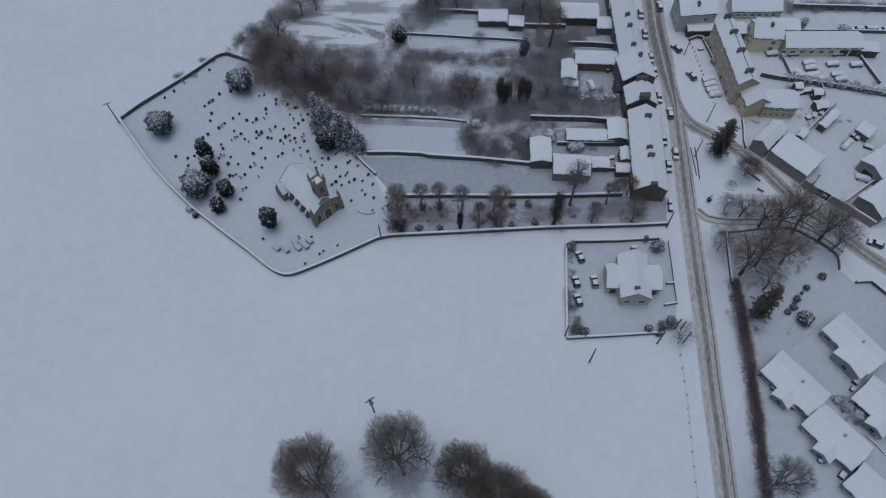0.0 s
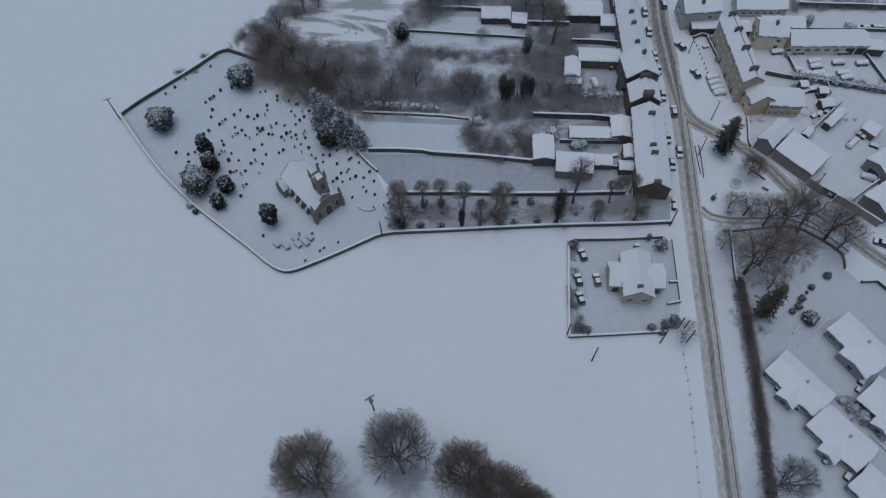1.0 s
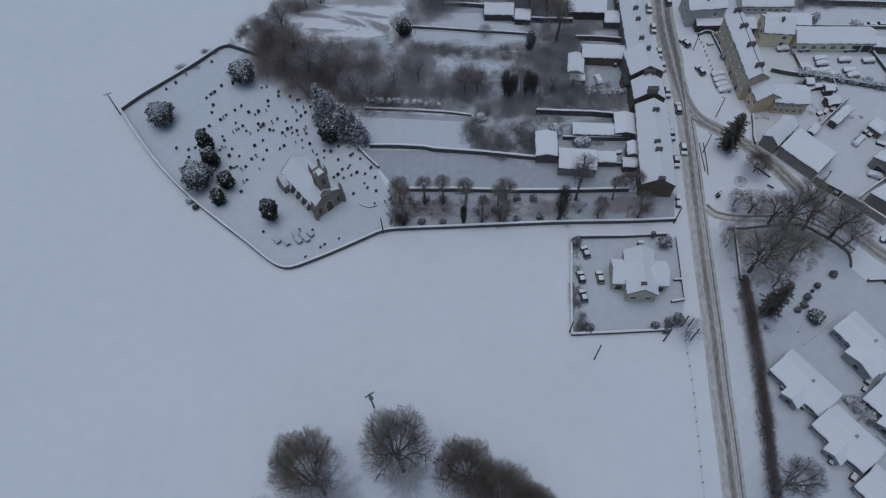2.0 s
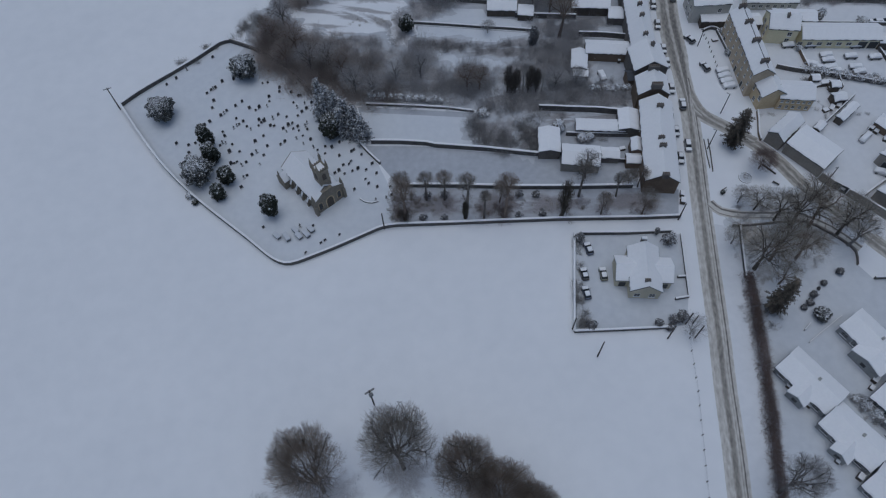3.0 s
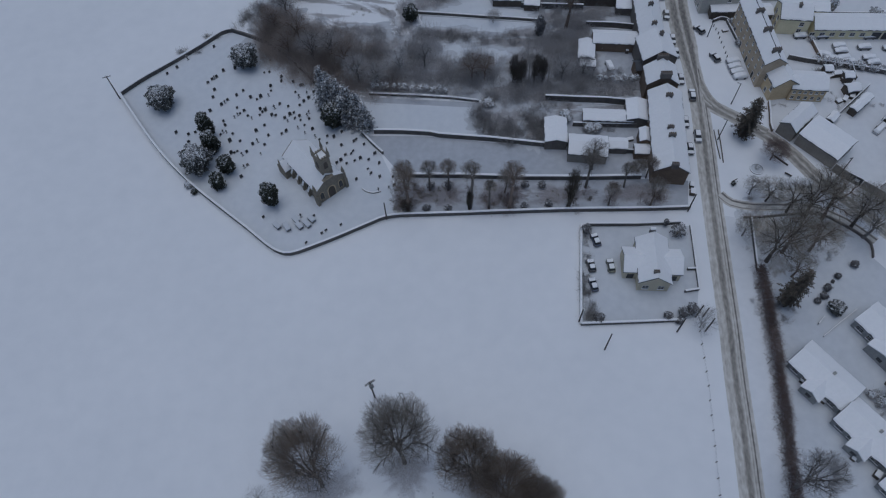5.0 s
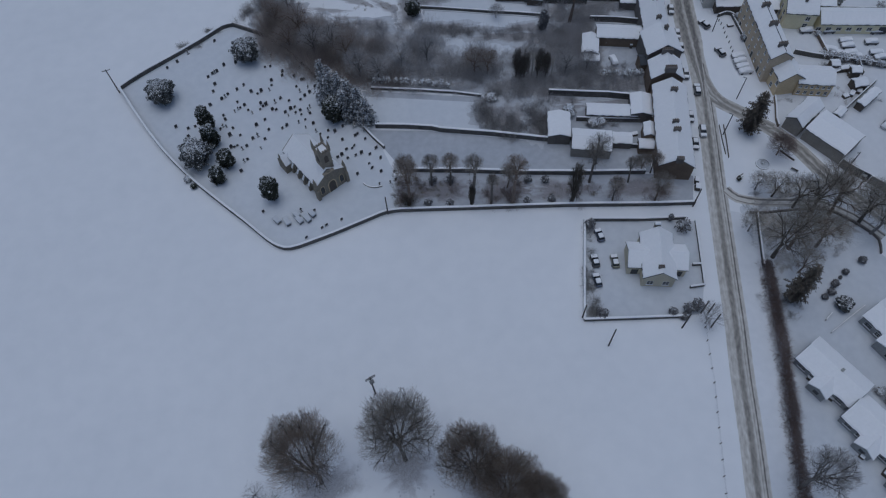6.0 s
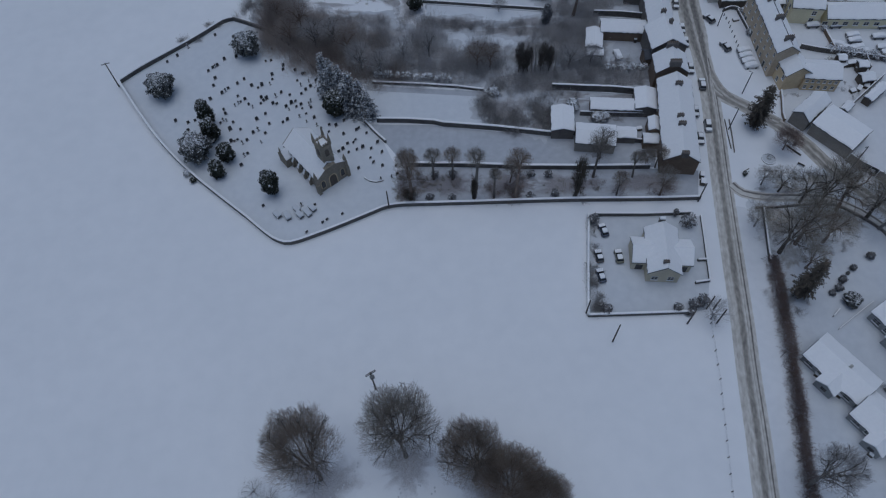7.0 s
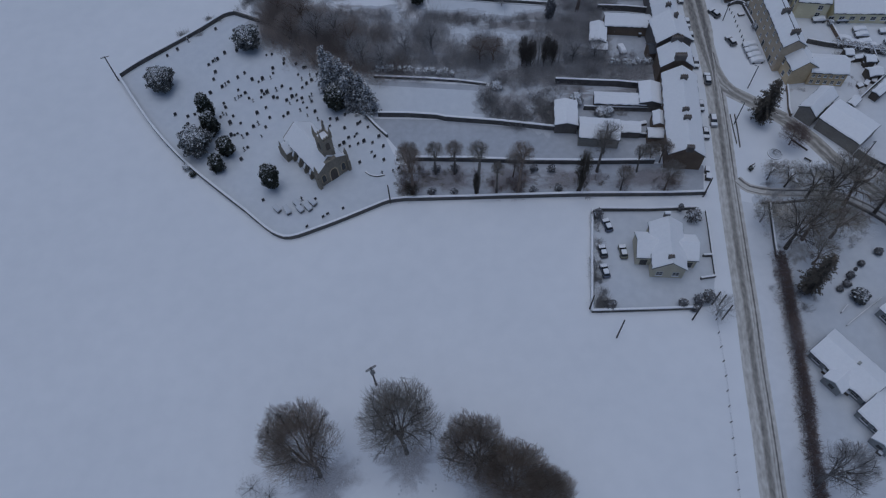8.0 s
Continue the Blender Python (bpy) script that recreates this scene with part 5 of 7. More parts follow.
def leaf_cloud(n, shape, height, radius, seed, leaf, low=0.06):
    """Small leaf sprays on and inside an uneven crown: quads, as arrays."""
    r = np.random.RandomState(seed)
    h = r.uniform(0, 1, n) ** (1.35 if shape == "cone" else 0.9)
    az = r.uniform(0, 2 * math.pi, n)
    if shape == "cone":
        prof = (1 - h) ** 0.8 * (0.75 + 0.25 * np.sin(h * 34 + az * 1.0)) + 0.03
    elif shape == "column":
        prof = np.sqrt(np.clip(1 - (2 * h - 0.85) ** 2 / 1.35, 0.02, 1))
    else:
        prof = np.sqrt(np.clip(1 - (2 * h - 1) ** 2, 0.03, 1))
    lump = 0.86 + 0.15 * np.sin(3 * az + 5 * h + seed) + 0.13 * np.sin(7 * az - 11 * h + seed * 2) + 0.08 * np.sin(13 * az + 17 * h)
    depth = r.uniform(0, 1, n) ** 0.35
    rad = radius * prof * lump * (0.45 + 0.55 * depth)
    c = np.stack([rad * np.cos(az), rad * np.sin(az), height * (low + (1 - low) * h)], 1)
    outward = np.stack([np.cos(az) * prof, np.sin(az) * prof, (h - 0.4) * 1.6 + (0.35 if shape == "cone" else 0)], 1)
    nrm = outward + r.normal(0, 0.45, (n, 3))
    nrm /= np.linalg.norm(nrm, axis=1, keepdims=True)
    side = np.cross(nrm, r.normal(0, 1, (n, 3)))
    side /= np.linalg.norm(side, axis=1, keepdims=True)
    up = np.cross(nrm, side)
    a, b = leaf * r.uniform(0.6, 1.4, (n, 1)), leaf * r.uniform(0.3, 0.7, (n, 1)) * (0.6 if shape == "cone" else 1.0)
    verts = np.stack([c - side * a, c - up * b + nrm * 0.1 * leaf, c + side * a, c + up * b], 1).reshape(-1, 3)
    return verts, np.arange(4 * n).reshape(-1, 4)


def evergreen(name, p, height, radius, seed, label, mat, shape="round", n=2200, leaf=0.36, group=""):
    root = empty(name, spot(p), label, "tree", group)
    part("trunk", add_tube(bmesh.new(), (0, 0, -0.2), (0, 0, height * 0.6), 0.05 * radius + 0.12, 0.06, 8), BROWN_BARK, root)
    raw_mesh("crown", *leaf_cloud(n, shape, height, radius, seed, leaf), mat, root)
    return root


def fir(name, p, height, radius, seed, label, mat, whorls=16, arms=9, sprays=9, leaf=0.4, droop=0.25, low=0.08, group="", ragged=False):
    """A conifer of drooping arms in uneven whorls, each arm set with flat sprays of needles."""
    r = np.random.RandomState(seed)
    root = empty(name, spot(p), label, "tree", group)
    part("trunk", add_tube(bmesh.new(), (0, 0, -0.2), (0, 0, height * 0.97), 0.018 * height, 0.03, 8), BROWN_BARK, root)
    rows, quads = [], []
    for w in range(whorls):
        h = (w + r.uniform(-0.3, 0.3)) / whorls
        z = height * (low + (1 - low) * max(h, 0.0))
        reach = radius * ((1 - max(h, 0.0)) ** 0.75 + 0.06) * (0.8 + 0.3 * math.sin(w * 2.3 + seed))
        if ragged:
            reach = radius * min(1.0, 0.45 + 2.2 * max(h, 0.0)) * (1.03 - h) ** 0.5 * (0.75 + 0.35 * math.sin(w * 2.3 + seed))
        for k in range(max(3, int(arms * (1 - 0.5 * h)))):
            az = 2 * math.pi * (k + r.uniform(-0.4, 0.4)) / arms * (arms / max(3, int(arms * (1 - 0.5 * h))))
            span = max(0.4, reach * r.uniform(0.55, 1.12))
            out = np.array([math.cos(az), math.sin(az), 0.0])
            across = np.array([-out[1], out[0], 0.0])
            tip = np.array([0, 0, z]) + out * span + np.array([0, 0, span * (0.15 - droop) + r.normal(0, 0.08 * span)])
            mid = np.array([0, 0, z]) * 0.5 + tip * 0.5 + np.array([0, 0, 0.08 * span])
            rows.append([0, 0, z, *mid, 0.05, 0.035])
            rows.append([*mid, *tip, 0.035, 0.012])
            for j in range(max(3, int(sprays * span / radius + 2))):
                t = r.uniform(0.25, 1.05)
                c = (np.array([0, 0, z]) * (1 - t) ** 2 + 2 * mid * t * (1 - t) + tip * t * t) if t < 1 else tip + out * leaf * 0.3
                side = r.choice((-1, 1)) * r.uniform(0.2, 0.9)
                d = out * (1 - 0.5 * abs(side)) + across * side + np.array([0, 0, -droop * 0.9 + r.normal(0, 0.25)])
                d /= np.linalg.norm(d)
                n = np.array([0, 0, 1.0]) + out * 0.35 + r.normal(0, 0.25, 3)
                b = np.cross(n, d)
                b /= np.linalg.norm(b)
                a, q = leaf * r.uniform(0.7, 1.5), leaf * r.uniform(0.22, 0.42)
                c = c + across * side * leaf * 0.5
                quads.append([c - d * a * 0.3, c + b * q + d * a * 0.35, c + d * a, c - b * q + d * a * 0.35])
    tagged(raw_mesh("branch_frame", *strokes(rows), BROWN_BARK, root), kind="stuff")
    raw_mesh("foliage", np.asarray(quads).reshape(-1, 3), np.arange(4 * len(quads)).reshape(-1, 4), mat, root)
    return root


# the four old trees in the open field
FIELD = "large bare old field tree dusted with snow"
TALL_CROWN = dict(limbs=12, fork=7, sub=6, fan=0.8, lead_share=0.2, thick=0.68)
bare_tree("field_tree", (-27.2, 22.2), 21.5, 8.3, 1, FIELD, twig=FIELD_TWIGS, twigs=29, bole=0.2, lean=(-1.5, 2.6), **TALL_CROWN)
bare_tree("field_tree", (-10.1, 26.0), 23, 8.5, 2, FIELD + ", frosted twigs", twig=TWIGS, twigs=26, bole=0.22, lean=(-0.3, 1.8), **TALL_CROWN)
bare_tree("field_tree", (3.4, 20.8), 21.5, 7.1, 3, FIELD, twig=FIELD_TWIGS, twigs=31, bole=0.2, lean=(-0.5, 1.7), **TALL_CROWN)
bare_tree("field_tree", (10.4, 16.2), 20, 7.3, 4, FIELD + ", brownish", BROWN_BARK, twig=FIELD_TWIGS, twigs=38, bole=0.18, lean=(-0.6, 1.4), **TALL_CROWN)
bare_tree("field_tree", (15.8, 13.0), 17, 5.9, 5, FIELD, twig=FIELD_TWIGS, twigs=36, bole=0.18, lean=(-0.2, 1.6), **TALL_CROWN)

# the planted row in the walled strip
ROW = "bare young lime tree in the walled strip"
# foot, height, spread of the crown, share of the height that is clean trunk, bark
for k, (p, h, s, bole, m) in enumerate((((-8.2, 88.8), 18, 3.0, 0.42, BROWN_BARK), ((-8.9, 95.4), 11, 2.8, 0.3, BROWN_BARK), ((-2.4, 94.5), 11.5, 2.3, 0.5, BARK), ((2.3, 94.2), 12, 2.4, 0.5, BARK), ((7.5, 88.5), 18.5, 2.5, 0.66, BARK),
                                        ((12.2, 87.9), 12, 1.6, 0.6, BARK), ((17.4, 87.5), 18.5, 2.9, 0.62, BROWN_BARK), ((16.6, 92.6), 9, 2.2, 0.3, BROWN_BARK), ((37.4, 93.0), 14.5, 2.9, 0.5, BARK), ((42.3, 87.2), 9, 2.2, 0.4, BARK),
                                        ((47.1, 92.4), 10, 1.9, 0.45, BARK), ((52.6, 86.2), 11, 2.9, 0.35, BROWN_BARK), ((53.2, 94.9), 8, 2.3, 0.4, BARK), ((50.6, 95.3), 7, 2.0, 0.3, BROWN_BARK))):
    bare_tree("lime_tree", p, h, s * 1.2, 20 + k, ROW, m, "trees in the walled strip", twig=TWIGS if k % 3 else FIELD_TWIGS, limbs=7, fork=5, sub=5, twigs=15, bole=bole, thick=0.8, upright=1.1, fan=0.8, lead_share=0.16)
for k, (p, h, s) in enumerate((((7.4, 88.2), 8.5, 0.9), ((32.1, 87.0), 17, 1.9), ((-8.4, 88.5), 4, 1.8))):
    bare_tree("ivy_clad_tree", p, h, s * 1.2, 50 + k, "dead trunk thickly clad in dark ivy", FIR, limbs=8, fork=5, sub=5, twigs=13, bole=0.03, thick=1.5, upright=1.5)
for k, p in enumerate(((-3.5, 88.4), (1.9, 88.0), (21.1, 87.5), (27.2, 87.9), (21.9, 94.2), (26.3, 93.8), (-2.2, 95.3), (2.4, 95.3))):
    evergreen("small_shrub", p, 2.0, 1.2, 60 + k, "small rounded garden shrub poking through snow", GREY_SHRUB, "round", 220, 0.24, "shrubs in the walled strip")

# churchyard evergreens
YARD = "churchyard conifer heavy with snow"
evergreen("conifer", (-53.7, 141.5), 7.5, 4.0, 71, YARD, CONIFER, "round", 6500, 0.27)
evergreen("conifer", (-75.8, 127.5), 7.0, 4.1, 72, YARD, CONIFER, "round", 6500, 0.27)
evergreen("conifer", (-63.0, 105.3), 7.5, 4.6, 73, YARD, CONIFER, "round", 6500, 0.27)
evergreen("yew_tree", (-61.6, 115.9), 9.5, 2.1, 74, "dark upright yew with a little snow", YEW, "column", 2200, 0.4)
evergreen("yew_tree", (-59.9, 110.9), 8.0, 2.2, 75, "dark upright yew with a little snow", YEW, "column", 2200, 0.4)
evergreen("yew_tree", (-55.1, 103.6), 6.5, 2.2, 76, "dark rounded yew with a little snow", YEW, "round", 2200, 0.42)
evergreen("yew_tree", (-56.9, 98.8), 6.0, 1.9, 77, "small dark yew beside the larger ones", YEW, "column", 1600, 0.4)
evergreen("yew_tree", (-42.6, 92.5), 9.0, 2.3, 78, "dark churchyard yew with patchy snow", YEW, "round", 2600, 0.42)
BIG = "tall snow-laden conifer by the churchyard wall"
for k, (p, h, s) in enumerate((((-30.4, 125.2), 15, 3.2), ((-28.4, 122.9), 15.5, 3.5), ((-25.9, 121.2), 14.5, 3.6), ((-23.4, 119.2), 14, 3.6), ((-21.0, 117.8), 12.5, 3.4), ((-19.2, 115.8), 10.5, 3.2), ((-24.9, 118.0), 11, 3.0))):
    fir("tall_conifer", p, h, s, 80 + k, BIG, SNOWY_FIR, 24, 12, 16, 0.45, 0.3, 0.04, "conifers by the churchyard wall")
evergreen("dark_yew", (-27.9, 117.6), 8, 3.2, 86, "dark broad yew below the tall conifers", YEW, "round", 2600, 0.5)
evergreen("wall_bush", (-65.1, 99.6), 1.6, 1.2, 87, "small bush against the churchyard wall", SCRUB, "round", 300, 0.25)
evergreen("wall_bush", (-63.4, 97.3), 1.5, 0.9, 88, "small bush outside the churchyard wall", YEW, "round", 260, 0.22)

# firs, garden conifers and the roadside
fir("fir_tree", (80.8, 106.7), 15, 3.9, 91, "dark ragged fir tree on the green beside the lane", FIR, 32, 13, 30, 0.4, 0.3, ragged=True)
fir("fir_tree", (78.2, 57.9), 16, 3.6, 92, "dark shaggy fir at the edge of the wood", FIR, 30, 12, 26, 0.38, 0.4, ragged=True)
for k, (p, h, s) in enumerate((((22.3, 129.9), 11, 1.5), ((24.4, 129.3), 10, 1.4), ((28.4, 128.9), 11.5, 1.5), ((30.2, 129.0), 10, 1.3), ((23.2, 128.5), 8, 1.5))):
    bare_tree("poplar", p, h, s * 1.15, 95 + k, "tall narrow brown brushy garden poplar", CYPRESS, "poplars in the gardens", limbs=8, fork=5, sub=5, twigs=11, bole=0.03, upright=2.4)
for k, (p, h) in enumerate((((25.8, 130.9), 9), ((26.6, 129.5), 10), ((27.5, 131.2), 8), ((32.0, 129.5), 8))):
    bare_tree("birch", p, h, 0.9, 104 + k, "slim pale birch between dark poplars", BIRCH, "birches in the gardens", limbs=5, fork=3, sub=3, twigs=4, bole=0.4, upright=2.0)
evergreen("cypress", (31.6, 147.6), 7.5, 1.5, 99, "grey frosted garden cypress", GREY_SHRUB, "column", 900, 0.35)
evergreen("holly_bush", (-6.0, 156.3), 6, 2.4, 101, "dark evergreen bush in the rough ground", YEW, "round", 1400, 0.4)
evergreen("garden_bush", (35.0, 115.5), 3.4, 2.0, 102, "rounded leafless garden bush by the shed", SCRUB, "round", 700, 0.35)
for k, (p, h, s) in enumerate((((97.2, 66.6), 3.0, 2.0), ((92.4, 63.8), 2.6, 1.6), ((90.9, 62.6), 1.5, 0.7), ((89.0, 60.9), 3.0, 2.0), ((87.6, 58.9), 2.8, 2.0), ((85.8, 57.8), 2.2, 1.6))):
    evergreen("garden_shrub", p, h * 0.6, s * 0.5, 110 + k, "clipped dark shrub on the snowy lawn", GREY_SHRUB, "round", 500, 0.24, "shrubs on the lawn")
evergreen("conifer", (89.1, 55.4), 3.0, 1.8, 118, "spreading snowy conifer on the lawn", CONIFER, "round", 2200, 0.45)
for k, (p, h, s) in enumerate((((55.2, 80.4), 4.0, 1.0), ((57.7, 77.8), 4.5, 3.2), ((35.6, 79.8), 3.6, 2.2), ((35.0, 56.2), 2.6, 2.2), ((50.8, 55.7), 3.2, 1.7), ((54.5, 56.3), 3.6, 2.2), ((56.6, 57.0), 4.2, 2.4), ((53.2, 54.6), 2.0, 1.4))):
    evergreen("garden_bush", p, h * 0.7, s * 0.68, 120 + k, "leafless garden bush edging the bungalow plot", GREY_SHRUB, "round", 420, 0.26, "bushes round the bungalow plot")
bare_tree("roadside_tree", (57.7, 53.1), 7, 4.2, 130, "bare bush tree by the road and poles", SCRUB, limbs=7, fork=5, sub=4, twigs=10, bole=0.1)

# the wood beside the lane
WOODLAND = "tall bare tree in the roadside wood"
for k, (p, h, s, m) in enumerate((((77.2, 69.0), 16, 7.6, BARK), ((81.5, 71.1), 15, 6.6, BROWN_BARK), ((85.8, 82.5), 11, 5.4, BARK), ((90.1, 81.1), 15, 6.6, BARK), ((93.9, 80.0), 15, 6.4, BROWN_BARK), ((100.1, 77.2), 14, 6.0, BARK),
                                  ((102.0, 74.1), 13, 5.6, FROST_BARK), ((96.4, 87.7), 10, 5.2, BROWN_BARK), ((78.1, 88.3), 6, 3.2, FROST_BARK), ((88.0, 71.2), 12, 5.2, BROWN_BARK), ((73.3, 76.4), 7, 3.6, SCRUB), ((104.6, 82.0), 9, 4.6, FROST_BARK), ((82.0, 64.6), 9, 3.8, BROWN_BARK), ((81.6, 86.0), 8, 4.4, BARK), ((85.2, 75.6), 12, 5.4, BARK))):
    bare_tree("woodland_tree", p, h, s, 140 + k, WOODLAND, WOOD_BARK if m is BARK else m, "trees of the roadside wood", twig=TWIGS if m is FROST_BARK else WOOD_TWIGS, limbs=7, fork=6, sub=5, twigs=11, bole=0.24, thick=1.1, fan=0.8, lead_share=0.2)
bare_tree("garden_tree", (68.2, 16.8), 20, 5.4, 160, "tall frosted bare tree in the estate garden", BARK, twig=RIME, limbs=10, fork=7, sub=6, twigs=12, bole=0.3, thick=0.7, fan=0.85, lead_share=0.18)
bare_tree("lane_tree", (86.3, 98.6), 6.5, 4.2, 161, "reddish bare tree on the green by the lane", BROWN_BARK, twig=HEDGE, limbs=9, fork=5, sub=5, twigs=26, bole=0.2)
bare_tree("garden_tree", (39.7, 149.9), 17, 5.0, 162, "tall bare brown garden tree", BROWN_BARK, twig=FIELD_TWIGS, limbs=7, fork=5, sub=5, twigs=10, bole=0.36, upright=1.2, fan=0.85, lead_share=0.2)
bare_tree("garden_tree", (39.8, 98.6), 11, 4.0, 163, "bare tree before the barn", BARK, limbs=8, fork=5, sub=4, twigs=10, bole=0.3)
bare_tree("garden_tree", (18.6, 153.9), 4.5, 2.8, 164, "small bare bush on the garden wall", SCRUB, limbs=8, fork=5, sub=4, twigs=10, bole=0.1)


MORE = 0.75


def scrub(name, patches, mat, seed, label, stick=0.03, more=MORE):
    """Thickets: fans of twigs in patches of centre, half axes in metres, number of clumps, height."""
    r = np.random.RandomState(seed)
    rows = []
    for (cx, cy), ax, ay, n, h in patches:
        for _ in range(int(n * more)):
            a, q = r.uniform(0, 2 * math.pi), math.sqrt(r.uniform())
            x, y = cx + ax * q * math.cos(a), cy + ay * q * math.sin(a)
            hh = h * r.uniform(0.55, 1.25)
            k = int(16 + 11 * hh)
            w = 0.5 * hh + 0.35
            d = r.normal(0, 1, (k, 3))
            d[:, 2] = np.abs(d[:, 2]) * 0.9
            d /= np.linalg.norm(d, axis=1, keepdims=True)
            foot = np.array([x, y, 0.0]) + np.stack([r.normal(0, 0.4 * w, k), r.normal(0, 0.4 * w, k), np.zeros(k)], 1)
            mid = foot + d * np.array([w, w, hh]) * r.uniform(0.35, 0.6, (k, 1)) + np.array([0, 0, 0.12 * hh])
            f = stick * r.uniform(0.5, 1.05, (k, 1)) * (0.7 + 0.05 * hh)
            rows.append(np.hstack([foot, mid, f, f * 0.7]))
            for _k in range(3):
                tip = mid + (d + r.normal(0, 0.4, (k, 3))) * np.array([w, w, hh]) * r.uniform(0.25, 0.45, (k, 1))
                tip[:, 2] = np.maximum(tip[:, 2], 0.02)
                rows.append(np.hstack([mid, tip, f * 0.7, f * 0.3]))
    ob = raw_mesh(name, *strokes(np.vstack(rows)), mat)
    return tagged(ob, label, "thicket", kind="stuff")


# the thicket beyond the churchyard and between the gardens
scrub("thicket", [((-45.8, 157.0), 5, 8, 44, 6), ((-42.2, 146.8), 9, 7, 60, 6), ((-35.9, 138.4), 7, 6, 40, 6), ((-31.8, 145.9), 9, 7, 50, 5.5), ((-36.9, 172.8), 6, 5, 22, 6), ((-24.9, 140.8), 10, 6, 50, 5), ((-17.4, 131.5), 9, 6, 40, 4.5), ((-23.3, 132.0), 7, 5, 30, 5), ((-45.8, 169.8), 3, 3, 8, 5), ((-45.7, 148.2), 4, 4, 22, 3.5), ((-41.2, 142.9), 4, 4, 22, 3.5), ((-36.7, 137.4), 4, 4, 20, 3.5)],
      BROWN_THICKET, 201, "dense brown winter thicket beyond the churchyard wall", 0.028, 0.5)
scrub("thicket", [((-18.2, 138.0), 11, 7, 40, 4), ((-9.7, 139.5), 9, 8, 34, 4), ((-3.0, 136.8), 8, 8, 26, 3.8), ((1.7, 129.9), 14, 5, 40, 3), ((10.4, 134.5), 9, 5, 36, 4.4), ((13.9, 136.4), 5, 3, 14, 5), ((21.5, 128.2), 12, 5, 40, 3.4), ((33.3, 129.4), 12, 7, 50, 3.6), ((37.8, 137.7), 8, 8, 40, 3.4), ((48.0, 127.1), 12, 3, 30, 2.6),
                  ((-8.3, 130.7), 8, 4, 24, 3), ((17.7, 123.3), 9, 3, 20, 2.2), ((-1.8, 143.3), 5, 7, 16, 4.5)],
      THICKET, 202, "grey frosted garden thicket in snow", 0.028, 0.95)
scrub("garden_hedge", [((1.1, 150.0), 7, 2, 20, 2.4), ((9.7, 148.3), 8, 2, 24, 2.4), ((19.9, 146.5), 9, 2, 22, 2.2), ((30.1, 144.7), 8, 2, 22, 2.2), ((12.2, 117.0), 2, 6, 26, 3.2), ((18.2, 112.1), 5, 5, 40, 2.6), ((21.9, 113.4), 3, 4, 16, 2.4), ((27.0, 111.8), 3, 5, 26, 2.2), ((15.9, 121.4), 4, 3, 10, 2),
                       ((32.1, 120.1), 5, 2, 12, 1.8), ((27.1, 113.0), 3.5, 6, 40, 2.2), ((25.6, 117.5), 2.5, 2, 10, 3), ((43.5, 111.7), 5, 1.6, 18, 2.2), ((51.7, 129.6), 9, 2, 26, 2.2), ((41.6, 128.7), 6, 3, 16, 2.4)],
      RIME, 203, "snow-flecked garden hedges and bushes")
scrub("rough_bushes", [((-9.2, 155.6), 4, 8, 14, 3), ((-1.6, 165.9), 7, 5, 22, 3), ((9.5, 170.0), 12, 4, 34, 3.4), ((29.3, 168.2), 10, 4, 30, 4), ((38.2, 166.2), 8, 6, 40, 5), ((38.6, 156.3), 7, 4, 16, 2.6), ((-16.3, 149.2), 8, 3, 20, 3), ((-26.7, 151.2), 8, 3, 20, 2.6), ((-34.6, 154.2), 6, 4, 22, 3), ((5.9, 170.3), 4, 5, 14, 5), ((13.3, 172.2), 4, 5, 14, 5)],
      THICKET, 204, "dark bushes among the far gardens", 0.032)
def hedge(name, pts, half, height, per_metre, seed, mat, label):
    """A long unclipped hedge: short twigs all through a rounded bank along a line."""
    r = np.random.RandomState(seed)
    line = smooth_line(pts, 1.0)
    rows = []
    for i, q in enumerate(line):
        s = side_of(line, i)
        wide = half * (0.9 + 0.55 * noise.noise((q.x * 0.16, q.y * 0.16, 3.0)) + 0.35 * noise.noise((q.x * 0.5, q.y * 0.5, 3.0)))
        tall = height * (0.9 + 0.8 * noise.noise((q.x * 0.2, q.y * 0.2, 9.0)))
        n = per_metre
        u = np.clip(r.normal(0, 0.52, n), -1.5, 1.5)
        top = tall * np.sqrt(np.clip(1 - u ** 2, 0.05, 1))
        along = r.uniform(-0.6, 0.6, n)
        p = np.stack([q.x + s.x * u * wide + s.y * along, q.y + s.y * u * wide - s.x * along, top * r.uniform(0.05, 1.0, n) ** 0.6], 1)
        d = r.normal(0, 1, (n, 3)) + np.stack([s.x * u * 0.8, s.y * u * 0.8, np.full(n, 0.7)], 1)
        d /= np.linalg.norm(d, axis=1, keepdims=True)
        f = r.uniform(0.018, 0.04, (n, 1))
        e = p + d * r.uniform(0.35, 1.0, (n, 1))
        e[:, 2] = np.maximum(e[:, 2], 0.02)
        rows.append(np.hstack([p, e, f, f * 0.4]))
    return tagged(raw_mesh(name, *strokes(np.vstack(rows)), mat), label, "hedge", kind="stuff")


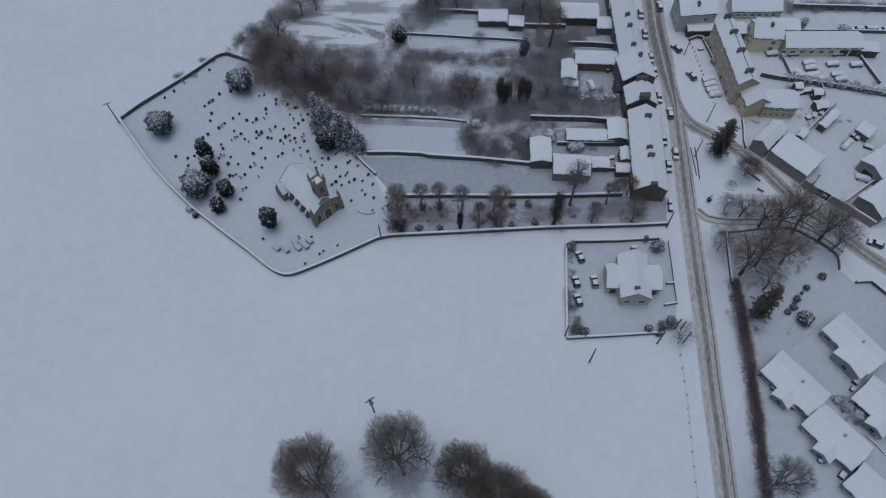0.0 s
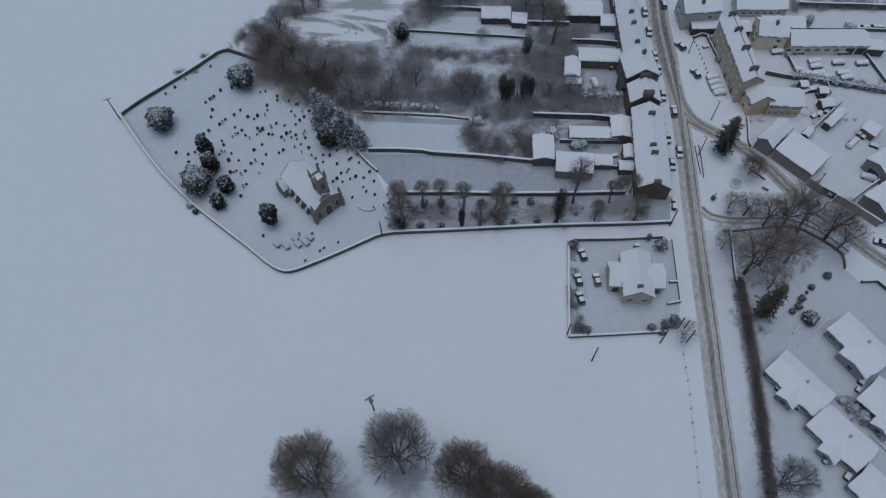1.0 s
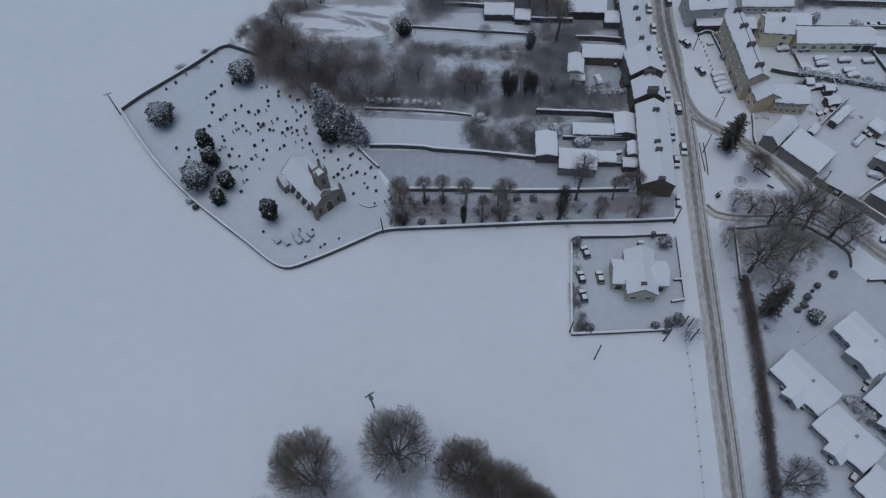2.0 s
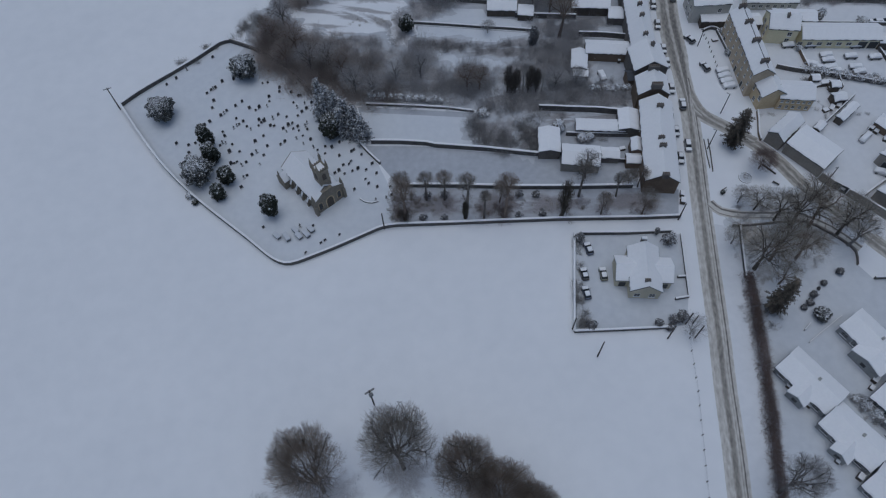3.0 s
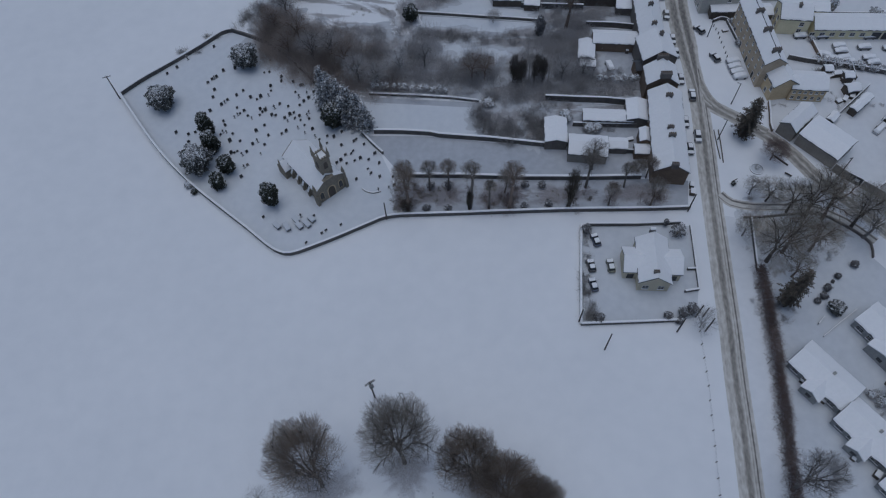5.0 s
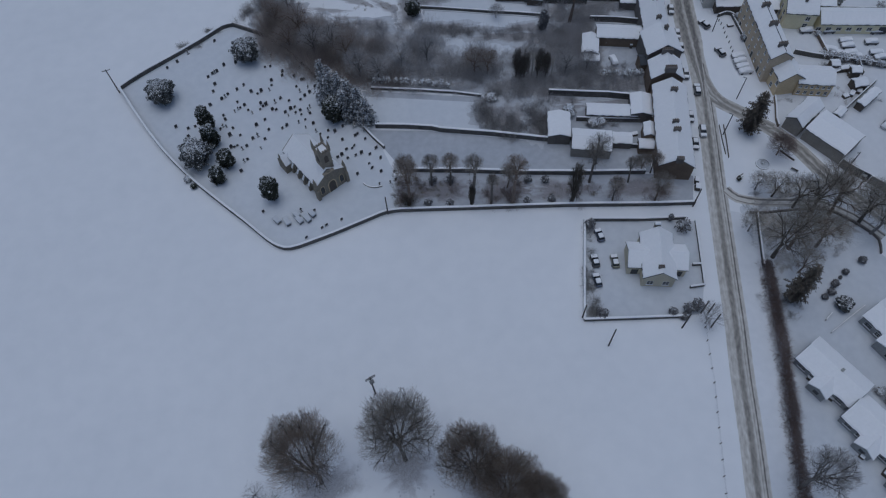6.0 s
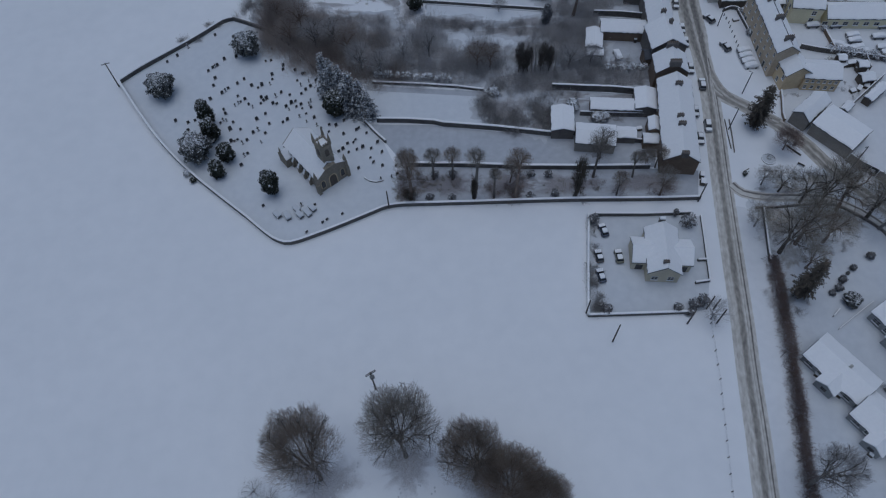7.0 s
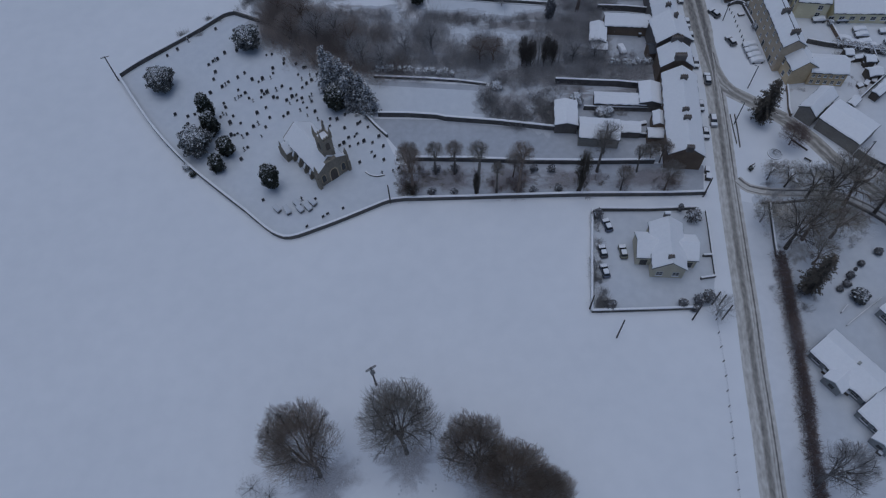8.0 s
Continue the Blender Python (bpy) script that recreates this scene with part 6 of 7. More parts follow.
hedge("roadside_hedge", [(75.0, 67.0), (74.7, 63.1), (74.2, 57.8), (73.3, 50.4), (72.3, 42.7), (71.4, 36.0), (70.3, 28.9), (69.3, 22.1), (68.3, 15.3), (67.2, 6.5), (65.6, -6.2)], 1.6, 1.8, 290, 205, HEDGE, "dark brown leafless hedge along the road")
scrub("plot_hedge", [((35.2, 78.2), 1.2, 3, 12, 1.6), ((34.4, 71.7), 1.0, 3, 10, 1.4), ((33.5, 65.5), 1.2, 4, 18, 1.6), ((33.0, 60.1), 1.5, 4, 20, 1.8), ((33.5, 57.1), 2, 1.4, 12, 1.6)],
      SCRUB, 206, "thin hedge inside the plot wall")
scrub("wall_growth", [((-71.5, 148.1), 4, 1.2, 14, 1.4), ((-65.9, 153.4), 3, 1.2, 12, 1.4), ((-55.9, 158.4), 4, 3, 16, 2), ((-53.4, 161.8), 4, 3, 14, 2.4), ((-51.0, 165.3), 3, 3, 12, 3), ((77.7, 55.3), 5, 3, 16, 1.6), ((122.1, 128.4), 16, 0.8, 40, 1.4), ((92.2, 34.5), 3, 3, 14, 1.4), ((94.1, 30.4), 3, 2, 12, 1.4)],
      SCRUB, 207, "scrubby growth along walls and beds")
scrub("wood_undergrowth", [((80.8, 71.4), 8, 6, 18, 1.1), ((88.0, 75.8), 9, 7, 24, 1.1), ((95.7, 76.8), 8, 5, 18, 1.1), ((79.3, 76.4), 4, 7, 8, 1.0), ((89.4, 70.7), 5, 4, 14, 1.2), ((86.1, 84.8), 9, 1.5, 14, 1.0), ((77.1, 76.6), 4, 8, 22, 1.4), ((81.9, 77.9), 9, 7, 40, 1.5), ((86.8, 87.0), 10, 3, 26, 1.2), ((72.8, 57.9), 2, 8, 10, 1.6)],
      THICKET, 208, "brown undergrowth below the roadside trees", 0.03)
scrub("strip_growth", [((-8.8, 95.2), 3, 5, 16, 2.2), ((-9.1, 89.9), 3, 3, 14, 2.2), ((-3.2, 94.3), 2, 2, 6, 2), ((2.1, 93.9), 2, 2, 6, 2), ((7.9, 93.1), 2, 2, 6, 2), ((12.4, 88.9), 2, 3, 8, 2.2), ((17.6, 91.6), 2.5, 4, 16, 2.6), ((16.8, 87.7), 2, 2, 8, 2.2), ((33.1, 87.6), 2, 3, 8, 2), ((37.6, 90.8), 2, 2, 6, 2), ((43.2, 87.5), 2, 2, 6, 2), ((52.2, 87.5), 4, 3, 16, 2.2), ((58.2, 95.6), 4, 2, 10, 2)],
      HEDGE, 216, "brown brush and suckers round the garden trees", 0.024)
scrub("dead_grass", [((-17.9, 161.2), 9, 1.5, 20, 0.4), ((-23.2, 154.9), 9, 1.5, 20, 0.4), ((-3.5, 93.3), 8, 3, 40, 0.4), ((16.1, 91.7), 8, 3, 40, 0.4), ((29.6, 89.8), 9, 3, 30, 0.4), ((-8.9, 92.8), 4, 6, 60, 0.5)],
      GRASS, 209, "dead grass showing through thin snow", 0.03)


# single trees that stand out of the thicket, and snowy hedges
for k, (p, h, s, m) in enumerate((((-46.4, 154.4), 9, 3.8, BROWN_BARK), ((-43.4, 160.2), 11, 4.4, BARK), ((-48.6, 158.6), 7, 2.8, BROWN_BARK), ((-38.8, 148.8), 12, 5.5, BROWN_BARK), ((-34.3, 141.6), 11, 5, BARK), ((-42.1, 144.5), 9, 4.5, BROWN_BARK), ((-29.2, 142.3), 10, 4.5, BARK), ((-21.6, 132.9), 10, 4.6, FROST_BARK), ((-15.8, 130.3), 9, 4.4, FROST_BARK), ((-24.9, 138.6), 10, 4.6, BROWN_BARK),
                                  ((-2.2, 136.7), 10, 2.6, FROST_BARK), ((10.9, 131.3), 9, 4.4, BROWN_BARK), ((14.3, 131.4), 9, 3.6, BROWN_BARK), ((-9.8, 136.2), 8, 4.0, FROST_BARK), ((-36.8, 170.8), 9, 4.5, BARK), ((-32.3, 172.4), 8, 4, BROWN_BARK), ((-45.2, 167.2), 6, 3, BARK), ((38.4, 161.2), 11, 5, BROWN_BARK), ((33.4, 164.1), 9, 4.5, BARK), ((6.6, 167.7), 10, 3, BROWN_BARK), ((13.0, 168.9), 10, 3, BROWN_BARK), ((3.0, 168.8), 8, 3, BROWN_BARK), ((35.9, 130.2), 8, 4, FROST_BARK), ((41.9, 130.8), 7, 3.4, FROST_BARK))):
    bare_tree("thicket_tree", p, h, s, 320 + k, "bare tree rising from the winter thicket", m, "trees of the thicket", twig=BROWN_THICKET if m is BROWN_BARK else THICKET, limbs=9, fork=5, sub=5, twigs=9, bole=0.22)
for k, (p, h, s) in enumerate((((40.9, 111.5), 2.2, 1.7), ((42.8, 111.3), 2.4, 1.6), ((14.6, 122.1), 2.0, 1.8))):
    evergreen("snowy_bush", p, h, s, 350 + k, "garden bush loaded with fresh snow", RIME, "round", 900, 0.3, "snow-loaded bushes")
for k, (p, h, s) in enumerate((((92.0, 33.6), 2.2, 1.9), ((93.6, 31.4), 2.4, 1.7), ((95.4, 29.6), 1.8, 1.5), ((96.6, 27.0), 1.6, 1.3), ((90.4, 35.2), 1.4, 1.1))):
    evergreen("frosted_shrub", p, h, s, 390 + k, "grey frosted shrub between the estate gardens", RIME, "round", 420, 0.2, "shrubs between the estate gardens")
for k, (p, h, s) in enumerate((((118.5, 151.3), 5, 1.4), ((130.8, 148.7), 2.5, 2.0), ((88.3, 148.1), 2.2, 1.0), ((88.3, 139.8), 1.8, 1.0), ((109.4, 139.8), 1.8, 0.9))):
    evergreen("frosted_bush", p, h, s, 370 + k, "grey frosted bush beside the yard", SCRUB, "column" if k == 0 else "round", 600, 0.28, "bushes in the yards")
scrub("yard_growth", [((125.6, 160.0), 14, 1.2, 40, 2.6), ((136.1, 158.8), 12, 1.2, 34, 2.4), ((146.4, 157.2), 10, 1.2, 30, 2.4), ((115.9, 160.9), 4, 3, 14, 3), ((93.4, 116.0), 2, 1, 4, 1), ((89.2, 107.9), 1, 1, 3, 1)], THICKET, 210, "dark growth on the far yard wall", 0.03)
def rimed_bank(name, line, seed, label, category="hedge"):
    """Low leafy growth along a line, white with rime and snow, joined into one."""
    r = random.Random(seed)
    vs, fs, n = [], [], 0
    for k, q in enumerate(smooth_line(line, 1.4)):
        v, f = leaf_cloud(170, "round", r.uniform(1.9, 2.7), r.uniform(0.9, 1.4), seed + k, 0.26)
        vs.append(v + np.array([q.x + r.uniform(-0.4, 0.4), q.y + r.uniform(-0.2, 0.5), 0.0]))
        fs.append(f + n)
        n += len(v)
    return tagged(raw_mesh(name, np.vstack(vs), np.vstack(fs), RIME), label, category, kind="stuff")


rimed_bank("wall_ivy", [(108.6, 131.1), (111.5, 130.4), (120.3, 127.9), (129.4, 125.0), (138.3, 122.1)], 211, "snowy growth over the car park wall", "ivy")
rimed_bank("snowy_hedge", [(-17.6, 129.6), (-13.0, 129.4), (-8.0, 128.6), (-2.5, 128.0), (3.0, 127.2)], 230, "low garden hedge loaded with fresh snow")
rimed_bank("snowy_hedge", [(46.4, 128.8), (50.0, 128.2), (53.5, 127.9), (56.6, 128.1)], 250, "garden hedge behind the terrace loaded with snow")
scrub("yard_weeds", [((108.7, 117.8), 3, 2, 6, 0.9), ((110.4, 115.6), 2, 2, 5, 0.8), ((119.2, 114.9), 5, 1, 10, 0.9), ((110.3, 127.2), 2, 1.5, 5, 0.8)], THICKET, 212, "dead weeds and heaps in the yard", 0.03)
scrub("garden_scrub", [((36.5, 147.0), 7, 5, 40, 2.2), ((39.1, 141.0), 6, 5, 40, 2.6), ((39.7, 133.2), 6, 5, 36, 2.6), ((38.2, 153.4), 8, 2, 26, 2.0), ((33.0, 140.4), 6, 6, 30, 2.4), ((25.8, 136.5), 8, 4, 30, 2.2), ((45.6, 155.7), 8, 2, 20, 1.6), ((29.5, 125.5), 9, 4, 36, 2.2), ((42.7, 125.2), 9, 3, 30, 1.8), ((50.9, 124.5), 9, 2.5, 24, 1.6), ((44.2, 152.2), 9, 2.5, 40, 1.8), ((41.6, 146.5), 6, 5, 40, 2.2), ((43.7, 160.7), 4, 3, 20, 2.4), ((50.9, 155.2), 8, 1.2, 20, 1.4)], THICKET, 213, "brown tangled scrub in the neglected gardens", 0.028, 1.5)
for k, (p, h, w) in enumerate((((-40.4, 20.3), 3.0, 3.2), ((-36.8, 18.7), 2.6, 3.0))):
    bare_tree("bramble", p, h, w, 380 + k, "low arching bramble under the old field tree", WOOD_BARK, "brambles", limbs=8, fork=5, sub=4, twigs=2, bole=0.06, thick=1.3)
# ---- vehicles ----
def paint(name, c):
    m, nodes, links, bsdf = material(name, 0.35)
    nz = noise_node(nodes, links, 3.0, 4)
    r = ramp_node(nodes, links, nz.outputs[0], [(0.3, tuple(v * 0.8 for v in c)), (0.7, c)])
    links.new(r.outputs[0], bsdf.inputs["Base Color"])
    bsdf.inputs["Coat Weight"].default_value = 0.4
    return m


PAINTS = {"dark blue": paint("dark_blue_paint", (0.075, 0.095, 0.15)), "black": paint("black_paint", (0.05, 0.05, 0.055)), "silver": paint("silver_paint", (0.32, 0.33, 0.34)), "white": paint("white_car_paint", (0.7, 0.7, 0.7)), "green": paint("green_paint", (0.2, 0.2, 0.14)), "grey": paint("grey_paint", (0.12, 0.125, 0.13))}


def loft(bm, sections):
    """Skins rings of points of equal number, with both ends closed."""
    rings = [[bm.verts.new(p) for p in s] for s in sections]
    for a, b in zip(rings, rings[1:]):
        n = len(a)
        for i in range(n):
            bm.faces.new((a[i], a[(i + 1) % n], b[(i + 1) % n], b[i]))
    bm.faces.new(rings[0][::-1])
    bm.faces.new(rings[-1])
    bmesh.ops.recalc_face_normals(bm, faces=bm.faces[:])
    return bm


def slab_ring(z, x0, x1, w, r):
    """A rounded rectangle at height z from x0 to x1, half width w."""
    pts = []
    for cx, cy, a0 in ((x1 - r, w - r, 0), (x0 + r, w - r, 90), (x0 + r, -w + r, 180), (x1 - r, -w + r, 270)):
        for k in range(3):
            a = radians(a0 + 45 * k)
            pts.append((cx + r * math.cos(a), cy + r * math.sin(a), z))
    return pts


def car(p, turn, colour, label, snow=1.0, length=4.2):
    """A hatchback with its length along x."""
    h = length / 2
    root = empty("car", spot(p, 0.0, turn), label, "car", "parked cars" if snow > 0.1 else "")
    mat = PAINTS[colour]
    body = part("body", loft(bmesh.new(), [slab_ring(0.25, -h + 0.1, h - 0.1, 0.8, 0.25), slab_ring(0.45, -h, h, 0.87, 0.3), slab_ring(0.75, -h + 0.03, h - 0.05, 0.88, 0.3), slab_ring(0.95, -h + 0.12, h - 0.25, 0.82, 0.3)]), mat, root, smooth=False)
    part("cabin_glass", loft(bmesh.new(), [slab_ring(0.94, -h + 0.3, h - 1.05, 0.79, 0.2), slab_ring(1.36, -h + 0.62, h - 1.75, 0.62, 0.2)]), GLASS, root)
    roof = part("roof", loft(bmesh.new(), [slab_ring(1.36, -h + 0.58, h - 1.72, 0.64, 0.2), slab_ring(1.46, -h + 0.75, h - 1.95, 0.55, 0.2)]), mat, root)
    for x in (-h + 0.78, h - 0.82):
        for y in (-0.82, 0.82):
            bm = bmesh.new()
            add_tube(bm, (x, y - 0.1, 0.32), (x, y + 0.1, 0.32), 0.32, 0.32, 14)
            wheel = part("wheel", bm, RUBBER, root)
            bm = bmesh.new()
            s = 0.11 if y > 0 else -0.11
            add_tube(bm, (x, y, 0.32), (x, y + s, 0.32), 0.2, 0.19, 10)
            part("rim", bm, STEEL, wheel)
    for x, nm, m in ((h - 0.06, "headlight", WHITE), (-h + 0.02, "tail_light", BRICK)):
        for y in (-0.6, 0.6):
            part(nm, box(x - 0.05, x + 0.05, y - 0.17, y + 0.17, 0.62, 0.76, 0.02), m, root)
    if snow >= 1:
        part("snow_cover", loft(bmesh.new(), [slab_ring(0.9, -h + 0.06, h - 0.12, 0.84, 0.3), slab_ring(1.08, -h + 0.12, h - 0.25, 0.8, 0.3), slab_ring(1.2, -h + 0.25, h - 1.0, 0.76, 0.28), slab_ring(1.46, -h + 0.45, h - 1.5, 0.68, 0.25), slab_ring(1.57, -h + 0.7, h - 1.85, 0.52, 0.25)]), ROOF_SNOW, body, "thick loaf of snow over the whole car")
    elif snow > 0:
        part("roof_snow", loft(bmesh.new(), [slab_ring(1.45, -h + 0.66, h - 1.82, 0.6, 0.2), slab_ring(1.47 + 0.14 * snow, -h + 0.8, h - 1.98, 0.5, 0.2)]), ROOF_SNOW, roof)
        part("bonnet_snow", loft(bmesh.new(), [slab_ring(0.94, h - 1.1, h - 0.2, 0.8, 0.2), slab_ring(0.96 + 0.12 * snow, h - 1.15, h - 0.35, 0.7, 0.18)]), ROOF_SNOW, body)
    return root


ROAD_TURN = heading((68.5, 80.7), (71.5, 109.8))
car((40.0, 69.7), 92, "green", "olive green car with dark glass in the bungalow yard", 0.3, 3.8)
car((37.5, 77.0), 102, "dark blue", "dark blue car with snow on its bonnet and roof", 0.9, 3.8)
car((35.4, 70.0), 95, "black", "black car half hidden beside the hedge", 0.15, 3.6)
car((35.1, 64.9), 98, "dark blue", "blue car with snowy roof beside the hedge", 0.9, 3.8)
car((69.2, 107.1), ROAD_TURN + 180, "silver", "pale silver car driving along the slushy road", 0.15)
car((70.9, 121.4), ROAD_TURN, "grey", "grey car standing at the roadside", 0.4)
car((77.2, 164.3), ROAD_TURN, "grey", "grey car on the far road", 0.4)
STREET = "dark parked car with deep snow on top beside the terrace"
for p in ((70.5, 161.4), (70.1, 152.8), (69.8, 142.7), (69.7, 137.3), (69.0, 127.3), (67.0, 112.1), (66.3, 103.0)):
    car(p, ROAD_TURN + 180, "black", STREET, 0.9, 3.9)
for p, a in (((78.4, 146.2), 120), ((80.4, 135.0), 110)):
    car(p, a, "grey", "parked car with deep snow on top on the forecourt", 0.9, 4.0)
for k, p in enumerate(((85.0, 133.1), (85.0, 131.1), (85.2, 129.1), (85.6, 127.3))):
    car(p, 183, ("grey", "silver", "grey", "white")[k], "snow-topped car parked before the tall terrace", 1.0, 3.9)
for p, a in (((116.4, 136.9), 178), ((116.3, 134.9), 178), ((111.2, 133.8), 150), ((112.7, 132.2), 152), ((116.2, 132.2), 180), ((117.0, 130.5), 182), ((123.3, 135.9), 178), ((130.2, 135.1), 178), ((123.3, 131.7), 172), ((123.8, 129.8), 180), ((106.6, 141.6), 180), ((112.9, 141.1), 180), ((126.1, 140.0), 180)):
    car(p, a, "grey", "snow-covered car in the yard car park", 1.0, 3.8)
car((114.0, 74.9), 150, "dark blue", "dark car on the lane with snowy roof", 0.6)
car((117.5, 106.6), 40, "white", "pale van under snow in the yard", 1.0, 4.8)
car((50.1, 133.8), 100, "white", "white car under snow behind the terrace", 1.0, 3.9)
car((117.9, 94.9), 150, "white", "pale car under snow beside the barn", 1.0)
for p, a in (((135.4, 149.1), 178), ((138.5, 149.0), 175), ((140.0, 148.7), 182), ((143.4, 148.1), 178)):
    car(p, a, "black", "dark vehicle with snowy roof in the back yard", 0.8)


# ---- yard clutter ----
def crate_stack(p, turn, l, w, h, label="stack of dark timber and pallets under snow"):
    root = empty("timber_stack", spot(p, 0, turn), label, "stack", "yard clutter")
    n = max(2, int(h / 0.3))
    for k in range(n):
        o = random.uniform(-0.08, 0.08)
        part("layer", box(-l / 2 + o, l / 2 + o, -w / 2 + o, w / 2 + o, k * h / n, (k + 0.8) * h / n, 0.02), TIMBER, root)
    part("snow_cap", box(-l / 2, l / 2, -w / 2, w / 2, h - 0.06, h + 0.16, 0.06), ROOF_SNOW, root)


STACKS = [((110.5, 125.9), 20, 2.6, 1.4, 1.0), ((112.6, 126.2), 5, 3.0, 1.5, 1.3), ((114.1, 124.3), 30, 2.2, 1.4, 1.1), ((114.1, 118.4), 60, 2.4, 1.3, 0.9), ((111.8, 117.4), 50, 2.0, 1.2, 0.8), ((109.9, 116.7), 20, 1.6, 1.2, 0.7), ((120.3, 109.7), 40, 2.2, 1.3, 1.2), ((121.2, 108.5), 45, 1.8, 1.2, 0.9), ((123.1, 105.2), 150, 2.4, 1.2, 0.8)]
STACKS += [((48.6, 140.9), 80, 1.8, 1.2, 1.2), ((55.9, 138.9), 85, 0.8, 0.8, 1.2), ((51.3, 107.3), 10, 1.6, 1.0, 0.8), ((47.8, 107.0), 5, 1.2, 0.8, 0.5), ((53.9, 112.4), 0, 1.8, 1.0, 1.2), ((63.9, 89.4), 75, 1.6, 1.2, 1.3), ((64.1, 91.5), 75, 1.4, 1.0, 1.3), ((85.9, 145.5), 10, 1.8, 1.0, 0.6)]
for p, a, l, w, h in STACKS:
    crate_stack(p, a, l, w, h)
for p, a, l, w, h in (((80.0, 34.6), 42, 1.2, 0.9, 0.9), ((82.3, 22.3), 42, 1.2, 0.9, 0.9), ((96.3, 39.4), 42, 1.6, 1.2, 1.2), ((94.9, 37.6), 42, 1.2, 0.9, 0.9), ((85.9, 18.8), 42, 1.6, 1.2, 1.2), ((76.7, 39.2), 42, 1.0, 0.8, 0.9)):
    crate_stack(p, a, l, w, h, "bins and boxes under snow by the door")
# ---- poles, lamps, fences ----
def pole(p, height, label="dark timber telegraph pole standing in snow", arms=0, turn=0.0, transformer=False):
    root = empty("telegraph_pole", spot(p, 0, turn), label, "pole", "telegraph poles")
    part("post", add_tube(bmesh.new(), (0, 0, -0.3), (0, 0, height), 0.19, 0.14, 9), POLE_WOOD, root)
    for k in range(arms):
        z = height - 0.3 - 0.7 * k
        arm = part("crossarm", box(-1.1, 1.1, -0.06, 0.06, z - 0.07, z + 0.07), POLE_WOOD, root)
        bm = bmesh.new()
        for x in (-1.0, -0.4, 0.4, 1.0):
            add_tube(bm, (x, 0, z + 0.07), (x, 0, z + 0.3), 0.06, 0.05, 7)
        part("insulators", bm, STEEL, arm)
    if transformer:
        tr = part("transformer", box(-0.45, 0.45, -0.75, -0.15, height - 2.4, height - 1.3, 0.05), STEEL, root)
        bm = bmesh.new()
        for s in (-1, 1):
            add_tube(bm, (0, 0, height - 1.4), (s * 1.2, -0.2, height - 0.1), 0.05, 0.05, 6)
        part("brace", bm, STEEL, root)
    return root


pole((-89.1, 131.3), 9.0, "timber power pole at the churchyard corner", arms=1, turn=20)
pole((-13.6, 86.4), 7.4, "dark timber telegraph pole by the field wall")
pole((35.3, 48.8), 9.0, "dark timber telegraph pole in the snowy field")
pole((-16.4, 40.4), 10.5, "timber power pole with crossarms in the field", arms=2, turn=30, transformer=True)
pole((61.7, 84.2), 7.5, "dark timber pole at the wall end")
pole((57.3, 55.6), 6.2, "dark timber pole beside the roadside bush")
pole((58.9, 55.5), 4.8, "dark timber pole beside the roadside bush")
pole((58.7, 52.0), 7.0, "dark timber pole beside the road")
pole((52.3, 52.2), 7.4, "dark timber pole at the plot corner")
pole((30.5, 55.9), 6.5, "thin pole at the plot wall")


def street_lamp(p, height, turn):
    root = empty("street_lamp", spot(p, 0, turn), "slim dark street lamp beside the snowy road", "street lamp", "street lamps")
    bm = add_tube(bmesh.new(), (0, 0, -0.3), (0, 0, height), 0.15, 0.11, 8)
    part("column", bm, DARKPAINT, root)
    part("arm", add_tube(bmesh.new(), (0, 0, height - 0.05), (0.5, 0, height + 0.08), 0.05, 0.05, 7), STEEL, root)
    part("lantern", box(0.4, 0.95, -0.12, 0.12, height + 0.02, height + 0.16, 0.04), STEEL, root)


street_lamp((80.9, 117.9), 8.0, 160)
street_lamp((74.4, 106.0), 8.0, 160)
street_lamp((101.0, 91.4), 9.2, 200)
street_lamp((80.4, 143.7), 6.4, 180)


def fence(name, pts, gap, height, label):
    """Timber posts with two rails."""
    line = [Vector((p[0], p[1], 0)) for p in pts]
    root = empty(name, Matrix(), label, "fence", kind="structure")
    me = None
    for a, b in zip(line, line[1:]):
        n = max(1, round((b - a).length / gap))
        for k in range(n):
            q = a.lerp(b, k / n)
            if me is None:
                first = part("post", box(-0.07, 0.07, -0.07, 0.07, -0.2, height, 0.01), TIMBER, root)
                me = first.data
                ob = first
            else:
                ob = new("post", me)
                ob.parent = root
            ob.matrix_local = pose(q.x, q.y, 0, random.uniform(-3, 3), random.uniform(-3, 3), 0)
        d = (b - a).normalized()
        s = Vector((-d.y, d.x, 0)) * 0.008
        for z in (height * 0.5, height * 0.92):
            bm = bmesh.new()
            prism(bm, [a - s + Vector((0, 0, z - 0.006)), a + s + Vector((0, 0, z - 0.006)), a + s + Vector((0, 0, z + 0.006)), a - s + Vector((0, 0, z + 0.006))], b - a)
            part("wire_rail", bm, STEEL, root)
    return root


fence("field_fence", [(57.3, 51.9), (56.3, 39.1), (54.6, 26.2), (53.3, 16.4), (51.9, 2.1)], 3.4, 1.15, "post and wire fence between field and road")


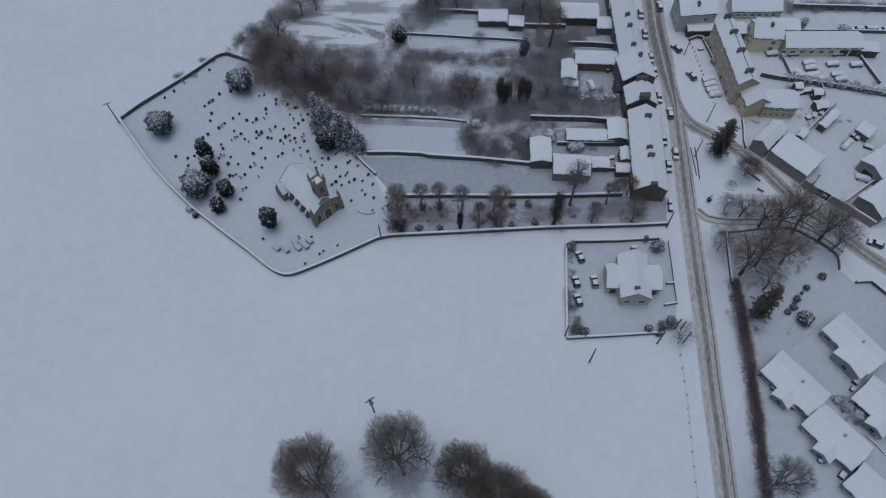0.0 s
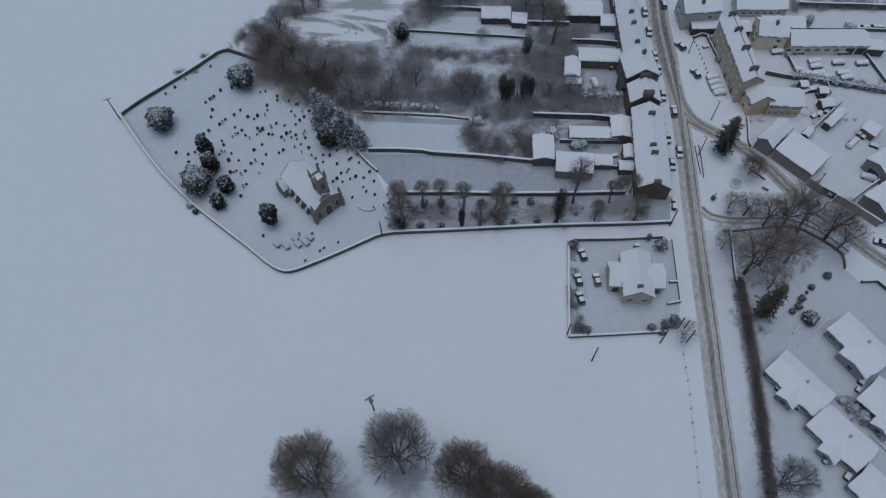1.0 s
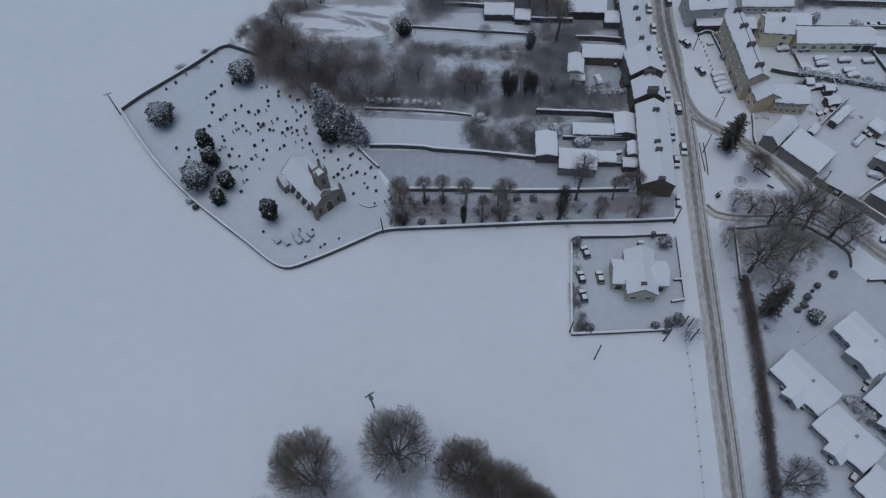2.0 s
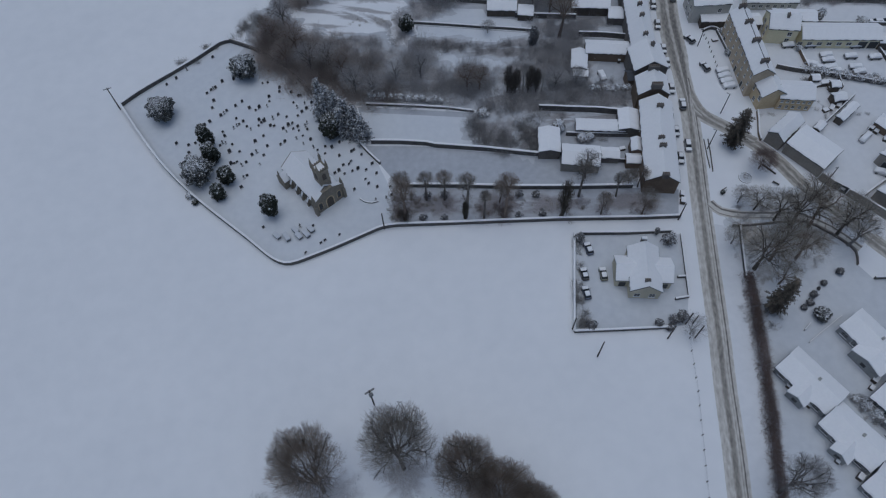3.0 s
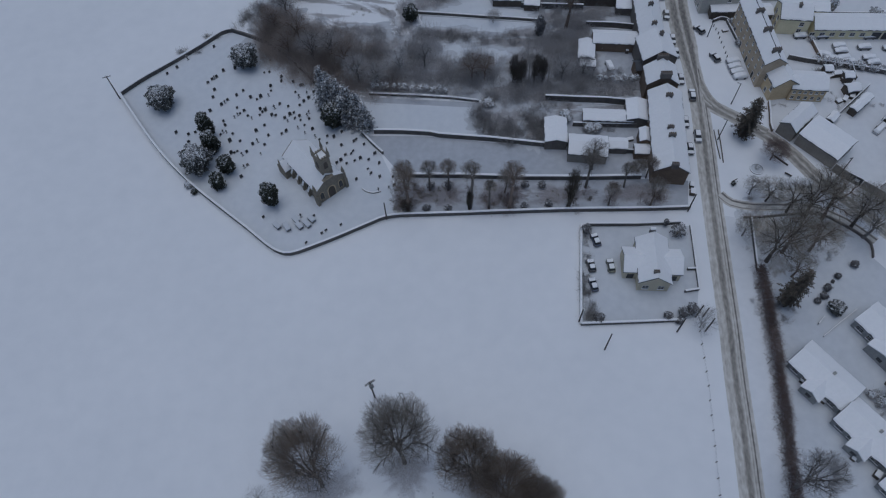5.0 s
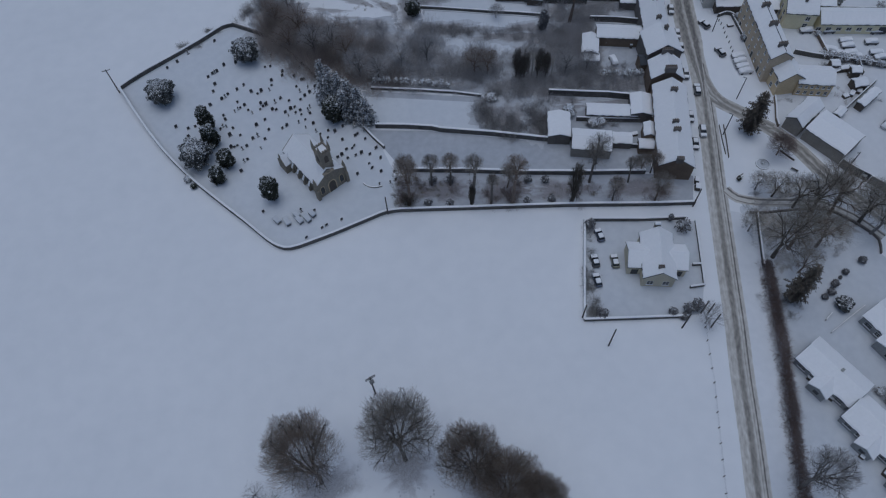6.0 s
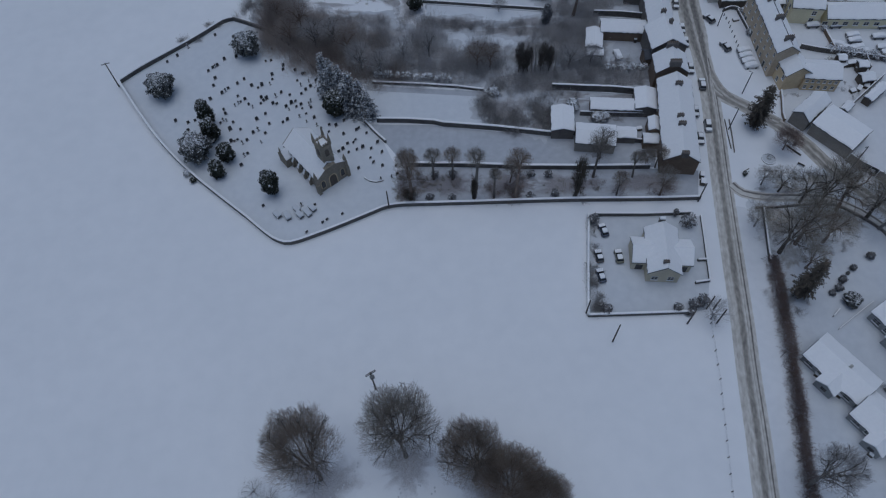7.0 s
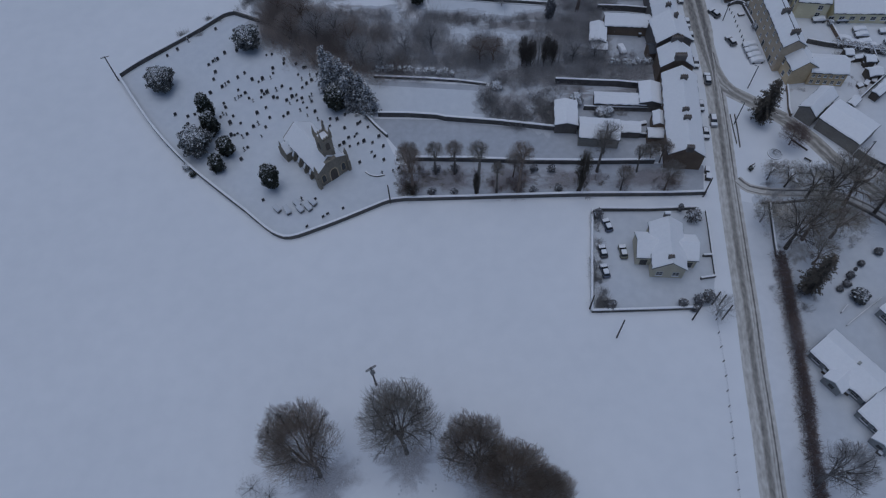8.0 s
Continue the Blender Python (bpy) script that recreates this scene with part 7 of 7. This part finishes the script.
def footprints(tracks, seed):
    """Trodden prints across the field, left and right in turn, each a shallow dint with a low rim of snow."""
    r = random.Random(seed)
    bm = bmesh.new()
    for pts in tracks:
        for k, q in enumerate(smooth_line(pts, 0.75)):
            x, y = q.x + (0.16 if k % 2 else -0.16) + r.uniform(-0.12, 0.12), q.y + r.uniform(-0.15, 0.15)
            lo, hi = [], []
            for i in range(8):
                a = 2 * math.pi * i / 8
                lo.append(bm.verts.new((x + 0.11 * math.cos(a), y + 0.16 * math.sin(a), 0.026)))
                hi.append(bm.verts.new((x + 0.19 * math.cos(a), y + 0.24 * math.sin(a), 0.024)))
            bm.faces.new(lo)
            for i in range(8):
                bm.faces.new((lo[i], hi[i], hi[(i + 1) % 8], lo[(i + 1) % 8]))
    bmesh.ops.recalc_face_normals(bm, faces=bm.faces[:])
    tagged(mesh_object("footprints", bm, PRINT_SNOW), "trail of trodden prints in the snow below the old trees", "footprints", kind="stuff")


PRINT_SNOW = snow_material("trodden_print_snow", 2.0, 0.3, (0.5, 0.515, 0.54), (0.62, 0.635, 0.655))
footprints([[(-25.0, 18.6), (-23.0, 20.6), (-21.0, 21.8), (-20.3, 23.4), (-19.8, 25.2)],
            [(-11.6, 18.2), (-11.3, 19.6), (-9.8, 19.5), (-8.1, 19.8), (-7.4, 20.4), (-8.4, 21.2), (-10.5, 20.6)],
            [(-5.0, 18.4), (-4.3, 19.6)]], 17)


# ---- the green and the forecourt ----
def planter(p):
    root = empty("round_planter", spot(p), "round stone flower bed ring under snow", "planter")
    n = 28
    for k in range(n):
        a0, a1 = 2 * math.pi * k / n, 2 * math.pi * (k + 0.92) / n
        bm = bmesh.new()
        prism(bm, [(r * math.cos(a), r * math.sin(a), -0.1) for r, a in ((1.5, a0), (1.8, a0), (1.8, a1), (1.5, a1))], (0, 0, 0.3))
        part("kerb_stone", bm, TOMB, root)
    mound = bmesh.new()
    bmesh.ops.create_uvsphere(mound, u_segments=20, v_segments=10, radius=1.5, matrix=Matrix.Diagonal((1, 1, 0.14, 1)))
    bed = part("snow_mound", mound, TRODDEN, root, smooth=True)
    raw_mesh("bedding_plant", *leaf_cloud(90, "round", 0.9, 0.8, 5, 0.18), SCRUB, bed)


planter((82.1, 95.9))


def bench(p, turn):
    root = empty("bench", spot(p, 0, turn), "dark timber bench on the snowy green", "bench")
    seat = part("seat", box(-0.9, 0.9, -0.25, 0.25, 0.42, 0.48, 0.01), TIMBER, root)
    part("backrest", box(-0.9, 0.9, 0.22, 0.28, 0.5, 0.95, 0.01), TIMBER, root)
    part("snow_cap", box(-0.86, 0.86, -0.24, 0.2, 0.48, 0.56, 0.02), ROOF_SNOW, seat)
    for x in (-0.75, 0.75):
        part("leg", box(x - 0.05, x + 0.05, -0.22, 0.24, -0.1, 0.42), TIMBER, root)


bench((75.4, 92.1), 30)
bench((89.4, 93.5), 140)
evergreen("small_shrub", (74.8, 91.4), 1.2, 0.7, 301, "small dark shrub on the green", YEW, "round", 200, 0.2)


def bollard(p):
    root = empty("bollard", spot(p), "short dark bollard on the forecourt", "bollard", "forecourt bollards")
    bm = add_tube(bmesh.new(), (0, 0, -0.1), (0, 0, 0.95), 0.14, 0.12, 9)
    part("post", bm, DARKPAINT, root)
    part("snow_cap", add_tube(bmesh.new(), (0, 0, 0.95), (0, 0, 1.05), 0.13, 0.08, 9), ROOF_SNOW, root)


for p in ((83.1, 147.6), (83.4, 146.2), (83.7, 144.5), (83.6, 142.7), (83.7, 140.8), (83.9, 138.8), (83.9, 136.7), (84.0, 135.2)):
    bollard(p)


def railing(name, a, b, height, gap, label):
    """Upright bars between two rails, as before the tall houses."""
    L = math.dist(a, b)
    root = empty(name, spot(a, 0, heading(a, b)), label, "railing", kind="structure")
    first = part("upright", box(-0.05, 0.05, -0.05, 0.05, -0.1, height), WHITE, root)
    for k in range(1, int(L / gap) + 1):
        ob = new("upright", first.data)
        ob.parent = root
        ob.location = (k * gap, 0, 0)
    for z in (height * 0.55, height * 0.95):
        part("rail", box(0, L, -0.035, 0.035, z - 0.04, z + 0.04), WHITE, root)


railing("white_railing", (90.6, 123.3), (91.1, 118.7), 1.1, 0.8, "white railing down the house steps")


def marker_post(p, height):
    root = empty("marker_post", spot(p), "thin leaning marker post at the hedge", "post", "hedge posts")
    part("post", add_tube(bmesh.new(), (0, 0, -0.2), (0.15, 0.1, height), 0.06, 0.05, 7), TIMBER, root)


for p, h in (((70.4, 43.5), 3.0), ((68.8, 29.8), 3.2), ((67.6, 21.5), 4.0), ((67.0, 14.6), 4.5)):
    marker_post(p, h)


# ---- the gate in the warehouse wall ----
def yard_gate(a, b, height):
    L = math.dist(a, b)
    root = empty("yard_gate", spot(a, 0, heading(a, b)), "dark boarded double gate in the warehouse yard wall", "gate")
    for k in range(2):
        leaf = part("gate_leaf", box(k * L / 2 + 0.03, (k + 1) * L / 2 - 0.03, -0.34, -0.26, 0.08, height, 0.01), DARKPAINT, root)
        for j in range(5):
            x = k * L / 2 + (j + 0.5) * L / 10
            part("batten", box(x - 0.06, x + 0.06, -0.38, -0.335, 0.1, height - 0.02), DARKPAINT, leaf)
    part("top_rail", box(0, L, -0.37, -0.25, height + 0.005, height + 0.12, 0.01), ROOF_SNOW, root, "snow lying along the top rail")
    sign = part("sign", box(L * 0.55, L * 0.8, -0.42, -0.385, height * 0.45, height * 0.75, 0.005), WHITE, root, "small white notice board")
    for z in (0.66, 0.56):
        part("notice_line", box(L * 0.58, L * 0.77, -0.426, -0.421, height * z, height * z + 0.06), DARKPAINT, sign)
    return root


yard_gate((103.45, 91.6), (106.35, 89.15), 2.9)
